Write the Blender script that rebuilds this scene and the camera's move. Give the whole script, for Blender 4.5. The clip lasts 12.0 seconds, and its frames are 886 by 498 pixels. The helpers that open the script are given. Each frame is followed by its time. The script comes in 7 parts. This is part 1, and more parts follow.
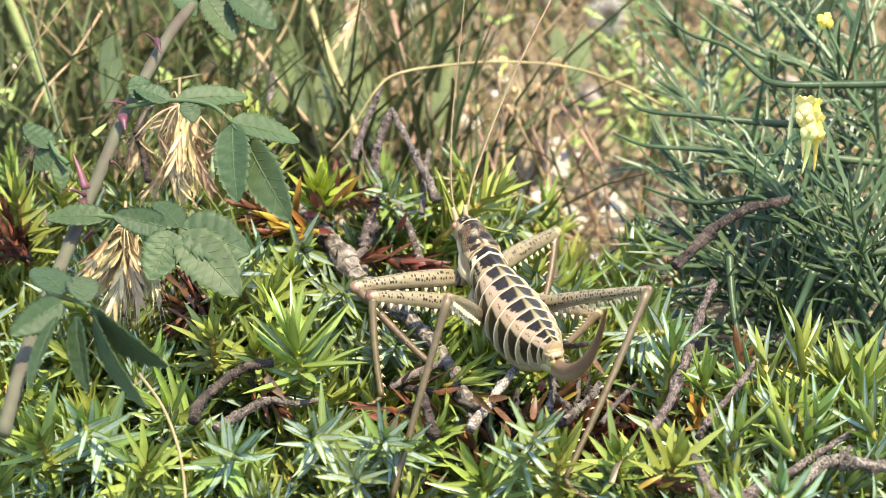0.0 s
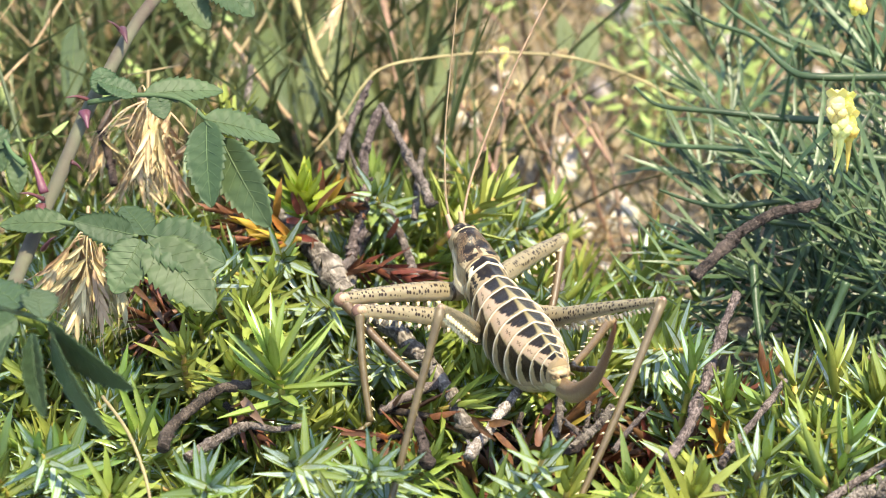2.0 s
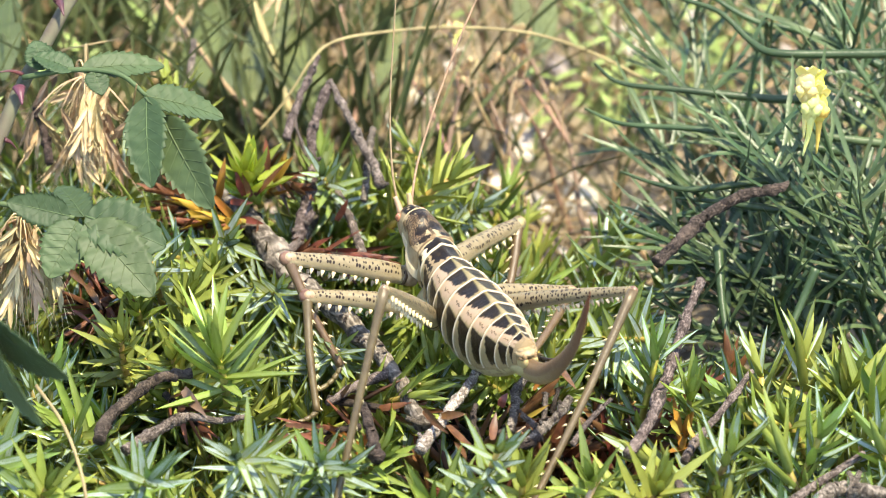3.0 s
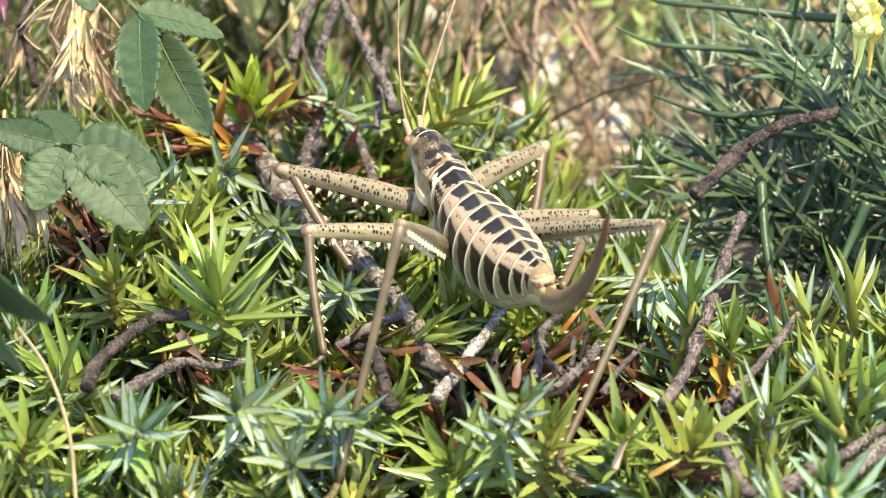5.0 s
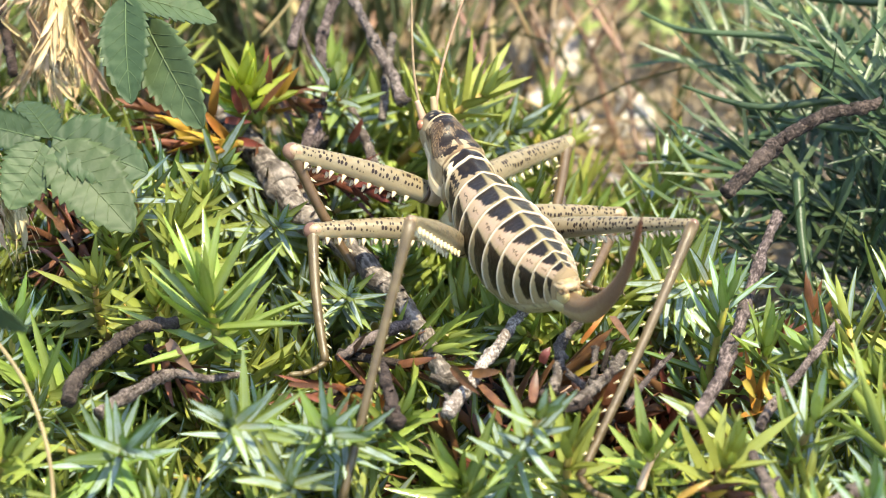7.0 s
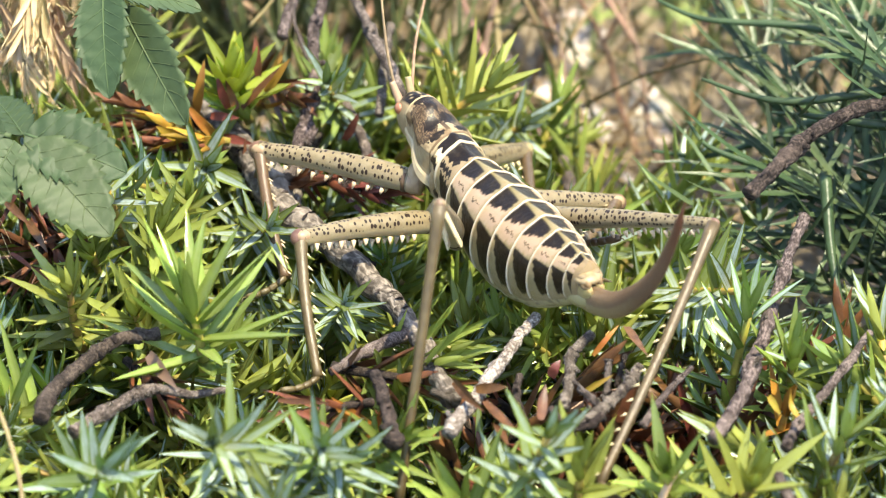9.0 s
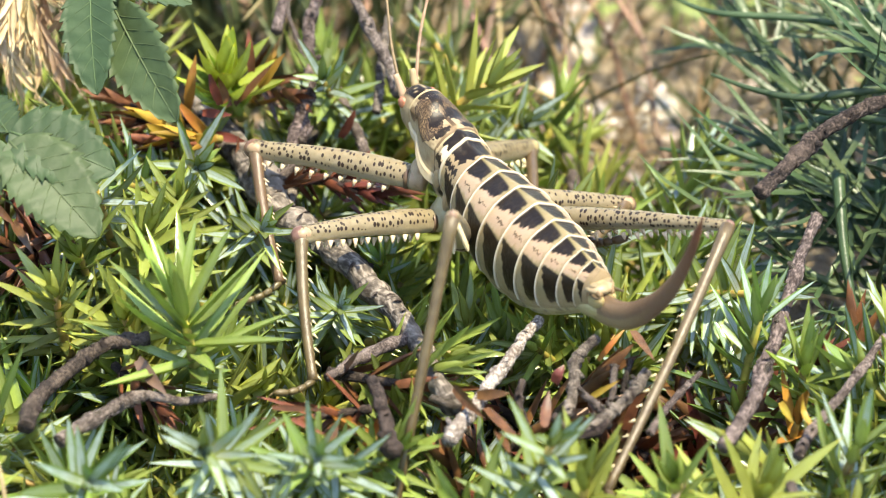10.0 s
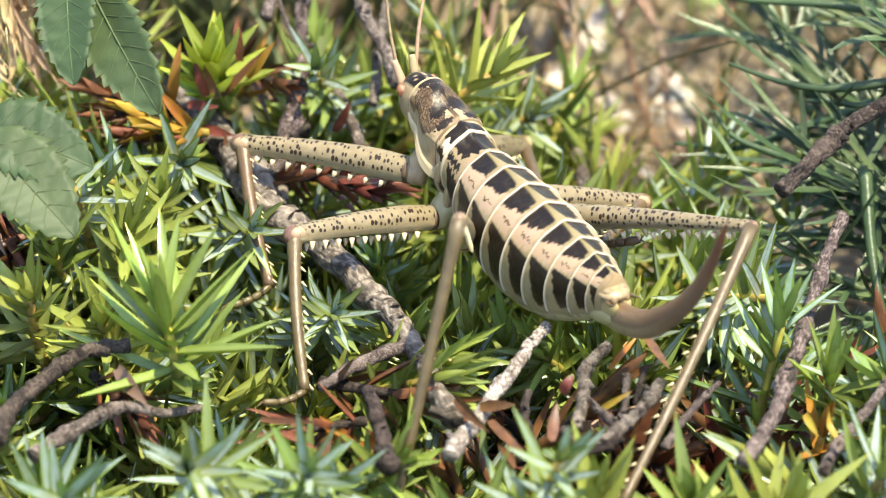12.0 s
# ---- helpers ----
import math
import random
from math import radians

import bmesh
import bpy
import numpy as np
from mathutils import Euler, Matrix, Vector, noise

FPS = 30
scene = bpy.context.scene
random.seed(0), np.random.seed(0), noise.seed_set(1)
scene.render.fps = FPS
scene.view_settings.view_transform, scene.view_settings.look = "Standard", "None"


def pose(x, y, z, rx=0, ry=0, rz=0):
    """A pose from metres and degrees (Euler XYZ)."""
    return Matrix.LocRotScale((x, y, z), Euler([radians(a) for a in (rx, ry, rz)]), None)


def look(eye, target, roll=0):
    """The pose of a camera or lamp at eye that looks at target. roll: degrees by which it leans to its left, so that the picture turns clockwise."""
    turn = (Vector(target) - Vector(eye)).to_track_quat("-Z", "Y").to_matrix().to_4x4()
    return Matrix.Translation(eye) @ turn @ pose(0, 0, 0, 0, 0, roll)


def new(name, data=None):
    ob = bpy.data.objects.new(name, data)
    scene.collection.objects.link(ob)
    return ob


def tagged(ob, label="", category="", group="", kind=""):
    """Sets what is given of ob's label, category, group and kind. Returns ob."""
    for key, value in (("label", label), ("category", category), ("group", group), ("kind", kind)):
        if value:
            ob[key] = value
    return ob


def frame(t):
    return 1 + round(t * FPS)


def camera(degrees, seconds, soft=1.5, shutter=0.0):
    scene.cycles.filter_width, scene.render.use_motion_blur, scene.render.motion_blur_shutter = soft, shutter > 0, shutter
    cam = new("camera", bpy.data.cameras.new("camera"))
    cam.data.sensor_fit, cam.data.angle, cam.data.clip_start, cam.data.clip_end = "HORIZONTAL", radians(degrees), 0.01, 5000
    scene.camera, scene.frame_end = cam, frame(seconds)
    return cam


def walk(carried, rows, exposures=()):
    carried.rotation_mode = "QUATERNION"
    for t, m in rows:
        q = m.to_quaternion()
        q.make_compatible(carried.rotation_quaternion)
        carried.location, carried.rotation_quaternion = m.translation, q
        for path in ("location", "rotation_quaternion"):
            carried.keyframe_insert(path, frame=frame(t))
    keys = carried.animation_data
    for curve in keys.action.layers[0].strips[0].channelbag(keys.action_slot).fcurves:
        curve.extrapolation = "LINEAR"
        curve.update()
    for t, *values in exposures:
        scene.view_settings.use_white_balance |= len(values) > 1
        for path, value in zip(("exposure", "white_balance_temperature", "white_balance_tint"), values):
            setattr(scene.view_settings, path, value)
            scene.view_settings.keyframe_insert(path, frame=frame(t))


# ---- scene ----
cam = camera(7.0, 12.0, soft=1.0)
# seconds, eye, target, roll: the picture closes in slowly on the insect
PATH = [
    (0.0, (-0.0015, -1.6405, 1.0937), (-0.00024, -0.00015, 0.06976), -0.135),
    (0.5, (-0.0016, -1.6016, 1.0698), (0.00070, -0.00103, 0.06836), -0.184),
    (1.0, (-0.0013, -1.5609, 1.0445), (0.00096, -0.00067, 0.06893), -0.147),
    (1.5, (-0.0015, -1.5269, 1.0229), (0.00033, 0.00033, 0.07054), -0.277),
    (2.0, (-0.0010, -1.4909, 1.0007), (0.00091, 0.00104, 0.07168), -0.210),
    (2.5, (-0.0014, -1.4579, 0.9806), (0.00578, 0.00115, 0.07187), 0.078),
    (3.0, (-0.0013, -1.4250, 0.9600), (0.01233, -0.00106, 0.06842), 0.270),
    (3.5, (-0.0013, -1.3947, 0.9416), (0.01349, -0.00453, 0.06292), 0.390),
    (5.5, (-0.0007, -1.2857, 0.8737), (0.00713, -0.00910, 0.05566), 0.307),
    (6.0, (-0.0003, -1.2607, 0.8581), (0.00662, -0.00905, 0.05574), 0.279),
    (6.5, (0.0001, -1.2381, 0.8441), (0.00630, -0.00895, 0.05589), 0.239),
    (7.0, (0.0005, -1.2149, 0.8300), (0.00611, -0.00873, 0.05624), 0.244),
    (9.0, (0.0011, -1.1316, 0.7785), (0.00581, -0.00823, 0.05704), 0.221),
    (9.5, (0.0013, -1.1123, 0.7667), (0.00579, -0.00817, 0.05714), 0.207),
    (10.0, (0.0020, -1.0943, 0.7550), (0.00584, -0.00811, 0.05722), 0.149),
    (10.5, (0.0024, -1.0770, 0.7439), (0.00584, -0.00811, 0.05722), 0.136),
    (11.0, (0.0031, -1.0595, 0.7330), (0.00576, -0.00807, 0.05728), 0.114),
    (11.5, (0.0027, -1.0430, 0.7230), (0.00570, -0.00809, 0.05727), 0.144),
    (12.0, (0.0030, -1.0268, 0.7124), (0.00570, -0.00802, 0.05736), 0.138),
]
walk(cam, [(t, look(eye, target, roll)) for t, eye, target, roll in PATH])

# ---- light: high clear sun, blue sky ----
SUN_DIR = Vector((0.26, -0.17, 0.93)).normalized()
sun = new("sun", bpy.data.lights.new("sun", "SUN"))
sun.data.energy, sun.data.angle, sun.data.color = 3.1, radians(0.53), (1.0, 0.90, 0.66)
sun.matrix_world = look(SUN_DIR * 6, (0, 0, 0))
world = bpy.data.worlds.new("world")
scene.world = world
world.use_nodes = True
sky = world.node_tree.nodes.new("ShaderNodeTexSky")
sky.sky_type, sky.sun_disc = "NISHITA", False
sky.sun_elevation = math.asin(SUN_DIR.z)
sky.sun_rotation = math.atan2(SUN_DIR.x, SUN_DIR.y)
world.node_tree.links.new(sky.outputs[0], world.node_tree.nodes["Background"].inputs[0])
world.node_tree.nodes["Background"].inputs[1].default_value = 0.15
scene.view_settings.exposure = 1.87

# ---- materials ----
def ramp(nt, fac, stops):
    node = nt.nodes.new("ShaderNodeValToRGB")
    el = node.color_ramp.elements
    while len(el) < len(stops):
        el.new(0.5)
    for e, (p, c) in zip(el, stops):
        e.position, e.color = p, (*c, 1)
    nt.links.new(fac, node.inputs[0])
    return node.outputs[0]


def texture(nt, kind, scale, detail=4.0, coord="Object"):
    tc = nt.nodes.new("ShaderNodeTexCoord")
    node = nt.nodes.new(kind)
    node.inputs["Scale"].default_value = scale
    if "Detail" in node.inputs:
        node.inputs["Detail"].default_value = detail
    nt.links.new(tc.outputs[coord], node.inputs["Vector"])
    return node


def mix(nt, a, b, fac, mode="MIX"):
    node = nt.nodes.new("ShaderNodeMix")
    node.data_type, node.blend_type = "RGBA", mode
    for sock, v in ((node.inputs[0], fac), (node.inputs[6], a), (node.inputs[7], b)):
        if isinstance(v, (int, float)):
            sock.default_value = v
        elif isinstance(v, tuple):
            sock.default_value = (*v, 1)
        else:
            nt.links.new(v, sock)
    return node.outputs[2]


def math_node(nt, op, a, b=0.0, clamp=False):
    node = nt.nodes.new("ShaderNodeMath")
    node.operation, node.use_clamp = op, clamp
    for sock, v in zip(node.inputs, (a, b)):
        if isinstance(v, (int, float)):
            sock.default_value = v
        else:
            nt.links.new(v, sock)
    return node.outputs[0]


def bump(nt, bsdf, height, strength=0.4, distance=0.0004):
    node = nt.nodes.new("ShaderNodeBump")
    node.inputs["Strength"].default_value, node.inputs["Distance"].default_value = strength, distance
    nt.links.new(height, node.inputs["Height"])
    nt.links.new(node.outputs[0], bsdf.inputs["Normal"])


def shader(name, rough=0.6, spec=0.5):
    m = bpy.data.materials.new(name)
    m.use_nodes = True
    bsdf = m.node_tree.nodes["Principled BSDF"]
    bsdf.inputs["Roughness"].default_value = rough
    bsdf.inputs["Specular IOR Level"].default_value = spec
    return m, m.node_tree, bsdf


def vary(nt, colour, amount=0.35, island=True):
    """Lightness and hue shifts from piece to piece."""
    obj = nt.nodes.new("ShaderNodeObjectInfo").outputs["Random"]
    geo = nt.nodes.new("ShaderNodeNewGeometry").outputs["Random Per Island"]
    r = math_node(nt, "FRACT", math_node(nt, "ADD", obj, geo)) if island else obj
    hsv = nt.nodes.new("ShaderNodeHueSaturation")
    nt.links.new(colour, hsv.inputs["Color"])
    nt.links.new(math_node(nt, "ADD", math_node(nt, "MULTIPLY", obj, 0.05), 0.475), hsv.inputs["Hue"])
    nt.links.new(math_node(nt, "ADD", math_node(nt, "MULTIPLY", r, amount * 2), 1 - amount), hsv.inputs["Value"])
    return hsv.outputs[0]


def leafy(name, base, dark, scale=300, rough=0.45, through_light=0.25, spec=0.5, amount=0.35, bump_k=0.3):
    """Green or dry leaf tissue: two-scale mottling, bump and some light passing through."""
    m, nt, bsdf = shader(name, rough, spec)
    n1 = texture(nt, "ShaderNodeTexNoise", scale)
    n2 = texture(nt, "ShaderNodeTexNoise", scale * 8)
    c = ramp(nt, n1.outputs[0], [(0.3, dark), (0.7, base)])
    c = mix(nt, c, dark, math_node(nt, "MULTIPLY", n2.outputs[0], 0.3))
    c = vary(nt, c, amount)
    nt.links.new(c, bsdf.inputs["Base Color"])
    bump(nt, bsdf, n2.outputs[0], bump_k, 0.0003)
    if through_light:
        tr = nt.nodes.new("ShaderNodeBsdfTranslucent")
        nt.links.new(c, tr.inputs[0])
        mx = nt.nodes.new("ShaderNodeMixShader")
        mx.inputs[0].default_value = through_light
        nt.links.new(bsdf.outputs[0], mx.inputs[1])
        nt.links.new(tr.outputs[0], mx.inputs[2])
        nt.links.new(mx.outputs[0], nt.nodes["Material Output"].inputs[0])
    return m


def needle_face(name, margin, band, strength, rough):
    """Juniper needle: green margins, and across the face a waxy band given by the strip's u coordinate."""
    m, nt, bsdf = shader(name, rough, 0.65)
    uv = nt.nodes.new("ShaderNodeTexCoord").outputs["UV"]
    sep = nt.nodes.new("ShaderNodeSeparateXYZ")
    nt.links.new(uv, sep.inputs[0])
    off = math_node(nt, "ABSOLUTE", math_node(nt, "SUBTRACT", sep.outputs[0], 0.5))
    f = ramp(nt, off, [(0.0, (0.35, 0.35, 0.35)), (0.05, (1, 1, 1)), (0.26, (0.9, 0.9, 0.9)), (0.34, (0, 0, 0))])
    n1 = texture(nt, "ShaderNodeTexNoise", 500)
    f = math_node(nt, "MULTIPLY", math_node(nt, "MULTIPLY", f, strength), ramp(nt, n1.outputs[0], [(0.3, (0.55, 0.55, 0.55)), (0.6, (1, 1, 1))]))
    isle = nt.nodes.new("ShaderNodeNewGeometry").outputs["Random Per Island"]
    f = math_node(nt, "MULTIPLY", f, ramp(nt, isle, [(0.2, (0.15, 0.15, 0.15)), (0.6, (1, 1, 1))]))
    g = vary(nt, mix(nt, margin, tuple(v * 0.55 for v in margin), n1.outputs[0]), 0.4)
    tip = ramp(nt, sep.outputs[1], [(0.0, (1.5, 1.35, 0.8)), (0.15, (1, 1, 1)), (0.9, (1, 1, 1)), (1.0, (1.7, 1.3, 0.7))])
    g = mix(nt, g, tip, 1.0, "MULTIPLY")
    c = mix(nt, g, band, f)
    nt.links.new(c, bsdf.inputs["Base Color"])
    bump(nt, bsdf, texture(nt, "ShaderNodeTexNoise", 1300, 3).outputs[0], 0.45, 0.00025)
    tr = nt.nodes.new("ShaderNodeBsdfTranslucent")
    nt.links.new(c, tr.inputs[0])
    mx = nt.nodes.new("ShaderNodeMixShader")
    mx.inputs[0].default_value = 0.42
    nt.links.new(bsdf.outputs[0], mx.inputs[1])
    nt.links.new(tr.outputs[0], mx.inputs[2])
    nt.links.new(mx.outputs[0], nt.nodes["Material Output"].inputs[0])
    return m


def bark(name, light, dark, scale=220.0):
    """Weathered bark: lengthwise cracks, flaking patches and deep relief."""
    m, nt, bsdf = shader(name, 0.85, 0.25)
    mp = nt.nodes.new("ShaderNodeMapping")
    mp.inputs["Scale"].default_value = (7.0, 26.0, 1.0)
    nt.links.new(nt.nodes.new("ShaderNodeTexCoord").outputs["UV"], mp.inputs[0])
    crack = nt.nodes.new("ShaderNodeTexNoise")
    crack.inputs["Scale"].default_value, crack.inputs["Detail"].default_value = 2.4, 8
    nt.links.new(mp.outputs[0], crack.inputs["Vector"])
    n1 = texture(nt, "ShaderNodeTexNoise", scale * 2.2, 8)
    n3 = texture(nt, "ShaderNodeTexNoise", scale * 0.35, 3)
    h = math_node(nt, "ADD", math_node(nt, "MULTIPLY", crack.outputs[0], 0.6), math_node(nt, "MULTIPLY", n1.outputs[0], 0.4))
    c = ramp(nt, h, [(0.40, dark), (0.50, tuple((a * 0.6 + b) / 2 for a, b in zip(light, dark))), (0.60, light)])
    c = mix(nt, c, tuple(min(1, v_ * 1.45) for v_ in light), ramp(nt, n3.outputs[0], [(0.54, (0, 0, 0)), (0.68, (0.35, 0.35, 0.35))]))
    nt.links.new(vary(nt, c, 0.2, False), bsdf.inputs["Base Color"])
    bump(nt, bsdf, h, 1.0, 0.0009)
    return m


M_NEEDLE_UP = needle_face("needle_upper", (0.285, 0.385, 0.080), (0.52, 0.63, 0.62), 0.95, 0.18)
M_NEEDLE_DOWN = needle_face("needle_lower", (0.385, 0.455, 0.096), (0.44, 0.51, 0.16), 0.5, 0.2)
M_NEW_UP = needle_face("new_needle_upper", (0.385, 0.465, 0.094), (0.48, 0.555, 0.21), 0.5, 0.2)
M_BUD = needle_face("bud_needle", (0.56, 0.68, 0.11), (0.66, 0.75, 0.24), 0.5, 0.24)
M_DEAD = leafy("dead_needle", (0.215, 0.082, 0.036), (0.085, 0.032, 0.018), 400, 0.4, 0.15, 0.4)
M_ORANGE = leafy("yellowing_needle", (0.52, 0.36, 0.05), (0.38, 0.17, 0.03), 160, 0.35, 0.3)
M_SHOOT = leafy("shoot_stem", (0.42, 0.36, 0.06), (0.22, 0.14, 0.04), 400, 0.5, 0.0)
M_BARK = bark("grey_bark", (0.235, 0.190, 0.160), (0.040, 0.029, 0.023))
M_BARK_DARK = bark("dark_bark", (0.095, 0.07, 0.055), (0.014, 0.010, 0.008))
M_BARK_PALE = bark("bleached_wood", (0.50, 0.44, 0.38), (0.11, 0.08, 0.06), 150)
M_ROSE = leafy("rose_leaf", (0.070, 0.112, 0.042), (0.042, 0.070, 0.027), 120, 0.55, 0.26, 0.35, 0.2)
M_ROSE_VEIN = leafy("rose_vein", (0.088, 0.128, 0.050), (0.060, 0.092, 0.036), 200, 0.65, 0.1, 0.3, 0.1)
M_ROSE_STEM = leafy("rose_stem", (0.095, 0.105, 0.060), (0.070, 0.055, 0.040), 120, 0.7, 0.0, 0.15)
M_THORN = leafy("rose_thorn", (0.125, 0.034, 0.042), (0.07, 0.022, 0.03), 150, 0.45, 0.1)
M_FLAX = leafy("toadflax_leaf", (0.095, 0.142, 0.058), (0.045, 0.075, 0.031), 150, 0.36, 0.25, 0.4)
M_PETAL = leafy("yellow_petal", (0.86, 0.76, 0.20), (0.80, 0.64, 0.09), 150, 0.55, 0.3, 0.3, 0.08)
M_PETAL_PALE = leafy("pale_petal", (0.88, 0.83, 0.38), (0.86, 0.76, 0.24), 150, 0.55, 0.3, 0.3, 0.08)
M_GRASS = leafy("green_grass", (0.155, 0.185, 0.070), (0.085, 0.110, 0.040), 60, 0.5, 0.35)
M_BROAD = leafy("broad_leaf", (0.12, 0.165, 0.058), (0.07, 0.105, 0.034), 60, 0.5, 0.35)
M_DRY = leafy("dry_straw", (0.48, 0.365, 0.18), (0.29, 0.205, 0.10), 90, 0.6, 0.2)
M_HUSK = leafy("grass_husk", (0.74, 0.58, 0.34), (0.50, 0.35, 0.18), 250, 0.55, 0.2)
M_REDSTEM = leafy("red_brown_stem", (0.27, 0.175, 0.105), (0.16, 0.09, 0.055), 200, 0.6, 0.0)
M_FLUFF = leafy("seed_fluff", (0.62, 0.57, 0.52), (0.48, 0.43, 0.39), 90, 0.7, 0.3)
M_LIME = leafy("lime_green_herb", (0.40, 0.45, 0.14), (0.26, 0.32, 0.09), 120, 0.55, 0.3)


def soil_material():
    m, nt, bsdf = shader("dry_soil", 0.95, 0.15)
    n1 = texture(nt, "ShaderNodeTexNoise", 28, 9)
    n2 = texture(nt, "ShaderNodeTexNoise", 260, 6)
    v = texture(nt, "ShaderNodeTexVoronoi", 190)
    c = ramp(nt, n1.outputs[0], [(0.3, (0.07, 0.056, 0.038)), (0.5, (0.165, 0.132, 0.088)), (0.7, (0.29, 0.235, 0.16))])
    c = mix(nt, c, ramp(nt, v.outputs["Color"], [(0.2, (0.17, 0.125, 0.085)), (0.8, (0.42, 0.34, 0.23))]), 0.45)
    nt.links.new(mix(nt, c, (0.06, 0.045, 0.03), math_node(nt, "MULTIPLY", n2.outputs[0], 0.4)), bsdf.inputs["Base Color"])
    bump(nt, bsdf, math_node(nt, "ADD", n2.outputs[0], v.outputs[0]), 1.0, 0.003)
    return m


def stone_material():
    m, nt, bsdf = shader("pale_limestone", 0.9, 0.2)
    n1 = texture(nt, "ShaderNodeTexNoise", 60, 8)
    n2 = texture(nt, "ShaderNodeTexNoise", 420, 6)
    c = ramp(nt, n1.outputs[0], [(0.3, (0.36, 0.29, 0.22)), (0.5, (0.56, 0.49, 0.41)), (0.7, (0.66, 0.60, 0.53))])
    c = mix(nt, c, (0.34, 0.27, 0.21), ramp(nt, n2.outputs[0], [(0.55, (0, 0, 0)), (0.75, (0.7, 0.7, 0.7))]))
    nt.links.new(vary(nt, c, 0.15, False), bsdf.inputs["Base Color"])
    bump(nt, bsdf, n2.outputs[0], 0.8, 0.001)
    return m


M_SOIL, M_STONE = soil_material(), stone_material()


# ---- mesh helpers ----
def mesh_from(name, verts, faces, mats, uvs=None, index=None, smooth=True):
    me = bpy.data.meshes.new(name)
    me.from_pydata(verts, [], faces)
    for m in mats if isinstance(mats, (list, tuple)) else [mats]:
        me.materials.append(m)
    if uvs is not None:
        layer = me.uv_layers.new(name="UVMap")
        flat = [c for f in me.polygons for v in f.vertices for c in uvs[v]]
        layer.data.foreach_set("uv", flat)
    if index is not None:
        me.polygons.foreach_set("material_index", index)
    me.polygons.foreach_set("use_smooth", [smooth] * len(me.polygons))
    me.update()
    return me


def part(name, bm, material, parent=None, label=""):
    """Links a bmesh, or a mesh, as one object under a thing."""
    if isinstance(bm, bmesh.types.BMesh):
        me = bpy.data.meshes.new(name)
        bm.to_mesh(me)
        bm.free()
        for m in material if isinstance(material, (list, tuple)) else [material]:
            me.materials.append(m)
        me.polygons.foreach_set("use_smooth", [True] * len(me.polygons))
    else:
        me = bm
    ob = new(name, me)
    ob.parent = parent
    if label:
        tagged(ob, label)
    return ob


def spline(points, steps=6):
    """A smooth line through the points."""
    p = [Vector(q) for q in points]
    if len(p) == 2:
        return [p[0].lerp(p[1], i / steps) for i in range(steps + 1)]
    p = [2 * p[0] - p[1]] + p + [2 * p[-1] - p[-2]]
    out = []
    for i in range(1, len(p) - 2):
        a, b, c, d = p[i - 1:i + 3]
        for k in range(steps):
            t = k / steps
            out.append(0.5 * (2 * b + (c - a) * t + (2 * a - 5 * b + 4 * c - d) * t * t + (3 * b - a - 3 * c + d) * t ** 3))
    out.append(p[-2])
    return out


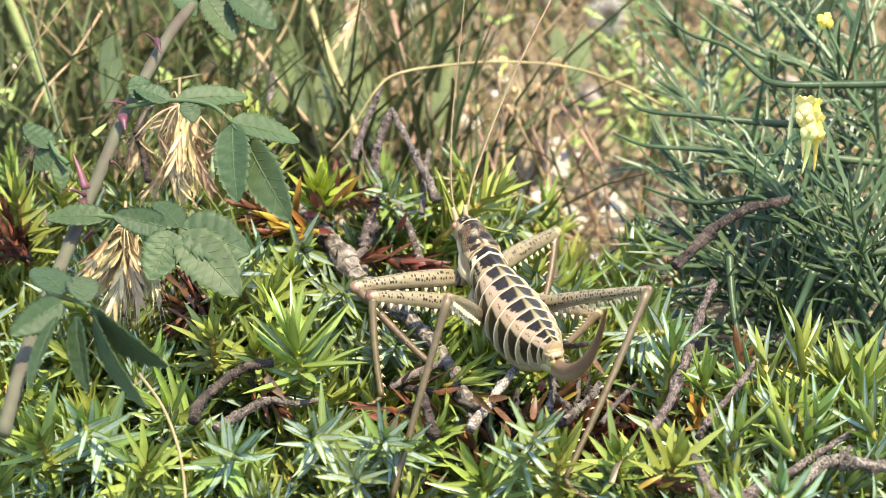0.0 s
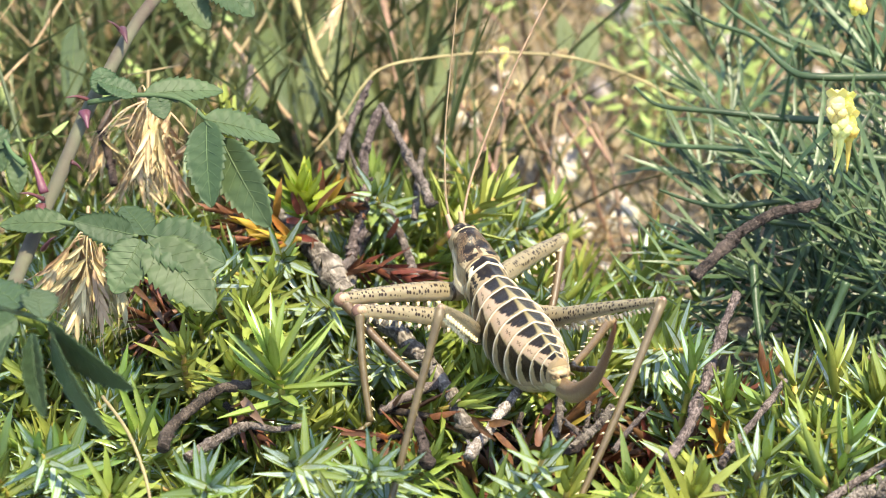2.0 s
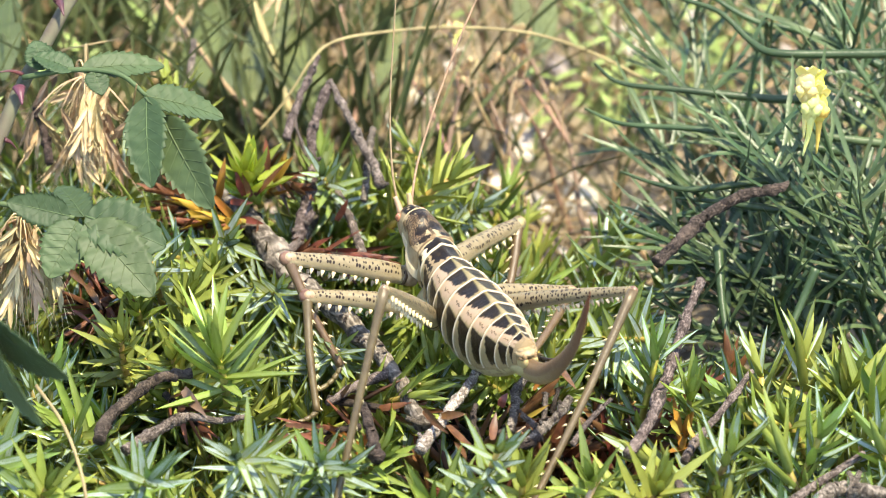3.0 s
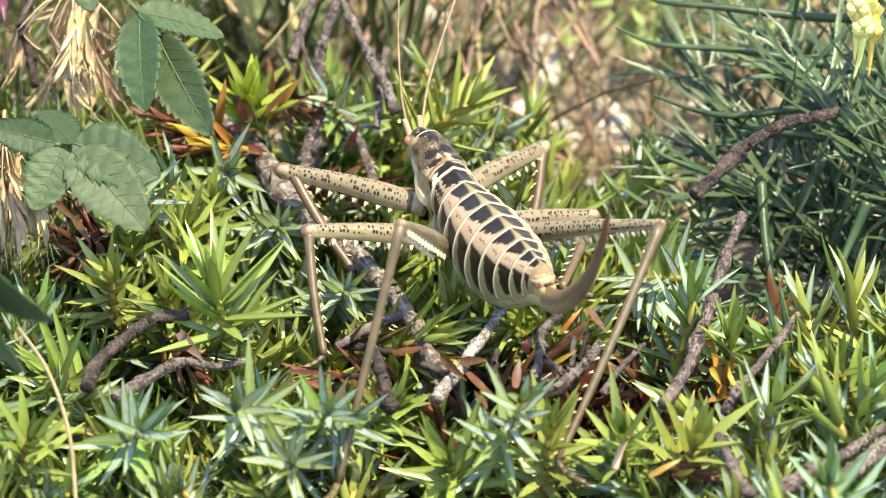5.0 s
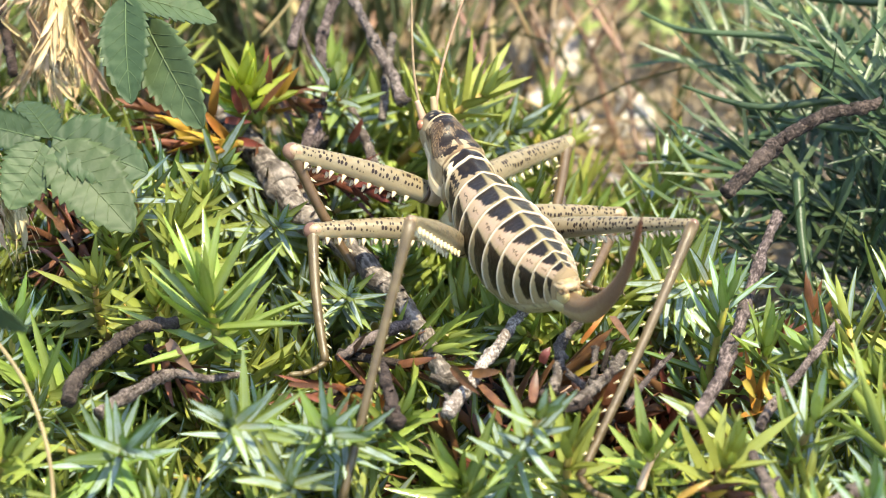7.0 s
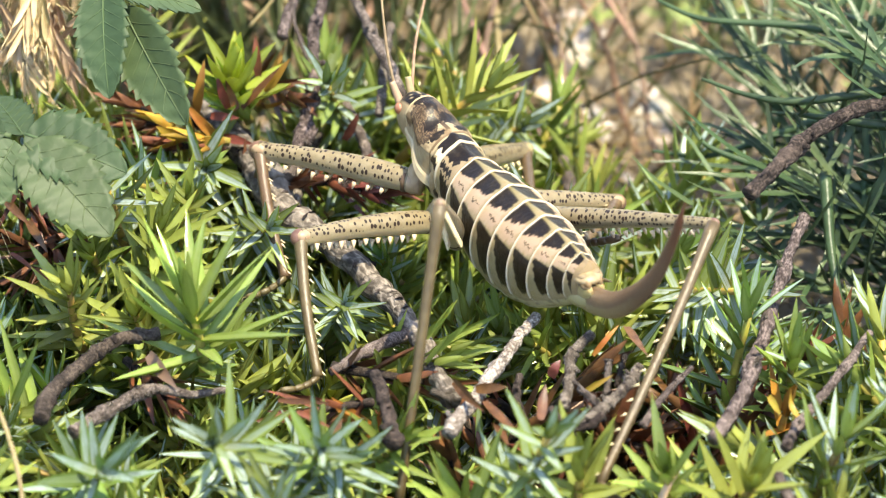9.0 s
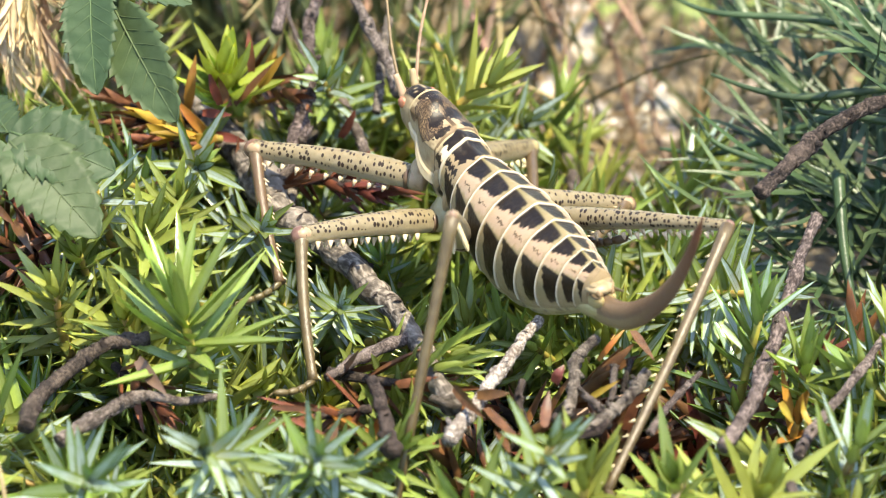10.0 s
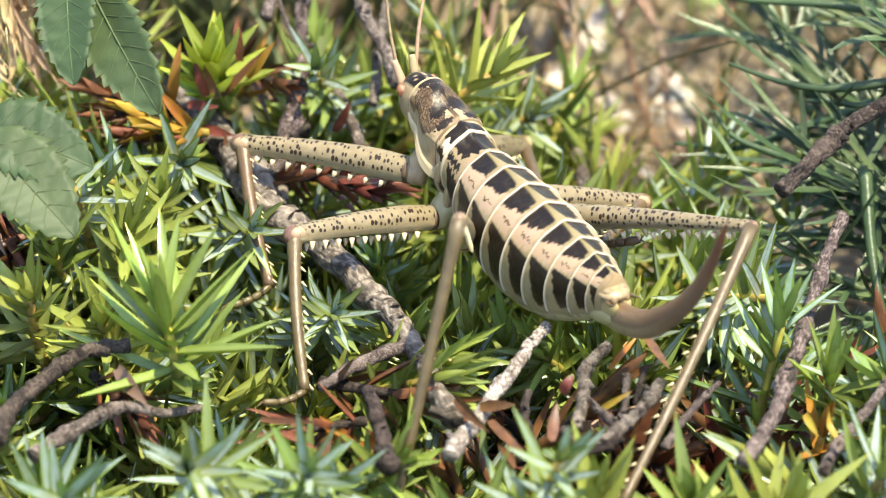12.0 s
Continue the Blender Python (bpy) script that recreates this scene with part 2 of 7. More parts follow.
class Shape:
    """Collects vertices and faces of one mesh."""

    def __init__(self):
        self.v, self.f, self.uv, self.idx = [], [], [], []

    def tube(self, line, r0, r1, sides=7, rough=0.0, mat=0, flat=1.0, belly=None):
        n, start = len(line), len(self.v)
        up = Vector((0, 0, 1))
        side = None
        for i, p in enumerate(line):
            tan = (line[min(i + 1, n - 1)] - line[max(i - 1, 0)]).normalized()
            ref = side.cross(tan) if side else (up if abs(tan.z) < 0.9 else Vector((0, 1, 0)))
            if side:
                side = (side - tan * side.dot(tan)).normalized()
            else:
                side = tan.cross(ref).normalized()
            nor = side.cross(tan).normalized()
            t = i / max(1, n - 1)
            r = r0 + (r1 - r0) * t
            if belly:
                r *= belly(t)
            for k in range(sides):
                a = 2 * math.pi * k / sides
                q = p + side * (math.cos(a) * r) + nor * (math.sin(a) * r * flat)
                if rough:
                    w = q * (0.9 / max(r0, 1e-5))
                    q += (side * math.cos(a) + nor * math.sin(a)) * (rough * r * (noise.noise(w) + 0.55 * noise.noise(w * 2.9)))
                self.v.append(q)
                self.uv.append((k / sides, t))
        for i in range(n - 1):
            for k in range(sides):
                a, b = start + i * sides + k, start + i * sides + (k + 1) % sides
                self.f.append((a, b, b + sides, a + sides))
                self.idx.append(mat)
        self.f.append(tuple(start + k for k in reversed(range(sides))))
        self.f.append(tuple(start + (n - 1) * sides + k for k in range(sides)))
        self.idx += [mat, mat]
        return self

    def blade(self, line, width, normal, mat=0, mat_back=None, fold=0.25, thick=0.12, profile=None, stretch=1.0):
        """A thin closed leaf along a line: two edges, a channelled upper face and a keeled lower one."""
        n, start = len(line), len(self.v)
        profile = profile or (lambda t: max(0.03, math.sin(math.pi * (0.12 + 0.88 * t)) ** 0.7))
        normal = Vector(normal)
        for i, p in enumerate(line):
            tan = (line[min(i + 1, n - 1)] - line[max(i - 1, 0)]).normalized()
            side = tan.cross(normal)
            side = side.normalized() if side.length > 1e-6 else tan.orthogonal().normalized()
            nor = side.cross(tan)
            t = i / (n - 1)
            w = width * 0.5 * profile(t)
            left, right = p - side * w + nor * (fold * w), p + side * w + nor * (fold * w)
            self.v += [left, p, right, right.copy(), p - nor * (thick * w * 2 + 1e-5), left.copy()]
            self.uv += [(0.0, t), (0.5, t), (1.0, t), (1.0, t), (0.5, t), (0.0, t)]
        back = mat if mat_back is None else mat_back
        for i in range(n - 1):
            a = start + 6 * i
            b = a + 6
            self.f += [(a, a + 1, b + 1, b), (a + 1, a + 2, b + 2, b + 1), (a + 3, a + 4, b + 4, b + 3), (a + 4, a + 5, b + 5, b + 4)]
            self.idx += [mat, mat, back, back]
        return self

    def ball(self, centre, rx, ry, rz, mat=0, seg=8, rings=6, rough=0.0):
        start = len(self.v)
        c = Vector(centre)
        for i in range(rings + 1):
            th = math.pi * i / rings
            for k in range(seg):
                ph = 2 * math.pi * k / seg
                q = Vector((math.sin(th) * math.cos(ph) * rx, math.sin(th) * math.sin(ph) * ry, math.cos(th) * rz))
                if rough:
                    q *= 1 + rough * noise.noise(q * (2.2 / max(rx, ry, rz)) + c * 97)
                self.v.append(c + q)
                self.uv.append((k / seg, i / rings))
        for i in range(rings):
            for k in range(seg):
                a, b = start + i * seg + k, start + i * seg + (k + 1) % seg
                self.f.append((a, a + seg, b + seg, b))
                self.idx.append(mat)
        return self

    def mesh(self, name, mats, smooth=True):
        return mesh_from(name, self.v, self.f, mats, self.uv, self.idx, smooth)


def thing(name, label, category, group="", at_place=(0, 0, 0), kind=""):
    ob = new(name)
    ob.location = at_place
    ob.empty_display_size = 0.01
    return tagged(ob, label, category, group, kind)


def single(name, shape, mats, label, category, group="", kind="", smooth=True):
    return tagged(new(name, shape.mesh(name, mats, smooth)), label, category, group, kind)


# ---- ground ----
def mat_top(x, y):
    """Height of the juniper mat's top."""
    return 0.070 + 0.062 * y + 0.006 * noise.noise(Vector((x * 22, y * 22, 3.0)))


def soil_top(x, y):
    near = min(1.0, max(0.0, (abs(x) + abs(y) - 0.6) / 3.0))
    rise = 0.022 + 0.09 * (max(y, 0.1) - 0.1) * (1 - near) if y < 1.0 else 0.022
    rough = 0.004 * noise.noise(Vector((x * 30, y * 30, 0))) + 0.0015 * noise.noise(Vector((x * 130, y * 130, 5)))
    return (rise if y > 0.02 else 0.012) * (1 - near) + rough * (1 - near) + near * 0.02 * noise.noise(Vector((x, y, 1)))


def build_ground():
    """One sheet, fine round the insect and coarser out to the horizon."""
    xs = sorted({round(0.4 * math.copysign(abs(i / 45) ** 1.0, i), 5) for i in range(-45, 46)} | {s * 0.4 * 1.7 ** k for k in range(1, 17) for s in (-1, 1)})
    verts = [(x, y, soil_top(x, y)) for y in xs for x in xs]
    n = len(xs)
    faces = [(j * n + i, j * n + i + 1, (j + 1) * n + i + 1, (j + 1) * n + i) for j in range(n - 1) for i in range(n - 1)]
    ob = new("ground", mesh_from("ground", verts, faces, M_SOIL))
    tagged(ob, "dry stony brown soil with fine litter", "ground", kind="structure")


build_ground()


def build_stones():
    # place, half length, half width, half height, turn
    rows = [
        ((0.0335, 0.1215, 0.0220), 0.0058, 0.0070, 0.0042, 20), ((0.0321, 0.1134, 0.0220), 0.0046, 0.0040, 0.0028, 70),
        ((0.0605, 0.1593, 0.0260), 0.0060, 0.0095, 0.0050, 35), ((0.0564, 0.1695, 0.0280), 0.0042, 0.0038, 0.0030, 10),
        ((0.0503, 0.1768, 0.0300), 0.0040, 0.0045, 0.0030, 50), ((-0.1250, 0.1652, 0.0250), 0.0085, 0.0075, 0.0050, 0),
        ((0.0416, 0.1501, 0.0240), 0.0050, 0.0045, 0.0030, 80), ((0.0256, 0.1008, 0.0200), 0.0050, 0.0045, 0.0028, 30),
        ((0.0349, 0.0874, 0.0180), 0.0062, 0.0052, 0.0032, 60), ((0.0462, 0.0949, 0.0180), 0.0050, 0.0045, 0.0030, 0),
        ((-0.0291, 0.1459, 0.0220), 0.0045, 0.0052, 0.0030, 15), ((0.1140, 0.1339, 0.0240), 0.0060, 0.0070, 0.0035, 40),
        ((0.0765, 0.1752, 0.0280), 0.0050, 0.0055, 0.0032, 25), ((0.0074, 0.1394, 0.0220), 0.0042, 0.0045, 0.0026, 75),
        ((0.0853, 0.1913, 0.0300), 0.0055, 0.0055, 0.0035, 5), ((-0.0080, 0.1918, 0.0300), 0.0045, 0.0045, 0.003, 5),
    ]
    rng = random.Random(4)
    for p, a, b, c, turn in rows:
        s = Shape().ball((0, 0, 0), a, b, c, seg=14, rings=9, rough=0.5)
        ob = single("stone", s, M_STONE, "pale weathered limestone lying on dry soil", "stone", "stones on the soil")
        ob.location, ob.rotation_euler = (p[0], p[1], soil_top(p[0], p[1]) + c * 0.35), (rng.uniform(-.2, .2), rng.uniform(-.2, .2), radians(turn))
    s = Shape()
    for i in range(260):
        x, y = rng.uniform(-0.16, 0.17), rng.uniform(0.02, 0.27)
        r = rng.uniform(0.0008, 0.0024)
        s.ball((x, y, soil_top(x, y) + r * 0.3), r * rng.uniform(0.8, 1.5), r * rng.uniform(0.8, 1.4), r * 0.7, seg=7, rings=5, rough=0.7)
    single("gravel", s, M_STONE, "small pale gravel scattered over the soil", "gravel", kind="stuff")


build_stones()


# ---- dead wood ----
CLEAR = []  # places that no shoot overgrows


def twig(points, r0, r1, material, label, knots=5, seed=1, side_twigs=()):
    """A dead twig with bark relief, knots and short broken side stubs."""
    rng = random.Random(seed)
    s = Shape()
    r0, r1 = r0 * 0.78, r1 * 0.78
    wander = min(r0, 0.0014)
    line = [p + noise.noise_vector(p * 170 + Vector((seed, 0, 0))) * (wander * 0.45) + noise.noise_vector(p * 620) * (wander * 0.22) for p in spline(points, 34)]
    bumps = [(rng.random(), rng.uniform(0.15, 0.4)) for _ in range(max(2, knots * 2 // 3))]
    s.tube(line, r0, r1, 20, 0.22, 0, belly=lambda t: 1 + sum(h * math.exp(-((t - c) / 0.035) ** 2) for c, h in bumps))
    ob = single("dead_twig", s, material, label, "twig", "dead twigs in the juniper")
    CLEAR.extend(line[::10])
    # loose bark plates along the wood
    flakes = Shape()
    for _ in range(int(8 + 6 * len(points))):
        i = rng.randrange(2, len(line) - 3)
        r = r0 + (r1 - r0) * i / len(line)
        tan = (line[i + 1] - line[i - 1]).normalized()
        out = (tan.orthogonal().normalized() * math.cos(6.28 * rng.random()) + tan.cross(tan.orthogonal()).normalized() * math.sin(6.28 * rng.random())).normalized()
        p = line[i] + out * (r * 0.92)
        ln = r * rng.uniform(0.7, 1.7)
        flakes.blade([p - tan * ln * 0.5, p + out * r * 0.10, p + tan * ln * 0.5 + out * r * rng.uniform(0.1, 0.5)], r * rng.uniform(0.5, 1.0), out, 0, None, -0.25, 0.2, profile=lambda q: 0.75 + 0.25 * math.sin(math.pi * q))
    tagged(part("loose_bark", flakes.mesh("loose_bark", [material]), None, ob, "lifting plates of dry bark"), kind="stuff")
    for c, h in bumps:
        p = line[min(len(line) - 1, int(c * len(line)))]
        d = Vector((rng.uniform(-1, 1), rng.uniform(-1, 0.3), rng.uniform(0.0, 1))).normalized()
        r = (r0 + (r1 - r0) * c) * 0.6
        stub = Shape().tube(spline([p, p + d * r * rng.uniform(2.5, 5)], 3), r, r * 0.6, 7, 0.5)
        part("stub", stub.mesh("stub", [material]), None, ob)
    for pts, q0, q1 in side_twigs:
        branch = Shape().tube(spline(pts, 9), q0 * 0.7, q1 * 0.7, 8, 0.5)
        part("side_twig", branch.mesh("side_twig", [material]), None, ob)
    return ob


def build_twigs():
    twig([(-0.0387, 0.0205, 0.0688), (-0.0301, -0.0009, 0.0723), (-0.0217, -0.0189, 0.0712), (-0.0128, -0.0303, 0.0705), (-0.0039, -0.0454, 0.0696), (0.0020, -0.0577, 0.0688), (0.0070, -0.0736, 0.0678)], 0.0037, 0.0020, M_BARK, "thick gnarled grey juniper branch lying in the mat", 9, 3,
         [([(-0.0217, -0.0189, 0.0712), (-0.0198, 0.0110, 0.0631), (-0.0172, 0.0185, 0.0656)], 0.0016, 0.0012), ([(0.0005, -0.0540, 0.0690), (-0.0083, -0.0601, 0.0686), (-0.0141, -0.0662, 0.0683)], 0.0018, 0.0012)])
    twig([(-0.0209, -0.0043, 0.0726), (-0.0198, 0.0036, 0.0758), (-0.0179, 0.0131, 0.0816), (-0.0179, 0.0222, 0.0867), (-0.0142, 0.0323, 0.0935)], 0.0018, 0.0012, M_BARK, "upright dark knobbly dead twig", 12, 4,
         [([(-0.0179, 0.0131, 0.0816), (-0.0214, 0.0193, 0.0876), (-0.0221, 0.0238, 0.0911)], 0.0007, 0.0005)])
    twig([(-0.0239, 0.0167, 0.0874), (-0.0221, 0.0247, 0.0906), (-0.0191, 0.0330, 0.0945), (-0.0165, 0.0373, 0.0977)], 0.0014, 0.0007, M_BARK, "slim grey bare twig standing upright", 5, 5)
    twig([(-0.0016, 0.0068, 0.0809), (-0.0057, 0.0155, 0.0854), (-0.0099, 0.0242, 0.0899), (-0.0139, 0.0326, 0.0939)], 0.0015, 0.0009, M_BARK, "slanting grey bare twig with knots", 6, 6)
    twig([(-0.0038, 0.0266, 0.0844), (-0.0051, 0.0190, 0.0815), (-0.0061, 0.0091, 0.0751)], 0.0010, 0.0011, M_BARK, "short grey twig behind the shoots", 3, 7)
    twig([(-0.0168, 0.0266, 0.0748), (-0.0122, 0.0162, 0.0732), (-0.0087, 0.0062, 0.0705), (-0.0058, -0.0080, 0.0690)], 0.0010, 0.0014, M_BARK, "thin brown-grey twig among needles", 4, 8)
    twig([(-0.0447, -0.0614, 0.0732), (-0.0508, -0.0626, 0.0731), (-0.0558, -0.0675, 0.0728), (-0.0615, -0.0753, 0.0723), (-0.0648, -0.0861, 0.0717)], 0.00129, 0.00184, M_BARK_DARK, "broken dark twig with a split pale tip", 6, 9)
    twig([(-0.0321, -0.0776, 0.0722), (-0.0388, -0.0788, 0.0721), (-0.0450, -0.0773, 0.0722), (-0.0518, -0.0826, 0.0719), (-0.0589, -0.0898, 0.0714)], 0.00075, 0.00163, M_BARK, "short crooked grey-brown twig", 6, 10)
    twig([(0.0223, -0.0555, 0.0736), (0.0169, -0.0673, 0.0728), (0.0117, -0.0788, 0.0721), (0.0067, -0.0896, 0.0714)], 0.00119, 0.00170, M_BARK_PALE, "bleached bare twig under the insect", 3, 11)
    twig([(0.0712, -0.0261, 0.0754), (0.0671, -0.0413, 0.0744), (0.0629, -0.0587, 0.0734), (0.0588, -0.0758, 0.0723), (0.0526, -0.0915, 0.0713)], 0.00114, 0.00167, M_BARK, "long leaning grey twig beside the toadflax", 8, 12)
    twig([(0.0812, -0.0607, 0.0732), (0.0749, -0.0735, 0.0724), (0.0679, -0.0868, 0.0716), (0.0648, -0.0940, 0.0712)], 0.00085, 0.00128, M_BARK, "thin leaning brown twig", 5, 13)
    twig([(0.0917, -0.0102, 0.0914), (0.0820, -0.0115, 0.0894), (0.0740, -0.0150, 0.0874), (0.0676, -0.0206, 0.0842), (0.0608, -0.0280, 0.0818)], 0.0014, 0.0018, M_BARK_DARK, "dark rough branch under the toadflax", 7, 14)
    twig([(0.1050, -0.0910, 0.0714), (0.0971, -0.0989, 0.0709), (0.0888, -0.1076, 0.0703), (0.0806, -0.1142, 0.0699), (0.0732, -0.1212, 0.0695)], 0.0008, 0.0021, M_BARK, "grey twig at the edge of the mat", 6, 15)
    twig([(0.1133, -0.1068, 0.0704), (0.1054, -0.1054, 0.0705), (0.0995, -0.1037, 0.0706), (0.0923, -0.1100, 0.0702), (0.0832, -0.1213, 0.0695)], 0.0021, 0.0022, M_BARK, "thick weathered grey twig", 6, 16)
    twig([(0.0635, -0.1018, 0.0707), (0.0657, -0.1106, 0.0701), (0.0689, -0.1212, 0.0695)], 0.0012, 0.0015, M_BARK, "short upright grey stub", 3, 17)
    twig([(0.0494, -0.0709, 0.0726), (0.0441, -0.0794, 0.0721), (0.0403, -0.0878, 0.0716)], 0.00056, 0.00096, M_BARK, "thin grey side twig in the mat", 3, 18)
    twig([(0.0318, -0.0656, 0.0765), (0.0281, -0.0697, 0.0745), (0.0277, -0.0752, 0.0725), (0.0269, -0.0807, 0.0700)], 0.00112, 0.00133, M_BARK, "knobbly dark stub in the shade", 6, 19)
    twig([(0.0189, -0.0762, 0.0745), (0.0186, -0.0810, 0.0730), (0.0193, -0.0846, 0.0715), (0.0199, -0.0891, 0.0700)], 0.00082, 0.00105, M_BARK_DARK, "small scaly dark stub under the insect", 5, 20)
    twig([(0.0401, -0.0746, 0.0755), (0.0372, -0.0792, 0.0735), (0.0343, -0.0820, 0.0720), (0.0296, -0.0857, 0.0700)], 0.00119, 0.00133, M_BARK, "gnarled dark stub under the mat", 6, 21)
    twig([(0.0347, -0.0726, 0.0755), (0.0345, -0.0750, 0.0735), (0.0342, -0.0779, 0.0715)], 0.00082, 0.00075, M_BARK, "short brown stub with scaly buds", 4, 22)
    twig([(-0.0061, -0.0731, 0.0725), (-0.0039, -0.0852, 0.0717), (-0.0032, -0.0936, 0.0712)], 0.0014, 0.0017, M_BARK_DARK, "dark knobbly stub beside the thick branch", 4, 23)
    twig([(-0.0822, 0.0164, 0.0963), (-0.0804, 0.0136, 0.0918), (-0.0787, 0.0054, 0.0880)], 0.0012, 0.0013, M_BARK_DARK, "charred-looking twig with a white tip", 3, 24)
    twig([(-0.0464, 0.0592, 0.0893), (-0.0477, 0.0492, 0.0827), (-0.0495, 0.0409, 0.0788), (-0.0508, 0.0267, 0.0749)], 0.0010, 0.0014, M_BARK, "pinkish-grey bare twig behind the rose leaves", 4, 25)
    twig([(-0.1105, 0.0314, 0.0826), (-0.1148, 0.0233, 0.0790), (-0.1191, 0.0146, 0.0745)], 0.0014, 0.0017, M_BARK_DARK, "dark twig at the margin", 4, 26)
    twig([(0.0269, 0.0379, 0.0552), (0.0290, 0.0253, 0.0539), (0.0303, 0.0078, 0.0541)], 0.0011, 0.0014, M_BARK, "grey twig stub behind the insect", 5, 27)

    twig([(0.0293, -0.0802, 0.0745), (0.0313, -0.0807, 0.0730), (0.0332, -0.0818, 0.0715)], 0.00077, 0.00098, M_BARK, "side stub with peeling scales", 4, 28)
    twig([(0.0377, -0.0712, 0.0755), (0.0368, -0.0737, 0.0740), (0.0361, -0.0761, 0.0720)], 0.00056, 0.00072, M_BARK_DARK, "thin stub with a dark closed bud", 2, 29)
    twig([(0.0338, -0.0854, 0.0720), (0.0305, -0.0865, 0.0705), (0.0268, -0.0849, 0.0700), (0.0245, -0.0807, 0.0700)], 0.00098, 0.00112, M_BARK_DARK, "low crooked root of the stubs", 5, 30)


build_twigs()


# ---- juniper ----
def needle_width(q):
    """Lance-shaped: a short waist at the base, widest before the middle, drawn out to a sharp tip."""
    if q < 0.3:
        return 0.62 + 0.38 * math.sin(q / 0.3 * math.pi / 2)
    return max(0.02, 1.0 - ((q - 0.3) / 0.7) ** 1.9)


def sprig_mesh(name, seed, whorls, length, needle, mats, spread=1.0, width=0.0019):
    """A juniper shoot along +Z: a short stem with whorls of three stiff pointed needles."""
    rng = random.Random(seed)
    s = Shape()
    bend = Vector((rng.uniform(-0.12, 0.12), rng.uniform(-0.12, 0.12), 0))
    axis = [Vector((0, 0, length * t)) + bend * (length * t * t) for t in (0, 0.25, 0.5, 0.75, 1.0)]
    s.tube(axis, 0.0010, 0.0006, 6, 0.1, 2)
    for w in range(whorls):
        t = w / (whorls - 1)
        base = Vector((0, 0, length * (0.12 + 0.88 * t))) + bend * (length * t * t)
        open_angle = radians((68 - 46 * t ** 2.2) * spread)
        count = 3 if t < 0.93 else 4
        for k in range(count):
            az = 2 * math.pi * k / count + w * 1.05 + rng.uniform(-0.25, 0.25)
            ang = open_angle + rng.uniform(-0.24, 0.24)
            out = Vector((math.cos(az), math.sin(az), 0))
            d = out * math.sin(ang) + Vector((0, 0, math.cos(ang)))
            nor = Vector((0, 0, 1)) * math.sin(ang) - out * math.cos(ang)
            ln = needle * rng.uniform(0.74, 1.12) * (0.72 if t > 0.9 else 1.0)
            curve, sway = rng.uniform(-0.08, 0.18), rng.uniform(-0.05, 0.05)
            across = d.cross(nor)
            line = [base + d * (ln * q) + nor * (curve * ln * q * q) + across * (sway * ln * q * q) for q in (0.0, 0.12, 0.3, 0.5, 0.68, 0.85, 1.0)]
            s.blade(line, width * rng.uniform(0.80, 1.1), nor, 0, 1, 0.38, 0.26, profile=needle_width)
    return s.mesh(name, mats, True)


GREEN = [M_NEEDLE_UP, M_NEEDLE_DOWN, M_SHOOT]
FRESH = [M_NEW_UP, M_NEEDLE_DOWN, M_SHOOT]
DEAD = [M_DEAD, M_DEAD, M_BARK_DARK]
GOLD = [M_ORANGE, M_ORANGE, M_SHOOT]
SPRIGS = [sprig_mesh("sprig", 10 + i, 9 + i % 3, 0.027 + 0.003 * (i % 3), 0.0138, GREEN if i % 3 else FRESH) for i in range(8)]
BLUISH = SPRIGS[1:3] + SPRIGS[4:6] + SPRIGS[7:]  # older shoots with pale-banded needles
SPRIG_TIP = [sprig_mesh("fresh_sprig", 40 + i, 9, 0.023, 0.0150, FRESH, 0.85, 0.0020) for i in range(3)]
SPRIG_BUD = [sprig_mesh("bud_sprig", 50 + i, 5, 0.007, 0.0125, [M_BUD, M_BUD, M_SHOOT], 0.56, 0.0027) for i in range(2)]
SPRIG_DEAD = [sprig_mesh("dead_sprig", 60 + i, 4, 0.016, 0.0120, DEAD, 0.6, 0.0019) for i in range(3)]
SPRIG_WIDE = [sprig_mesh("wide_sprig", 90, 8, 0.011, 0.0190, FRESH, 0.92, 0.0024)]
SPRIG_FAN = [sprig_mesh("fan_sprig", 70 + i, 7, 0.014, 0.0168, FRESH, 0.92, 0.0021) for i in range(3)]
SPRIG_GOLD = [sprig_mesh("golden_sprig", 80 + i, 2, 0.006, 0.0145, GOLD, 0.6, 0.0022) for i in range(2)]


def aim(d, roll=0.0):
    """Turns +Z to the direction d."""
    return Vector(d).normalized().to_track_quat("Z", "Y").to_matrix().to_4x4() @ Matrix.Rotation(roll, 4, "Z")


def put_sprig(parent, meshes, place, d, rng, size=1.0, name="sprig", label=""):
    ob = new(name, meshes[rng.randrange(len(meshes))])
    ob.parent = parent
    ob.matrix_basis = Matrix.Translation(place) @ aim(d, rng.uniform(0, 6.28)) @ Matrix.Diagonal((size, size, size, 1))
    if label:
        tagged(ob, label)
    return ob


FOOTHOLDS = [(-0.0125, -0.1018), (-0.0005, -0.0870), (0.0310, -0.0989), (-0.0168, -0.0632), (-0.0008, -0.0870), (-0.0008, -0.0950)]  # where feet press the shoots down


def overgrown(p, places):
    """Whether a shoot at p would hide a bare twig: it stands close before and above it."""
    lean = Vector((0, -0.85, 0.53))
    for c in places:
        v = p - c
        along = min(0.042, max(0.0, v.dot(lean)))
        if (v - lean * along).length < 0.0058:
            return True
    return False


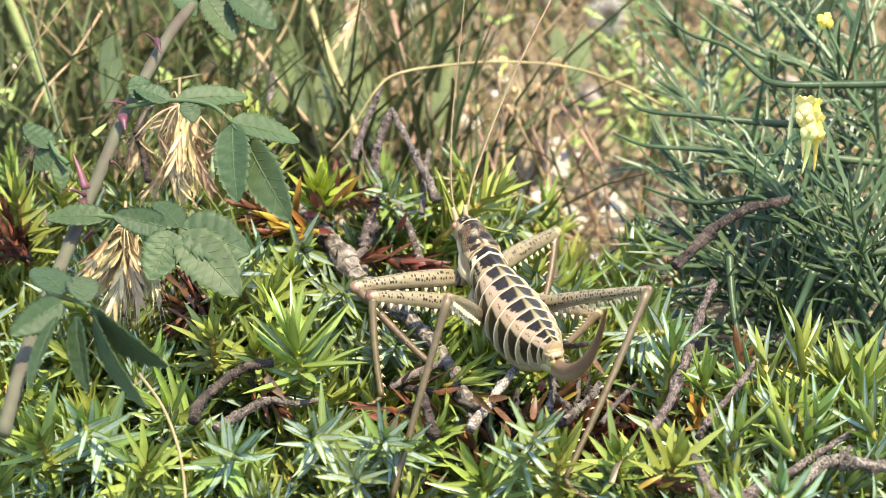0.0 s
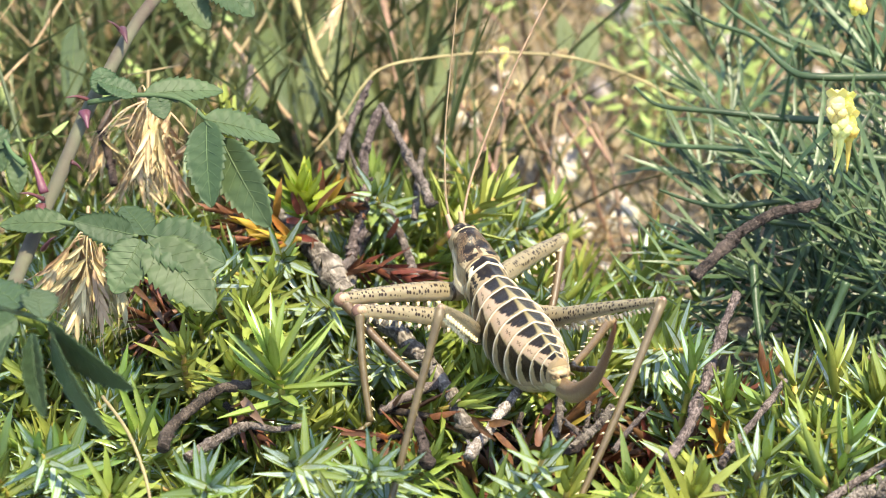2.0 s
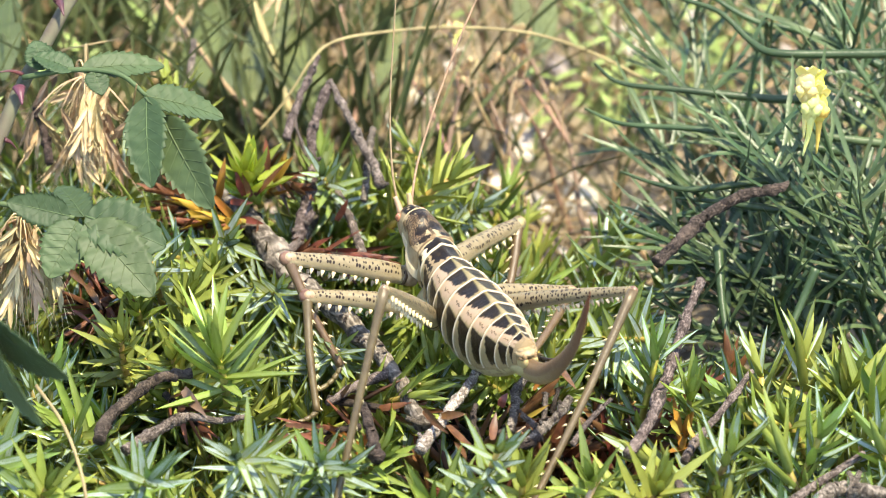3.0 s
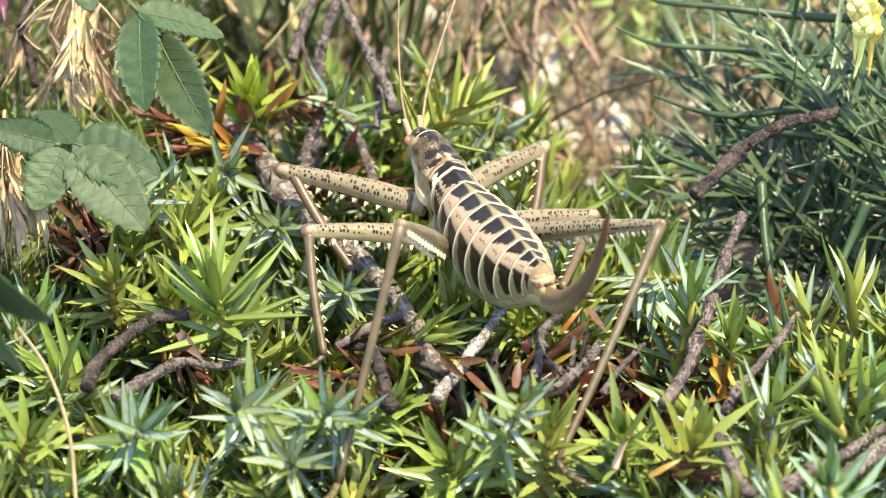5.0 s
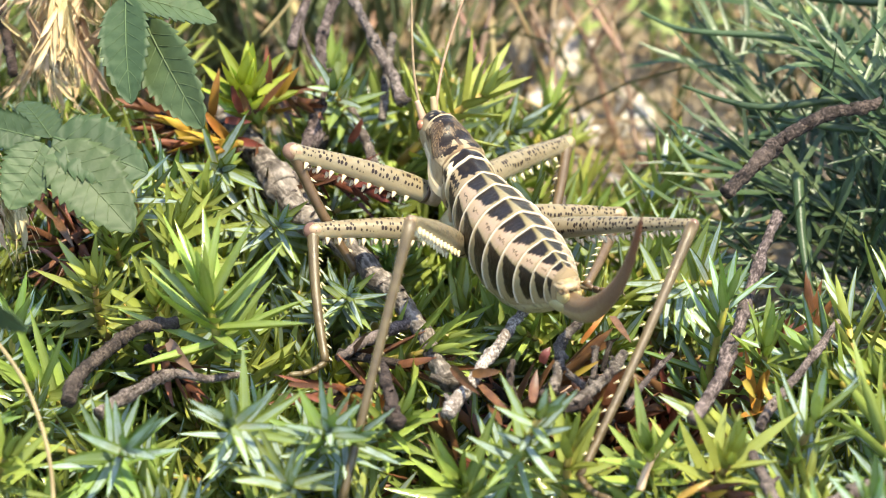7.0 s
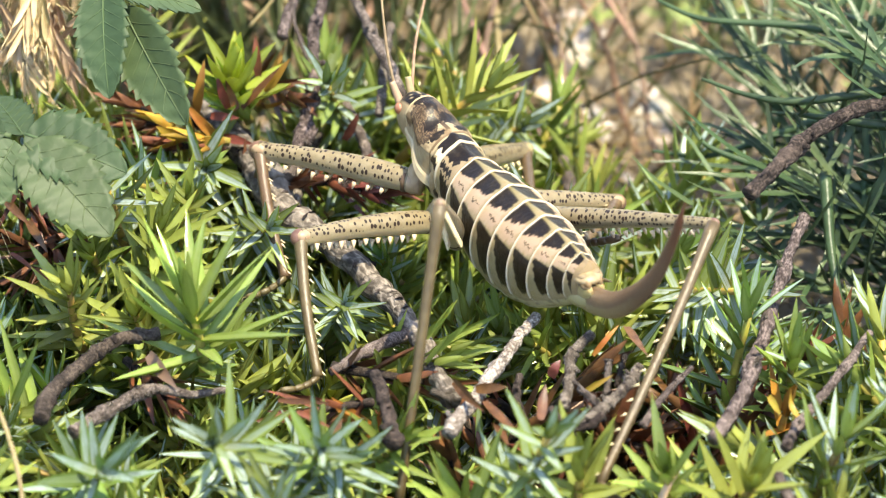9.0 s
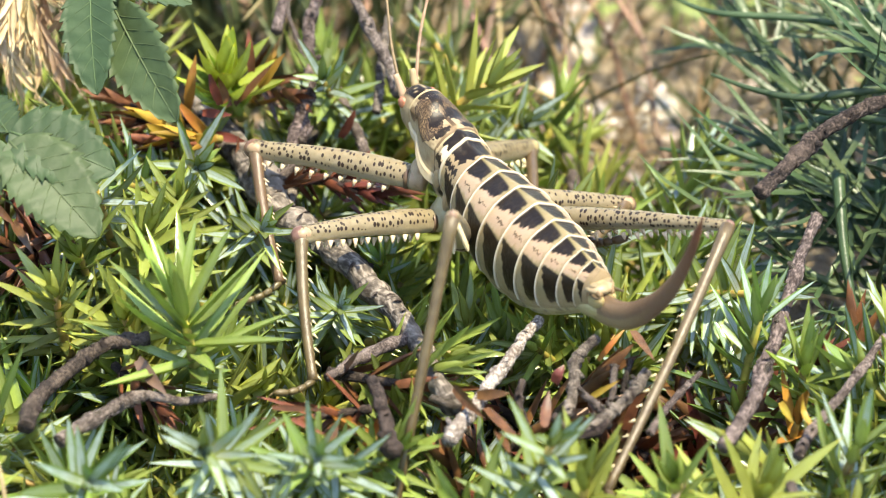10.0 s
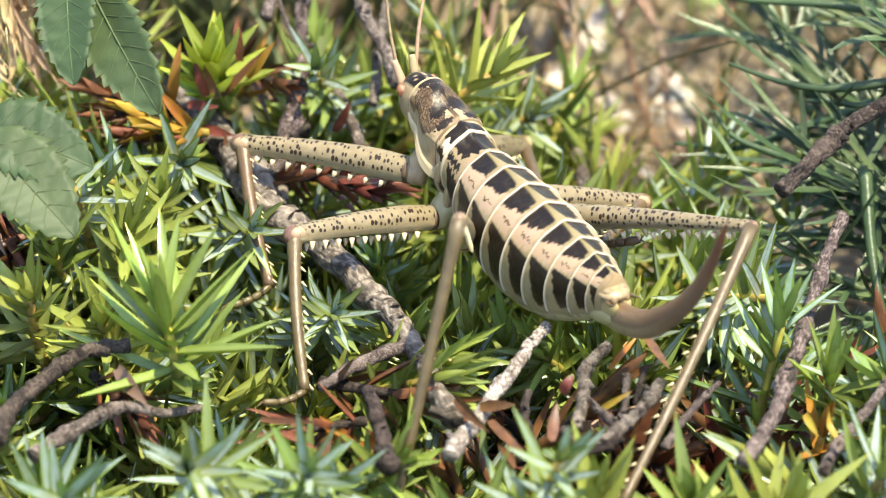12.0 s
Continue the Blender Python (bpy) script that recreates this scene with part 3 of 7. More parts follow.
def build_juniper():
    rng = random.Random(21)
    front = thing("juniper_shrub", "low creeping juniper with stiff green needles, pale-banded above", "juniper")
    back = thing("juniper_shrub", "creeping juniper mat with fresh yellow-green shoot tips", "juniper")
    low = thing("juniper_shrub", "shaded lower juniper shoots under the mat", "juniper")
    # shoots that stand out: centre, lean, size, kind
    heroes = [
        ((-0.0530, -0.0268, 0.0753), (-0.1, -0.4, 0.9), 1.0, 0), ((-0.0454, -0.0370, 0.0747), (0.2, -0.5, 0.9), 1.0, 1),
        ((-0.0502, -0.0532, 0.0737), (-0.2, -0.4, 0.9), 1.0, 3), ((-0.0606, -0.0204, 0.0757), (-0.3, -0.3, 0.9), 1.0, 3), ((-0.0426, -0.0230, 0.0756), (0.0, -0.5, 0.9), 0.9, 1), ((-0.0620, -0.0531, 0.0737), (-0.2, -0.4, 0.9), 1.0, 1),
        ((-0.0368, -0.0665, 0.0730), (-0.08, 0.0, 1.0), 1.15, 4), ((-0.0321, 0.0055, 0.0912), (0.05, -0.40, 1.0), 1.3, 2), ((-0.0362, 0.0058, 0.0880), (-0.35, -0.35, 0.9), 1.05, 2), ((-0.0278, -0.0207, 0.0687), (0.2, -0.75, 0.6), 0.9, 0),
        ((-0.0300, -0.0915, 0.0685), (0.1, -0.75, 0.6), 1.1, 0), ((-0.0165, -0.0931, 0.0680), (0.1, -0.7, 0.6), 1.0, 0), ((-0.0460, -0.0078, 0.0695), (-0.3, -0.6, 0.7), 1.0, 0), ((-0.0575, -0.0307, 0.0681), (-0.2, -0.4, 0.9), 1.05, 1),
        ((-0.0129, 0.0145, 0.0743), (0.0, -0.6, 0.7), 0.9, 0), ((0.0083, 0.0106, 0.0775), (0.6, -0.1, 0.8), 1.1, 1), ((-0.0505, 0.0409, 0.0788), (-0.1, 0.1, 1.0), 1.0, 1),
        ((-0.0128, -0.0434, 0.0673), (0.1, -0.7, 0.6), 0.8, 0), ((0.0064, -0.0535, 0.0667), (0.7, -0.5, 0.3), 0.9, 1), ((0.0005, -0.0633, 0.0661), (0.6, -0.5, 0.4), 1.0, 1),
        ((0.0530, -0.0330, 0.0640), (0.3, -0.75, 0.5), 1.05, 0), ((0.0680, -0.0636, 0.0661), (0.1, -0.3, 0.9), 1.0, 1),
        ((0.1013, -0.0576, 0.0664), (0.0, -0.3, 0.9), 1.15, 3), ((0.1090, -0.0663, 0.0659), (0.3, -0.3, 0.9), 1.3, 3), ((0.0925, -0.0759, 0.0653), (-0.2, -0.4, 0.9), 1.1, 1),
        ((-0.0712, -0.0727, 0.0655), (-0.3, -0.6, 0.7), 1.1, 3), ((-0.0561, -0.0945, 0.0641), (0.2, -0.7, 0.6), 1.2, 0), ((-0.0867, -0.0872, 0.0646), (0.0, -0.7, 0.6), 1.2, 0),
        ((-0.1026, -0.0895, 0.0644), (-0.2, -0.4, 0.8), 1.2, 1), ((-0.0776, -0.1016, 0.0637), (0.2, -0.5, 0.8), 1.1, 1), ((0.0192, -0.0973, 0.0640), (0.1, -0.6, 0.7), 1.1, 0),
        ((0.0286, -0.0997, 0.0638), (0.0, -0.3, 0.9), 1.1, 1), ((0.0568, -0.0998, 0.0638), (0.2, -0.4, 0.8), 1.2, 1), ((0.0438, -0.0974, 0.0640), (-0.1, -0.4, 0.8), 1.1, 1),
        ((0.0076, -0.1020, 0.0637), (-0.2, -0.5, 0.7), 1.1, 3), ((-0.0242, -0.0994, 0.0638), (-0.1, -0.7, 0.6), 1.0, 0), ((-0.0141, -0.0899, 0.0644), (0.2, -0.7, 0.6), 1.0, 0),
        ((-0.1125, 0.0033, 0.0753), (0.0, -0.2, 1.0), 1.1, 1), ((-0.1160, 0.0166, 0.0777), (-0.2, 0.0, 1.0), 1.0, 1), ((-0.1027, 0.0209, 0.0751), (0.1, 0.1, 1.0), 1.0, 1),
        ((-0.0537, 0.0026, 0.0702), (-0.7, -0.2, 0.6), 1.1, 1), ((-0.0401, -0.0000, 0.0700), (0.1, -0.8, 0.5), 1.0, 0), ((-0.0039, -0.0852, 0.0647), (0.3, -0.5, 0.7), 0.9, 1),
    ]
    for p, d, size, fresh in heroes:
        d = Vector(d).normalized()
        put_sprig(front, SPRIG_BUD if fresh == 2 else SPRIG_FAN if fresh == 3 else SPRIG_WIDE if fresh == 4 else SPRIG_TIP if fresh else BLUISH, Vector(p) - d * (0.004 if fresh == 4 else 0.018), d, rng, size)
    holes = [(Vector((0.0328, -0.0634, 0.0661)), 0.020), (Vector((0.0173, -0.0707, 0.0656)), 0.012), (Vector((0.0500, -0.0560, 0.0661)), 0.015), (Vector((-0.0539, -0.0606, 0.0662)), 0.011), (Vector((-0.0295, 0.0025, 0.0702)), 0.010), (Vector((-0.0069, -0.0435, 0.0673)), 0.009), (Vector((-0.0129, -0.0105, 0.0693)), 0.006), (Vector((0.0486, -0.0474, 0.0671)), 0.010), (Vector((0.0743, -0.0513, 0.0668)), 0.013), (Vector((0.0600, -0.0430, 0.0668)), 0.013)]
    step = 0.0104
    for j in range(26):
        for i in range(30):
            x, y = -0.155 + i * step + rng.uniform(-0.006, 0.006), -0.215 + j * step + rng.uniform(-0.006, 0.006)
            edge = 0.037 - 0.50 * min(0.085, max(0.0, x + 0.012)) - 0.022 * min(1.0, max(0.0, (x - 0.055) / 0.025)) + 0.012 * noise.noise(Vector((x * 40, 7, 0)))
            if y > edge:
                continue
            deep = any((Vector((x, y, 0)) - Vector((c.x, c.y, 0))).length < r for c, r in holes)
            shade = 0.044 < x < 0.078 and -0.076 < y < -0.022 or x >= 0.060 and y > -0.066
            pocket = 0.042 < x < 0.080 and -0.076 < y < -0.028
            bare = any((Vector((x, y, 0)) - Vector((c.x, c.y, 0))).length < r for c, r in holes[:2])
            if bare and rng.random() < 0.84 or deep and x < 0.045 and rng.random() < 0.55 or shade and not pocket and rng.random() < 0.1:
                continue
            z = mat_top(x, y) - rng.uniform(0.016, 0.026)
            d = Vector((rng.gauss(0, 0.45), rng.gauss(-0.35, 0.4), 0.85)).normalized()
            dip = sum(0.013 * math.exp(-((x - fx) ** 2 + (y - fy) ** 2) / 0.013 ** 2) for fx, fy in FOOTHOLDS) + 0.012 * math.exp(-((x - 0.066) ** 2 + (y + 0.042) ** 2) / 0.026 ** 2)
            z -= 0.022 if deep else dip + (0.017 if shade else 0.0)
            if any(overgrown(Vector((x, y, z)) + d * q, CLEAR) for q in (0.004, 0.014, 0.024)):
                z -= 0.009
                if deep or any(overgrown(Vector((x, y, z)) + d * q, CLEAR) for q in (0.004, 0.014, 0.024)):
                    continue
            parent = low if deep else (front if y < -0.075 else back)
            kind = rng.random()
            if not pocket or rng.random() < 0.22:
                put_sprig(parent, BLUISH if shade else SPRIGS if kind < 0.62 else SPRIG_TIP if kind < 0.93 else SPRIG_FAN, Vector((x, y, z)) - d * 0.017, d, rng, rng.uniform(0.85, 1.2))
            if (shade or x > 0.06) and not bare:
                # brown shoots added low in the pocket to imitate its deep shade
                for _ in range(2 if pocket else 0):
                    put_sprig(low, SPRIG_DEAD, Vector((x + rng.uniform(-0.006, 0.006), y + rng.uniform(-0.006, 0.006), 0.030 + rng.uniform(0.0, 0.012))), Vector((rng.gauss(0, 0.8), rng.gauss(-0.3, 0.7), 0.3)), rng, 1.4, "dead_sprig", "dry red-brown needles")
                for _ in range(0 if pocket and rng.random() < 0.5 else 1 if pocket else 2):
                    d3 = Vector((rng.gauss(0, 0.7), rng.gauss(-0.5, 0.5), 0.6)).normalized()
                    put_sprig(low, BLUISH, Vector((x + rng.uniform(-0.006, 0.006), y + rng.uniform(-0.006, 0.006), 0.030 + rng.uniform(0.0, 0.010))), d3, rng, rng.uniform(1.0, 1.3))
            if rng.random() < (0.4 if pocket else 0.95):
                d2 = Vector((rng.gauss(0, 0.8), rng.gauss(-0.2, 0.8), 0.4)).normalized()
                put_sprig(low, SPRIGS, Vector((x + 0.005, y + 0.004, z - 0.009)) - d2 * 0.01, d2, rng, rng.uniform(0.9, 1.15))
    # short shoots that fill the mat between the larger ones
    filler = random.Random(77)
    for j in range(24):
        for i in range(19):
            x, y = -0.150 + i * 0.0100 + filler.uniform(-0.005, 0.005), -0.190 + j * 0.0100 + filler.uniform(-0.005, 0.005)
            d = Vector((filler.gauss(0, 0.6), filler.gauss(-0.45, 0.4), 0.75)).normalized()
            size, pick, skip = filler.uniform(0.70, 0.95), filler.random(), filler.random()
            p = Vector((x, y, mat_top(x, y) - filler.uniform(0.012, 0.020)))
            near_foot = any((x - fx) ** 2 + (y - fy) ** 2 < 0.013 ** 2 for fx, fy in FOOTHOLDS)
            if y > 0.030 or skip > 0.75 or near_foot or any((x - c.x) ** 2 + (y - c.y) ** 2 < r * r for c, r in holes[:4]):
                continue
            if any(overgrown(p + d * q, CLEAR) for q in (0.0, 0.006, 0.012, 0.018)):
                continue
            put_sprig(back, SPRIG_TIP if pick < 0.4 else BLUISH if pick < 0.75 else SPRIG_FAN, p - d * 0.012, d, filler, size)
    # dry red-brown and golden needles
    for p, d, n in (((-0.0263, 0.0178, 0.0758), (0.5, -0.2, 0.8), 1), ((-0.0401, 0.0017, 0.0728), (-0.9, -0.3, 0.2), 1), ((-0.0279, -0.0078, 0.0695), (0.3, -0.5, 0.5), 1), ((-0.1140, 0.0013, 0.0721), (-0.5, -0.3, 0.5), 2), ((-0.0432, 0.0082, 0.0738), (-0.8, -0.2, 0.4), 2), ((-0.0681, -0.0217, 0.0730), (0.5, -0.3, -0.3), 2), ((-0.0658, -0.0268, 0.0683), (-0.6, -0.4, 0.2), 2),
                    ((-0.0144, -0.0053, 0.0697), (0.7, -0.3, 0.3), 2),
                    ((-0.0141, -0.0730, 0.0655), (-0.6, -0.5, 0.2), 1), ((-0.0068, -0.0633, 0.0661), (0.8, -0.5, 0.1), 1), ((-0.1156, -0.0076, 0.0767), (-0.4, -0.3, 0.6), 2), ((0.0538, -0.1022, 0.0637), (0.7, -0.5, 0.3), 1),
                    ((-0.0464, -0.0655, 0.0659), (0.8, -0.6, 0.0), 1)):
        for k in range(n):
            dd = (Vector(d) + Vector((rng.gauss(0, 0.3), rng.gauss(0, 0.3), rng.gauss(0, 0.3)))).normalized()
            put_sprig(back, SPRIG_DEAD, Vector(p) - dd * 0.008, dd, rng, rng.uniform(0.8, 1.1), "dead_sprig", "dry red-brown needles")
    for k in range(22):
        c, r = holes[k % 2]
        a, q = rng.uniform(0, 6.28), r * math.sqrt(rng.random())
        place = Vector((c.x + q * math.cos(a), c.y + q * math.sin(a), 0.038 + rng.uniform(0.0, 0.014)))
        put_sprig(low, SPRIG_DEAD, place, Vector((rng.gauss(0, 0.8), rng.gauss(-0.2, 0.7), rng.uniform(0.0, 0.7))), rng, rng.uniform(0.8, 1.3), "dead_sprig", "dry red-brown needles")
    for p, d in (((-0.0407, -0.0023, 0.0776), (-0.8, -0.3, 0.3)), ((-0.0460, 0.0010, 0.0791), (-0.8, -0.2, 0.5)), ((-0.0262, 0.0152, 0.0792), (0.3, -0.2, 0.9)), ((0.0663, -0.0722, 0.0655), (0.1, -0.3, 0.9)), ((-0.0097, -0.0767, 0.0652), (-0.4, -0.5, 0.6))):
        put_sprig(back, SPRIG_GOLD, Vector(p) - Vector(d).normalized() * 0.008, d, rng, 0.85, "golden_sprig", "yellow-orange ageing needles")

    # single fallen and ageing needles: base, tip, width, brown, golden or bleached
    for a, b, w, golden in (
        ((0.0075, -0.0767, 0.0735), (0.0129, -0.0909, 0.0765), 0.0024, 0), ((0.0128, -0.0831, 0.0735), (0.0196, -0.0994, 0.0765), 0.0024, 0),
        ((0.0225, -0.0887, 0.0735), (0.0235, -0.0820, 0.0765), 0.0024, 0), ((0.0246, -0.0754, 0.0735), (0.0262, -0.0744, 0.0765), 0.0024, 0),
        ((0.0381, -0.0593, 0.0735), (0.0415, -0.0731, 0.0765), 0.0024, 0), ((0.0146, -0.0901, 0.0735), (0.0168, -0.1014, 0.0765), 0.0024, 0),
        ((0.0114, -0.0792, 0.0735), (0.0170, -0.0829, 0.0765), 0.0024, 0), ((0.0300, -0.0760, 0.0705), (0.0355, -0.0768, 0.0750), 0.0013, 1),
        ((0.0322, -0.0640, 0.0705), (0.0368, -0.0616, 0.0755), 0.0013, 1), ((-0.0337, 0.0039, 0.0799), (-0.0358, 0.0039, 0.0873), 0.0021, 0),
        ((-0.0322, 0.0038, 0.0797), (-0.0342, 0.0034, 0.0865), 0.0021, 0), ((-0.0312, 0.0039, 0.0799), (-0.0241, 0.0047, 0.0885), 0.0021, 0),
        ((-0.0369, 0.0032, 0.0787), (-0.0316, -0.0004, 0.0805), 0.0021, 0), ((-0.0282, 0.0071, 0.0849), (-0.0287, 0.0078, 0.0934), 0.0021, 0),
        ((-0.0124, 0.0008, 0.0751), (-0.0097, 0.0001, 0.0814), 0.0021, 0), ((-0.0346, 0.0011, 0.0755), (-0.0291, -0.0030, 0.0765), 0.0021, 0),
        ((-0.0396, 0.0034, 0.0791), (-0.0380, 0.0054, 0.0896), 0.0024, 1), ((-0.0267, 0.0055, 0.0824), (-0.0222, 0.0055, 0.0898), 0.0024, 1),
        ((-0.0356, 0.0008, 0.0751), (-0.0419, 0.0013, 0.0831), 0.0024, 1), ((-0.0421, 0.0009, 0.0751), (-0.0469, -0.0012, 0.0792), 0.0024, 1),
        ((-0.0401, 0.0001, 0.0738), (-0.0365, -0.0023, 0.0776), 0.0024, 1), ((-0.0741, -0.0185, 0.0745), (-0.0684, -0.0327, 0.0775), 0.0020, 0),
        ((-0.0694, -0.0263, 0.0745), (-0.0650, -0.0416, 0.0775), 0.0020, 0), ((-0.0649, -0.0263, 0.0745), (-0.0612, -0.0350, 0.0775), 0.0020, 0),
        ((-0.0623, -0.0299, 0.0745), (-0.0573, -0.0383, 0.0775), 0.0020, 0), ((-0.0721, -0.0369, 0.0745), (-0.0670, -0.0476, 0.0775), 0.0020, 0),
        ((-0.0675, -0.0427, 0.0745), (-0.0596, -0.0522, 0.0775), 0.0020, 0), ((-0.0725, -0.0097, 0.0745), (-0.0675, -0.0240, 0.0775), 0.0020, 0),
        ((0.0491, -0.1154, 0.0700), (0.0557, -0.1133, 0.0730), 0.0016, 1), ((0.0545, -0.1146, 0.0700), (0.0583, -0.1169, 0.0730), 0.0016, 1),
        ((0.0627, -0.0790, 0.0720), (0.0643, -0.0897, 0.0750), 0.0016, 1), ((0.0675, -0.0862, 0.0720), (0.0662, -0.0825, 0.0750), 0.0016, 1),
        ((-0.0232, -0.0798, 0.0715), (-0.0137, -0.0851, 0.0745), 0.0014, 0), ((-0.0133, -0.0921, 0.0715), (-0.0119, -0.0897, 0.0745), 0.0014, 0),
        ((-0.0199, -0.0833, 0.0715), (-0.0138, -0.0927, 0.0745), 0.0014, 0),
        ((-0.0461, -0.0698, 0.0745), (-0.0409, -0.0790, 0.0735), 0.0032, 2),
    ):
        a, b = Vector(a), Vector(b)
        side = Vector((rng.gauss(0, 0.3), -0.75, 0.6))
        mid = a.lerp(b, 0.5) + side * rng.uniform(-0.001, 0.0012)
        blade = Shape().blade(spline([a, mid, b], 4), w * 0.8, side, 0, 0, 0.35, 0.25, profile=needle_width)
        part("dead_needle", blade.mesh("dead_needle", [(M_DEAD, M_ORANGE, M_REDSTEM)[golden]]), None, back, ("dry red-brown needle", "ageing golden needle", "pale dry bark scale")[golden])


build_juniper()


# ---- the bush-cricket ----
BLACK, CREAM, PINK, OLIVE, TAN, BROWN = (0.011, 0.007, 0.004), (0.315, 0.245, 0.140), (0.380, 0.252, 0.172), (0.15, 0.12, 0.045), (0.215, 0.142, 0.070), (0.042, 0.025, 0.012)


def blend(a, b, f):
    return tuple(x + (y - x) * f for x, y in zip(a, b))


def cuticle(name, rough=0.32, spots=False):
    """Smooth insect cuticle; its pattern is stored on the mesh, or is a row of dark specks for the legs."""
    m, nt, bsdf = shader(name, rough, 0.24)
    n1 = texture(nt, "ShaderNodeTexNoise", 900, 5)
    n2 = texture(nt, "ShaderNodeTexNoise", 4500, 3)
    if spots:
        tc = nt.nodes.new("ShaderNodeTexCoord").outputs["Object"]
        sep = nt.nodes.new("ShaderNodeSeparateXYZ")
        nt.links.new(tc, sep.inputs[0])
        ang = math_node(nt, "ARCTAN2", sep.outputs[0], sep.outputs[2])
        wide = math_node(nt, "ABSOLUTE", ang)
        cell = nt.nodes.new("ShaderNodeCombineXYZ")
        nt.links.new(math_node(nt, "MULTIPLY", ang, 1.75), cell.inputs[0])
        nt.links.new(math_node(nt, "MULTIPLY", sep.outputs[1], 1250.0), cell.inputs[1])
        v = nt.nodes.new("ShaderNodeTexVoronoi")
        v.voronoi_dimensions = "2D"
        v.inputs["Scale"].default_value, v.inputs["Randomness"].default_value = 1.0, 0.7
        nt.links.new(cell.outputs[0], v.inputs["Vector"])
        pick = nt.nodes.new("ShaderNodeSeparateXYZ")
        nt.links.new(v.outputs["Color"], pick.inputs[0])
        size = math_node(nt, "ADD", math_node(nt, "MULTIPLY", pick.outputs[0], 0.25), 0.17)
        dot = math_node(nt, "MULTIPLY", math_node(nt, "SUBTRACT", size, v.outputs["Distance"]), 14.0, True)
        dot = math_node(nt, "MULTIPLY", dot, math_node(nt, "GREATER_THAN", pick.outputs[1], 0.20))
        top = math_node(nt, "MULTIPLY", math_node(nt, "SUBTRACT", 1.80, wide), 7.0, True)
        start = math_node(nt, "MULTIPLY", math_node(nt, "SUBTRACT", sep.outputs[1], 0.0016), 3000, True)
        c = ramp(nt, n1.outputs[0], [(0.3, (0.178, 0.140, 0.078)), (0.7, (0.228, 0.184, 0.108))])
        c = mix(nt, c, (0.40, 0.32, 0.18), math_node(nt, "MULTIPLY", math_node(nt, "SUBTRACT", wide, 1.6), 1.3, True))
        c = mix(nt, c, (0.022, 0.013, 0.008), math_node(nt, "MULTIPLY", math_node(nt, "MULTIPLY", dot, top), start))
    else:
        att = nt.nodes.new("ShaderNodeAttribute")
        att.attribute_name = "pattern"
        c = mix(nt, att.outputs["Color"], (0.30, 0.22, 0.11), ramp(nt, n1.outputs[0], [(0.5, (0, 0, 0)), (0.75, (0.05, 0.05, 0.05))]))
    nt.links.new(c, bsdf.inputs["Base Color"])
    bsdf.inputs["Subsurface Weight"].default_value = 0.12
    bsdf.inputs["Subsurface Radius"].default_value = (0.002, 0.0012, 0.0006)
    bsdf.inputs["Subsurface Scale"].default_value = 0.5
    bump(nt, bsdf, math_node(nt, "ADD", n1.outputs[0], math_node(nt, "MULTIPLY", n2.outputs[0], 0.4)), 0.45, 0.00025)
    return m


M_BODY, M_LEG = cuticle("body_cuticle", 0.34), cuticle("spotted_leg_cuticle", 0.30, True)
M_SHIN = leafy("shin_cuticle", (0.128, 0.088, 0.040), (0.078, 0.050, 0.024), 500, 0.34, 0.0, 0.5, 0.1)
M_KNEE = leafy("knee_cuticle", (0.235, 0.150, 0.085), (0.13, 0.075, 0.045), 500, 0.28, 0.0, 0.5, 0.1)
M_SPINE = leafy("spine", (0.66, 0.56, 0.36), (0.55, 0.43, 0.23), 500, 0.35, 0.1, 0.5, 0.05)
M_COXA = leafy("coxa_cuticle", (0.42, 0.325, 0.175), (0.27, 0.19, 0.095), 400, 0.4, 0.0, 0.5, 0.1)
M_EYE = leafy("insect_eye", (0.42, 0.17, 0.095), (0.26, 0.09, 0.05), 2500, 0.25, 0.0, 0.6, 0.05)
M_FEELER = leafy("feeler", (0.34, 0.23, 0.12), (0.15, 0.10, 0.055), 700, 0.5, 0.0, 0.4, 0.1)


def loft(name, rings, colour, closed=True):
    """Skin over rings; each ring is a list of (place, key). colour(key) gives the pattern at a vertex."""
    verts = [p for ring in rings for p, _ in ring]
    cols = [colour(k) for ring in rings for _, k in ring]
    n, faces = len(rings[0]), []
    for i in range(len(rings) - 1):
        for k in range(n if closed else n - 1):
            a, b = i * n + k, i * n + (k + 1) % n
            faces.append((a, b, b + n, a + n))
    if closed:
        faces += [tuple(range(n))[::-1], tuple((len(rings) - 1) * n + k for k in range(n))]
    me = mesh_from(name, verts, faces, M_BODY)
    att = me.color_attributes.new("pattern", "FLOAT_COLOR", "POINT")
    att.data.foreach_set("color", [c for col in cols for c in (*col, 1.0)])
    return me


def wobble(*k):
    return noise.noise(Vector(k))


def below(x, edge, width):
    """1 well below the edge, 0 well above it, with a soft step between."""
    f = max(0.0, min(1.0, (edge - x) / width + 0.5))
    return f * f * (3 - 2 * f)


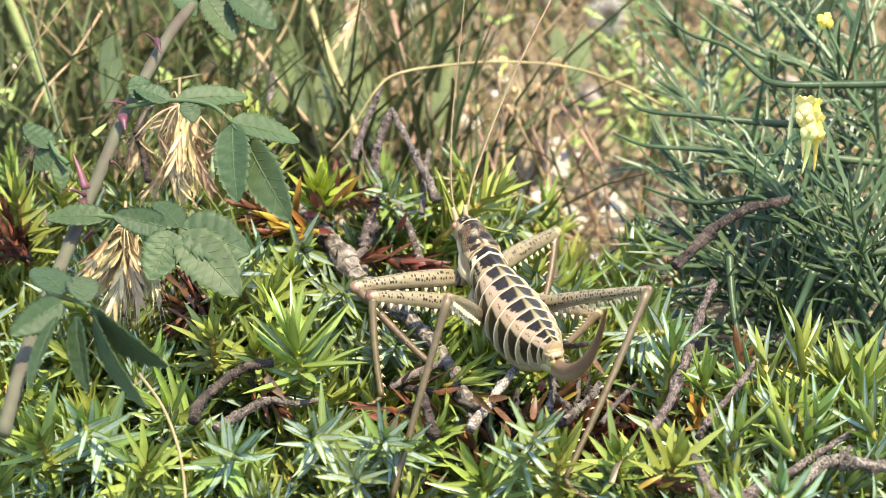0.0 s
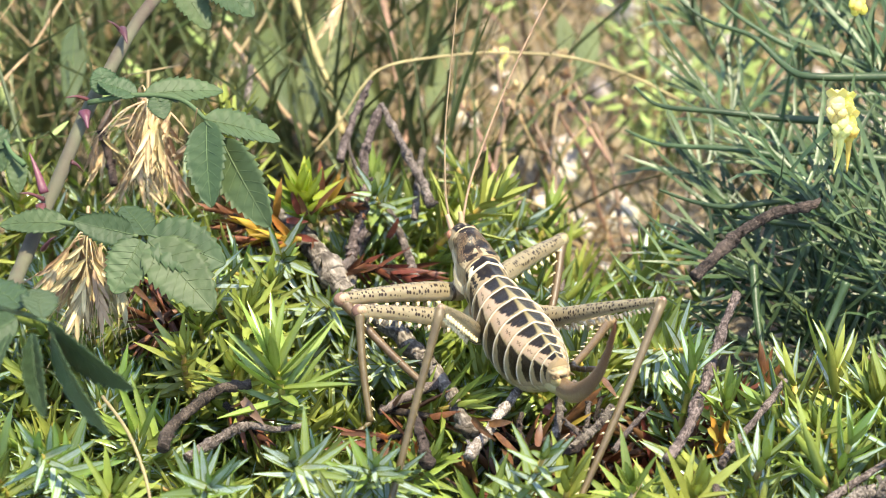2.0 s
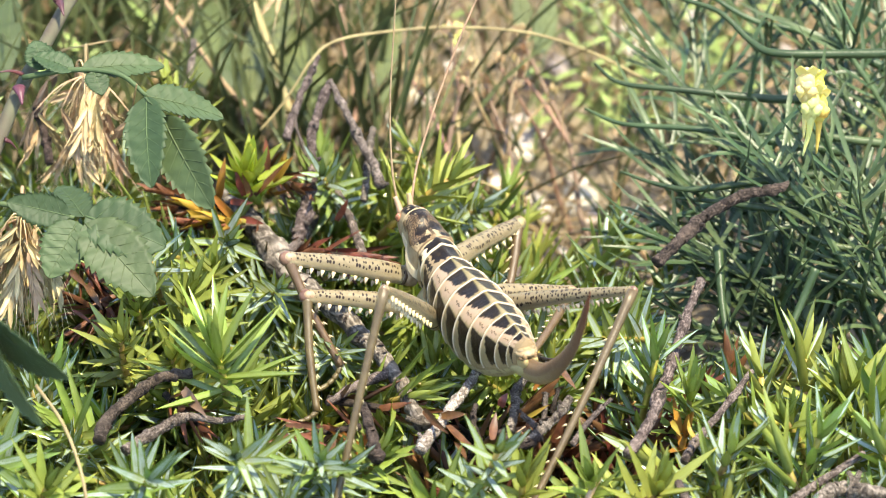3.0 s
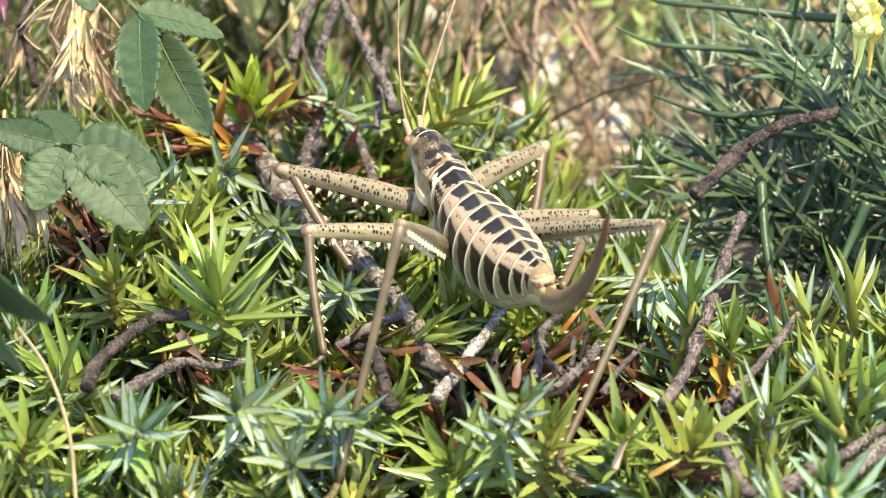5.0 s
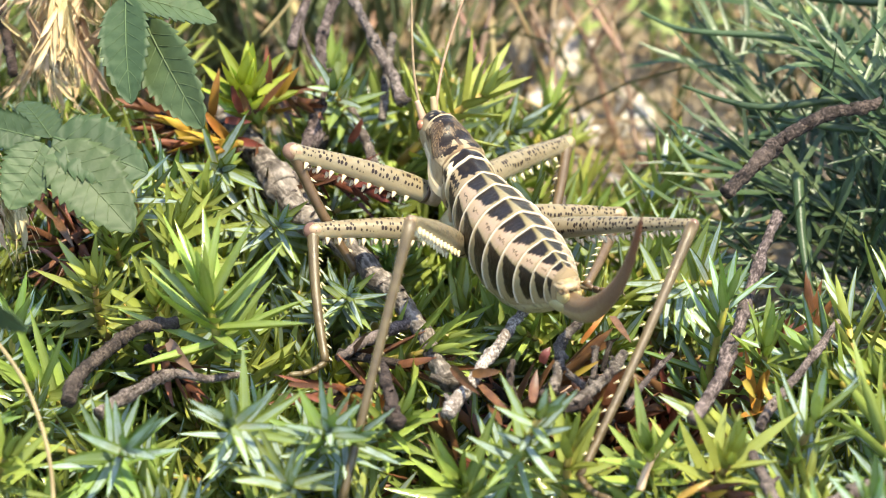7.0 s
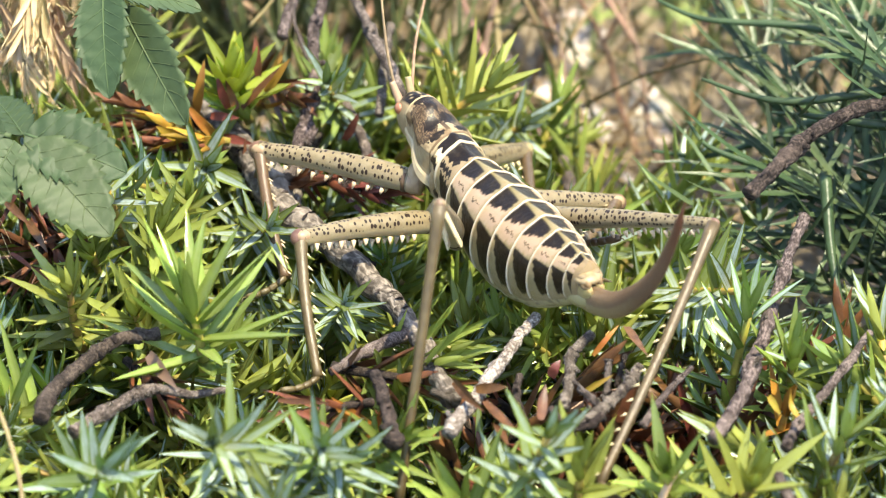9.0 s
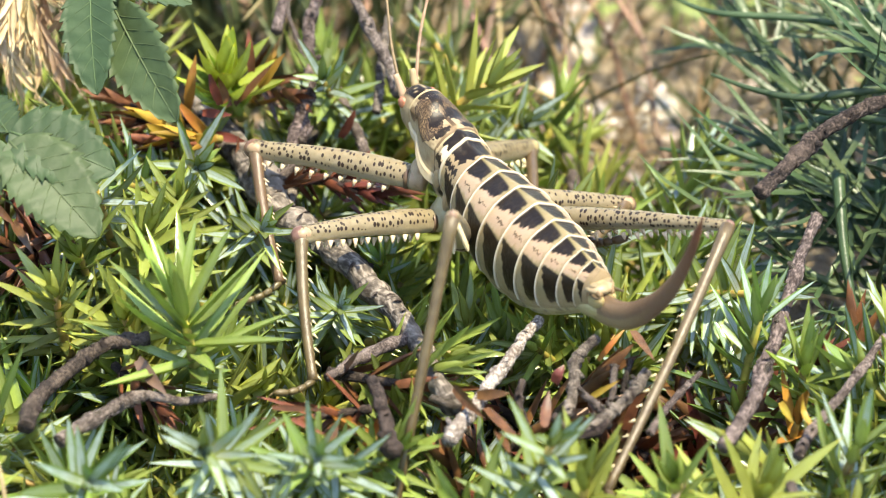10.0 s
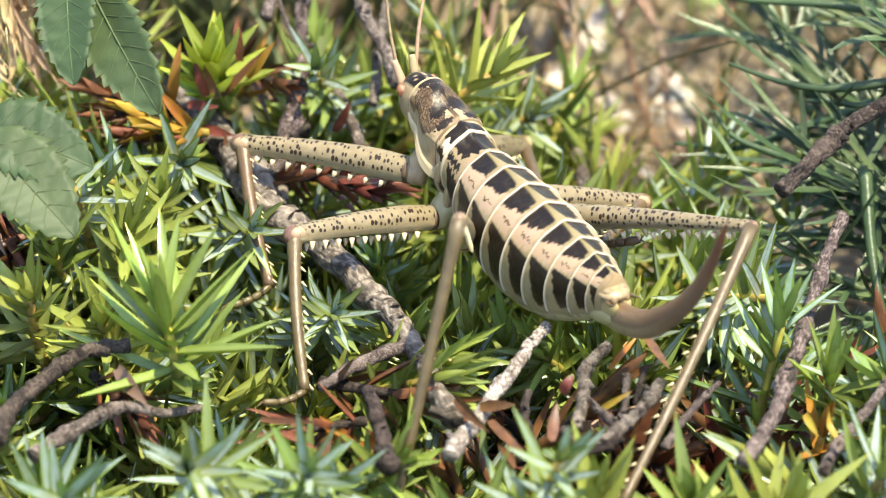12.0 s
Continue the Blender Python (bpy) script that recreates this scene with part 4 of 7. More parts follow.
def abdomen_colour(key):
    seg, s, a = key
    jag = wobble(seg * 3.1 + s * 9.0, a * 0.05, 1.0) + 0.45 * wobble(seg * 1.7 + s * 26.0, a * 0.2, 6.0)
    side = abs(a) + 7 * jag
    s2 = s + 0.13 * wobble(a * 0.13, seg * 5.0, 2.0) + 0.04 * wobble(a * 0.5, seg * 3.0, 8.0)
    cloud = 0.5 + 0.5 * wobble(seg + s * 3, a * 0.08, 4.0)
    if seg == 0 and abs(a) < 128:
        if s > 0.90:
            return (0.50, 0.42, 0.28)
        if 40 < side < 58 and s > 0.62:
            return (0.62, 0.50, 0.32)
        return BLACK if side < 44 or 62 < side < 76 or side > 100 else blend(CREAM, TAN, 0.3)
    if seg == 1 and s2 < 0.9 and side < 62:
        return BLACK if (side < 36 and s2 < 0.85 - 0.008 * side) or (44 < side < 56 and s2 < 0.7) else blend(CREAM, TAN, 0.5)
    if seg == 9 and s > 0.6:
        return blend(CREAM, TAN, 0.6)
    if abs(a) > 128:
        fold = wobble(seg * 2.0 + s * 4.0, a * 0.12, 3.0)
        return blend((0.40, 0.36, 0.20), BROWN, 0.55) if fold > 0.32 and abs(a) < 150 else blend((0.40, 0.37, 0.20), CREAM, 0.5 + 0.5 * fold)
    if s > 0.970:
        return (0.52, 0.46, 0.36)
    # thin brown line painted as the shadow along each rim
    if s > 0.958:
        return blend(BROWN, TAN, 0.6)
    side = abs(a) + 4.5 * jag
    # pale flank above, olive keel, pink band
    under = blend(PINK, CREAM, min(1.0, 0.10 + 0.55 * cloud + 0.12 * below(s2, 0.14, 0.12)))
    under = blend(under, blend(OLIVE, CREAM, 0.20 + 0.35 * cloud), max(below(side, 27 - 3 * s2, 9), 0.55 * below(0.84, s2, 0.10)))
    under = blend(under, blend(OLIVE, CREAM, 0.55 * s2), below(abs(a), 6 + 4 * s2, 6))
    fine = wobble(side * 0.45, s * 22.0, seg * 7.0)
    if abs(side - 42 - 4 * s2) < 1.1 + 2.2 * fine and 0.28 < s2 < 0.74:
        under = blend(BROWN, TAN, 0.15)
    # dark block beside the keel, slanting back towards it
    block = below(side, 35 - 12 * s2, 3.5) * below(s2, 0.80, 0.09) * below(2.5 + 6.5 * max(0.0, s2) ** 1.5, abs(a), 4.0)
    # dark wedge on the flank, cut off by a pale front corner
    front = 0.58 * (max(0.0, side - 60) / 52) ** 0.75
    wedge = below(55 + 7 * s2 + 4 * jag, side, 3.5) * below(side, 119 - 8 * s2, 5.0) * below(front, s2, 0.07)
    flank = blend(OLIVE, CREAM, 0.40 + 0.35 * cloud)
    under = blend(under, flank, below(56, side, 6))
    return blend(under, BLACK, max(block, wedge))


RIM_STEPS = [0.0, 0.03] + [0.03 + 0.034 * k for k in range(1, 26)] + [0.905, 0.928, 0.946, 0.957, 0.965, 0.974, 0.988]


def build_abdomen():
    ends = [0.0048, -0.0005, -0.0055, -0.0110, -0.0168, -0.0226, -0.0280, -0.0328, -0.0370, -0.0402, -0.0428]
    rings, around = [], 240
    for seg in range(len(ends) - 1):
        for s in RIM_STEPS + ([1.0] if seg == len(ends) - 2 else []):
            y = ends[seg] + (ends[seg + 1] - ends[seg]) * s
            t = (0.003 - y) / 0.0458
            w = 0.0036 + 0.0045 * math.sin(math.pi * min(1, t ** 1.0 * 0.98 + 0.01)) - 0.0012 * max(0, t - 0.75) * 4
            h = 0.0042 + 0.0054 * math.sin(math.pi * min(1, t ** 1.0 * 0.93 + 0.03)) - 0.0010 * max(0, t - 0.75) * 4
            w += 0.0008 * math.exp(-((y - 0.0018) / 0.0034) ** 2)
            flare = 1 + 0.035 * (s - 0.5) + (0.016 if s > 0.966 else 0.0)
            top = 0.0006 + 0.0012 * math.sin(math.pi * t) + 0.0019 * math.exp(-((y - 0.0018) / 0.0030) ** 2)
            ring = []
            for k in range(around):
                a = -180 + 360 * k / around
                r = radians(a)
                f = flare if abs(a) < 122 else 1.0 + 0.035 * math.sin(math.pi * s) * math.sin(math.pi * min(1, (abs(a) - 122) / 40))
                crest = 0.0005 * math.exp(-(a / 10) ** 2)
                ring.append((Vector((math.sin(r) * w * f, y, top - h + math.cos(r) * (h * f + crest))), (seg, s, a)))
            rings.append(ring)
    return loft("abdomen", rings, abdomen_colour)


def pronotum_colour(key):
    t, a = key
    n = wobble(a * 0.05, t * 5, 7.0) + 0.5 * wobble(a * 0.16, t * 16, 9.0)
    fine = wobble(a * 0.20, t * 24, 4.0) + 0.4 * wobble(a * 0.6, t * 60, 5.0)
    e = abs(a)
    if e > 97:
        return (0.44, 0.35, 0.21)
    if t < 0.045 or (t < 0.06 and e > 60):
        return (0.34, 0.26, 0.145)
    if t < 0.085:
        return blend(TAN, BROWN, 0.5)
    if e > 92:
        return blend(CREAM, TAN, 0.2)
    if t > 0.965:
        return (0.36, 0.28, 0.15)

    def spot(ce, ct, re, rt, ragged=0.7):
        return ((e - ce) / re) ** 2 + ((t - ct) / rt) ** 2 < 1 + ragged * fine + 0.5 * n

    if spot(20, 0.44, 20, 0.12) or spot(32, 0.16, 22, 0.055) or spot(12, 0.93, 22, 0.07) or spot(7, 0.74, 8, 0.16):
        return BLACK if fine > -0.45 else BROWN
    if e < 5 and 0.15 < t < 0.9:
        return blend(BROWN, TAN, 0.3 + 0.4 * n)
    ring = ((e - 40) / 37) ** 2 + ((t - 0.54) / 0.37) ** 2
    if ring < 1.0 + 0.25 * n:
        if ring > 0.86 + 0.25 * n and fine > -0.2:
            return blend(BROWN, BLACK, 0.4)
        return blend(BROWN, BLACK, 0.2) if abs(fine) < 0.16 or fine > 0.32 else blend(TAN, BROWN, min(1.0, max(0.0, 0.50 - 0.5 * n)))
    if spot(68, 0.86, 16, 0.10, 0.3):
        return blend(TAN, BROWN, 0.45 + 0.4 * n)
    if e < 72:
        return blend(CREAM, blend(TAN, BROWN, 0.4), min(1, max(0, 0.55 + 1.0 * n + 0.4 * fine)))
    return blend(CREAM, TAN, min(1, max(0, 0.30 + 0.7 * n)))


def build_pronotum():
    """A saddle: arched back, side lobes that hang and flare outward, and a turned-up rear edge."""
    rings, around = [], 190
    for i in range(81):
        t = i / 80
        y = 0.0020 + 0.0108 * t
        w = 0.0047 + 0.0009 * math.sin(math.pi * min(1, t * 1.25 + 0.1)) - 0.0009 * t - 0.0004 * math.exp(-(t / 0.12) ** 2)
        h = 0.0044 - 0.0004 * t
        top = 0.0016 + 0.0001 * (1 - t) ** 4 + 0.30 * max(0.0, y) + 0.00030 * math.sin(t * 11) + 0.00015 * math.exp(-(t / 0.05) ** 2)
        ring = []
        for k in range(around):
            a = -108 + 216 * k / (around - 1)
            r = radians(min(70, abs(a)))
            u = max(0.0, (abs(a) - 70) / 38)
            x = math.sin(r) * w * (1 + (0.06 + 0.14 * math.sin(math.pi * t)) * u * u) + (0.0003 if abs(a) > 98 else 0)
            z = top - h + math.cos(r) * h - u * 0.0056 * (1.12 - 0.55 * t + 0.09 * math.sin(t * 9.0))
            ring.append((Vector((math.copysign(x, a), y - 0.0008 * u, z)), (t, a)))
        rings.append(ring)
    return loft("pronotum", rings, pronotum_colour, closed=False)


def blob(name, centre, rx, ry, rz, colour, tilt=0.0, seg=48, rings=36):
    out = []
    turn = Matrix.Rotation(radians(tilt), 3, "X")
    for i in range(rings + 1):
        th = math.pi * i / rings
        ring = []
        for k in range(seg):
            ph = 2 * math.pi * k / seg
            n = Vector((math.sin(th) * math.sin(ph), math.cos(th), math.sin(th) * math.cos(ph)))
            ring.append((Vector(centre) + turn @ Vector((n.x * rx, n.y * ry, n.z * rz)), (n.x, n.y, n.z)))
        out.append(ring)
    return loft(name, out, colour)


def head_colour(k):
    x, y, z = k
    n = wobble(x * 4, y * 4, z * 4 + 5)
    if z > 0.10 and abs(x) < 0.66 - 0.2 * abs(y) and n > -0.38:
        return BLACK
    return blend(CREAM, TAN, 0.35 + 0.5 * n)


def thorax_colour(k):
    x, y, z = k
    n = wobble(x * 3 + 4, y * 5, z * 3)
    return BLACK if n > -0.02 and z > -0.5 else blend(CREAM, TAN, 0.2)


def ovipositor_colour(k):
    t, a = k
    base = blend((0.235, 0.165, 0.095), (0.125, 0.075, 0.045), min(1, t * 2.2))
    base = blend(base, (0.10, 0.035, 0.02), max(0, (t - 0.7) / 0.3))
    if a > 0.80:
        return blend(base, BROWN, 0.35)
    if -0.16 < a < -0.04:
        return blend(base, BROWN, 0.6)
    return base if a > -0.1 else blend((0.33, 0.26, 0.12), base, min(1, t * 1.8))


def build_ovipositor():
    pts = [(0, -0.0375, -0.0056), (0.0001, -0.0435, -0.0062), (0.0006, -0.0500, -0.0042), (0.0014, -0.0555, 0.0006), (0.0024, -0.0600, 0.0070), (0.0033, -0.0632, 0.0150), (0.0042, -0.0656, 0.0248)]
    line = spline(pts, 8)
    rings = []
    for i, p in enumerate(line):
        t = i / (len(line) - 1)
        tan = (line[min(i + 1, len(line) - 1)] - line[max(i - 1, 0)]).normalized()
        side = Vector((1, 0, 0))
        side = (side - tan * side.dot(tan)).normalized()
        nor = side.cross(tan)
        r = (0.0027 * (1 - t) ** 1.05 + 0.0007) * (1 if t < 0.93 else max(0.12, (1 - t) / 0.07))
        rings.append([(p + side * math.cos(2 * math.pi * k / 28) * r * 0.62 + nor * math.sin(2 * math.pi * k / 28) * r, (t, -math.sin(2 * math.pi * k / 28))) for k in range(28)])
    return loft("ovipositor", rings, ovipositor_colour)


def femur_mesh(length, r_base, r_end, spines, seed):
    """Along +Y, upper side +Z; thick towards the body, a swollen knee and a row of teeth below."""
    rng = random.Random(seed)
    s = Shape()
    line = [Vector((0, length * i / 22, 0.0006 * math.sin(math.pi * i / 22))) for i in range(23)]
    s.tube(line, r_base, r_end, 16, 0, 0, 1.0, lambda t: 0.84 + 0.26 * math.sin(min(1, t * 3.2) * math.pi / 2) - 0.10 * t + 0.15 * math.exp(-((t - 1) / 0.04) ** 2))
    s.ball((0, length, 0), r_end * 1.0, r_end * 1.35, r_end * 1.15, 4, 14, 10)
    for sx in (-1, 1):
        s.ball((sx * r_end * 0.55, length - r_end * 0.2, r_end * 0.1), r_end * 0.62, r_end * 1.1, r_end * 0.8, 3, 12, 8)
    s.tube(spline([(0, -0.0016, 0), (0, 0.0002, 0), (0, 0.0012, 0)], 4), r_base * 0.86, r_base * 0.80, 16, 0, 3, 1.0, lambda t: 1 + 0.10 * math.sin(math.pi * t))
    s.tube([Vector((0, 0.0011, 0)), Vector((0, 0.0015, 0)), Vector((0, 0.0019, 0))], r_base * 0.90, r_base * 0.92, 16, 0, 1)
    for k in range(spines):
        t = 0.18 + 0.72 * k / max(1, spines - 1)
        r = r_base + (r_end - r_base) * t
        for sx in (-0.45, 0.45):
            p = Vector((sx * r * 1.1, t * length, -r * 0.9))
            s.tube([p, p + Vector((sx * 0.0003, 0.0002, -0.0008)), p + Vector((sx * 0.0004, 0.0003, -0.0014 * rng.uniform(0.7, 1.1)))], 0.00052, 0.00012, 7, 0, 2)
    return s.mesh("femur", [M_LEG, M_SHIN, M_SPINE, M_COXA, M_KNEE])


def tibia_mesh(length, r0, r1, spines, bend):
    s = Shape()
    line = [Vector((0, length * i / 18, bend * math.sin(math.pi * i / 18))) for i in range(19)]
    s.tube(line, r0, r1, 12, 0.0, 0, 1.0, lambda t: 1.25 - 0.25 * min(1, t * 6) + 0.3 * math.exp(-((t - 1) / 0.04) ** 2))
    for k in range(spines):
        t = 0.12 + 0.85 * k / max(1, spines - 1)
        for sx in (-0.6, 0.6):
            p = Vector((sx * r1, t * length, -r1 * 0.6))
            s.tube([p, p + Vector((sx * 0.0007, 0.0009, -0.0007))], 0.00028, 0.00005, 5, 0, 1)
    return s.mesh("tibia", [M_SHIN, M_SPINE])


def tarsus_mesh(size):
    """Four padded joints and two claws, bent away along +Z."""
    s = Shape()
    p = Vector((0, 0, 0))
    for k, ln in enumerate((0.0022, 0.0016, 0.0018, 0.0026)):
        d = Vector((0, 0.55 - 0.16 * k, 0.8)).normalized()
        q = p + d * ln * size
        s.tube(spline([p, q], 4), 0.0008 * size, 0.0007 * size, 9, 0.0, 0, 0.8, lambda t: 0.85 + 0.22 * math.sin(math.pi * t))
        p = q
    for sx in (-1, 1):
        s.tube(spline([p, p + Vector((sx * 0.0004, 0.0002, 0.0006)) * size, p + Vector((sx * 0.0006, 0.0009, 0.0010)) * size], 3), 0.0002, 0.00005, 5)
    return s.mesh("tarsus", [M_SHIN])


# femur and tibia lengths, their thickness, teeth, and where the leg joins the body (right side)
LEG_KINDS = {
    "front": (0.0300, 0.0025, 0.0016, 9, 0.0270, 0.00115, 8, (0.0042, 0.0085, -0.0095)),
    "mid": (0.0275, 0.0023, 0.0015, 9, 0.0265, 0.00110, 10, (0.0052, 0.0000, -0.0130)),
    "hind": (0.0445, 0.0024, 0.00095, 12, 0.0540, 0.00105, 16, (0.0060, -0.0085, -0.0115)),
}


def build_insect():
    bug = thing("bush_cricket", "large cream bush-cricket with black saw-tooth markings walking over juniper", "insect")
    part("abdomen", build_abdomen(), None, bug, "pink and cream abdomen with black wedges and pale rims")
    part("thorax", blob("thorax", (0, 0.0008, -0.0064), 0.0047, 0.0098, 0.0058, thorax_colour), None, bug, "dark thorax with cream side plates")
    part("pronotum", build_pronotum(), None, bug, "mottled brown saddle with a pale border")
    head = part("head", blob("head", (0, 0.0150, 0.0004), 0.0036, 0.0046, 0.0048, head_colour, -8), None, bug, "cream head with a black crown")
    head.location = (0, -0.0010, -0.0004)
    for sx in (-1, 1):
        s = Shape().ball((sx * 0.0030, 0.0168, 0.0022), 0.0008, 0.0010, 0.0011, 0, 14, 10)
        part("eye", s.mesh("eye", [M_EYE]), None, head, "small reddish eye")
    # feelers, long and thread-like
    for sx, pts in ((-1, [(-0.0014, 0.0188, 0.0016), (-0.0014, 0.0212, 0.0048), (-0.0005, 0.0255, 0.011), (0.0030, 0.0335, 0.022), (0.0085, 0.0425, 0.036), (0.014, 0.0515, 0.049)]),
                    (1, [(0.0014, 0.0188, 0.0016), (0.0026, 0.0212, 0.0048), (0.0080, 0.0275, 0.012), (0.0225, 0.0395, 0.028), (0.041, 0.0525, 0.045), (0.061, 0.0655, 0.062), (0.082, 0.0775, 0.078)])):
        s = Shape().tube(spline(pts, 14), 0.00036, 0.00013, 7, 0.0, 0, 1.0, lambda t: 1.9 if t < 0.04 else (1.45 if t < 0.08 else 1.0 + 0.08 * math.sin(t * 260)))
        part("antenna", s.mesh("antenna", [M_FEELER]), None, head, "long thread-like feeler")
    part("ovipositor", build_ovipositor(), None, bug, "long brown sabre-shaped egg-layer curving upward")
    part("tail_plate", blob("tail_plate", (0, -0.0405, -0.0066), 0.0028, 0.0050, 0.0026, lambda k: blend((0.33, 0.29, 0.13), CREAM, 0.3 + 0.3 * k[2]), -8), None, bug, "pale greenish plate below the tail")
    part("tail_tip", blob("tail_tip", (0, -0.0424, -0.0022), 0.0027, 0.0026, 0.0011, lambda k: blend(CREAM, TAN, 0.3 + 0.6 * wobble(k[0] * 3, k[1] * 3, k[2] * 3)), 0), None, bug, "cream plate over the tail")
    for sx in (-1, 1):
        part("tail_lobe", blob("tail_lobe", (sx * 0.0012, -0.0428, -0.0044), 0.0011, 0.0030, 0.0018, lambda k: blend((0.36, 0.28, 0.12), CREAM, 0.35 + 0.3 * k[1]), -20, 24, 16), None, bug, "yellowish lobe at the root of the egg-layer")
        part("tail_flap", blob("tail_flap", (sx * 0.0012, -0.0440, -0.0025), 0.0007, 0.0013, 0.0009, lambda k: blend(TAN, BROWN, 0.5 - 0.5 * k[2]), 25, 20, 12), None, bug)
        part("tail_knob", blob("tail_knob", (sx * 0.0013, -0.0424, -0.0016), 0.0011, 0.0014, 0.0006, lambda k: blend(CREAM, BROWN, 0.25 - 0.3 * k[1]), 0, 16, 10), None, bug)
        for py, pz, ry, rz in ((0.0012, -0.0048, 0.0010, 0.0026), (-0.0020, -0.0072, 0.0010, 0.0034), (-0.0052, -0.0090, 0.0011, 0.0030)):
            part("side_plate", blob("side_plate", (sx * 0.0047, py, pz), 0.0008, ry, rz, lambda k: blend(CREAM, TAN, 0.2 + 0.4 * wobble(k[1] * 2, k[2] * 2, 1.0)), 12, 20, 14), None, bug, "cream plate beside the waist")
        sc = Shape().tube(spline([(sx * 0.0013, 0.0183, 0.0010), (sx * 0.0014, 0.0198, 0.0026), (sx * 0.0017, 0.0214, 0.0050)], 6), 0.00095, 0.00055, 12)
        part("antenna_base", sc.mesh("antenna_base", [M_COXA]), None, head, "stout cream base of a feeler")
        s = Shape().tube(spline([(sx * 0.0018, -0.0430, -0.0030), (sx * 0.0024, -0.0450, -0.0026), (sx * 0.0023, -0.0466, -0.0018)], 5), 0.0005, 0.00012, 7)
        part("cercus", s.mesh("cercus", [M_SHIN]), None, bug)
    limbs = {}
    for kind, (lf, rb, re, teeth, lt, rt, shin_teeth, hip) in LEG_KINDS.items():
        fm, tm, sm = femur_mesh(lf, rb, re, teeth, 3), tibia_mesh(lt, rt, rt * 0.75, shin_teeth, 0.0006), tarsus_mesh(1.15 if kind == "hind" else 1.0)
        for side, sx in (("left", -1), ("right", 1)):
            femur = part("femur", fm, None, bug, "cream femur with dark specks and a row of teeth")
            tibia = part("tibia", tm, None, bug, "thin spiny olive-brown shin")
            foot = part("tarsus", sm, None, tibia, "four-jointed padded foot")
            foot.location = (0, lt, 0)
            c = Shape().tube(spline([(sx * hip[0] * 0.35, hip[1] * 0.9 - 0.0004, hip[2] + 0.0036), (sx * hip[0] * 0.72, hip[1], hip[2] + 0.0016), (sx * hip[0], hip[1], hip[2]), (sx * (hip[0] + 0.0006), hip[1] + 0.0002, hip[2] - 0.0006)], 6), 0.0029, 0.0021, 16, 0.10, 0, 0.85)
            part("coxa", c.mesh("coxa", [M_COXA]), None, bug, "cream hip joint with brown seams")
            limbs[kind + "_" + side] = (femur, tibia, Vector((sx * hip[0], hip[1], hip[2])), lf)
    return bug, limbs


bug, limbs = build_insect()

# ---- wild rose ----
def leaf_mesh(name, length, width, teeth, seed, mat, vein_mat, droop=0.12, cup=0.18, veins=6, pointed=0.75):
    """A leaf along +Y with upper side +Z: toothed edge, folded midrib, raised veins and a real thickness."""
    rng = random.Random(seed)
    s = Shape()
    n, m = max(16, teeth * 5), 5
    top = []

    def half(t):
        return width * 0.5 * (math.sin(math.pi * min(1.0, t ** pointed)) ** 0.6 if 0 < t < 1 else 0.0)

    def surface(t, u):
        w = half(t)
        x = u * w
        z = cup * abs(x) - droop * length * t * t + 0.00016 * math.sin(abs(u) * 3 + t * veins * 6.28) * (abs(u) ** 0.5) * width / 0.012
        return Vector((x, length * t, z))

    for layer in (0, 1):
        start = len(s.v)
        for i in range(n + 1):
            t = i / n
            for k in range(-m, m + 1):
                u = k / m
                p = surface(t, u)
                if abs(k) == m and teeth:
                    ph = (t * teeth + 0.25 * wob(Vector((seed, k, t * 3)))) % 1.0
                    p.x *= 1 + 0.24 * ph - 0.08
                    p.y += 0.045 * length * ph * (1 - t)
                p.z += 0.00012 * wob(p * 900 + Vector((seed, 0, 0))) - (0.00022 if layer else 0)
                s.v.append(p)
                s.uv.append(((u + 1) / 2, t))
        row = 2 * m + 1
        for i in range(n):
            for k in range(row - 1):
                a = start + i * row + k
                f = (a, a + 1, a + row + 1, a + row)
                s.f.append(f if not layer else f[::-1])
                s.idx.append(0)
    row, off = 2 * m + 1, (n + 1) * (2 * m + 1)
    for i in range(n):
        for k in (0, row - 1):
            a = i * row + k
            s.f.append((a, a + row, a + row + off, a + off))
            s.idx.append(0)
    rib = [surface(i / 10, 0) + Vector((0, 0, 0.00005)) for i in range(11)]
    s.tube(rib, width * 0.022, width * 0.006, 6, 0, 1)
    for q in range(veins):
        t = 0.12 + 0.7 * q / veins
        for sg in (-1, 1):
            line = [surface(min(0.98, t + 0.16 * k / 4), sg * 0.9 * k / 4) + Vector((0, 0, 0.00004)) for k in range(5)]
            s.tube(line, width * 0.009, width * 0.003, 4, 0, 1)
    return s.mesh(name, [mat, vein_mat])


def wob(p):
    return noise.noise(p)


def leaf_between(name, base, tip, width, up, parent, seed, mat=None, vein=None, teeth=11, **kw):
    """A leaf part from its base to its tip."""
    a, b = Vector(base), Vector(tip)
    me = leaf_mesh(name, (b - a).length, width, teeth, seed, mat or M_ROSE, vein or M_ROSE_VEIN, **kw)
    ob = new(name, me)
    ob.parent = parent
    y = (b - a).normalized()
    x = y.cross(Vector(up)).normalized()
    z = x.cross(y)
    m = Matrix((x, y, z)).transposed().to_4x4()
    m.translation = a
    ob.matrix_basis = m
    return ob


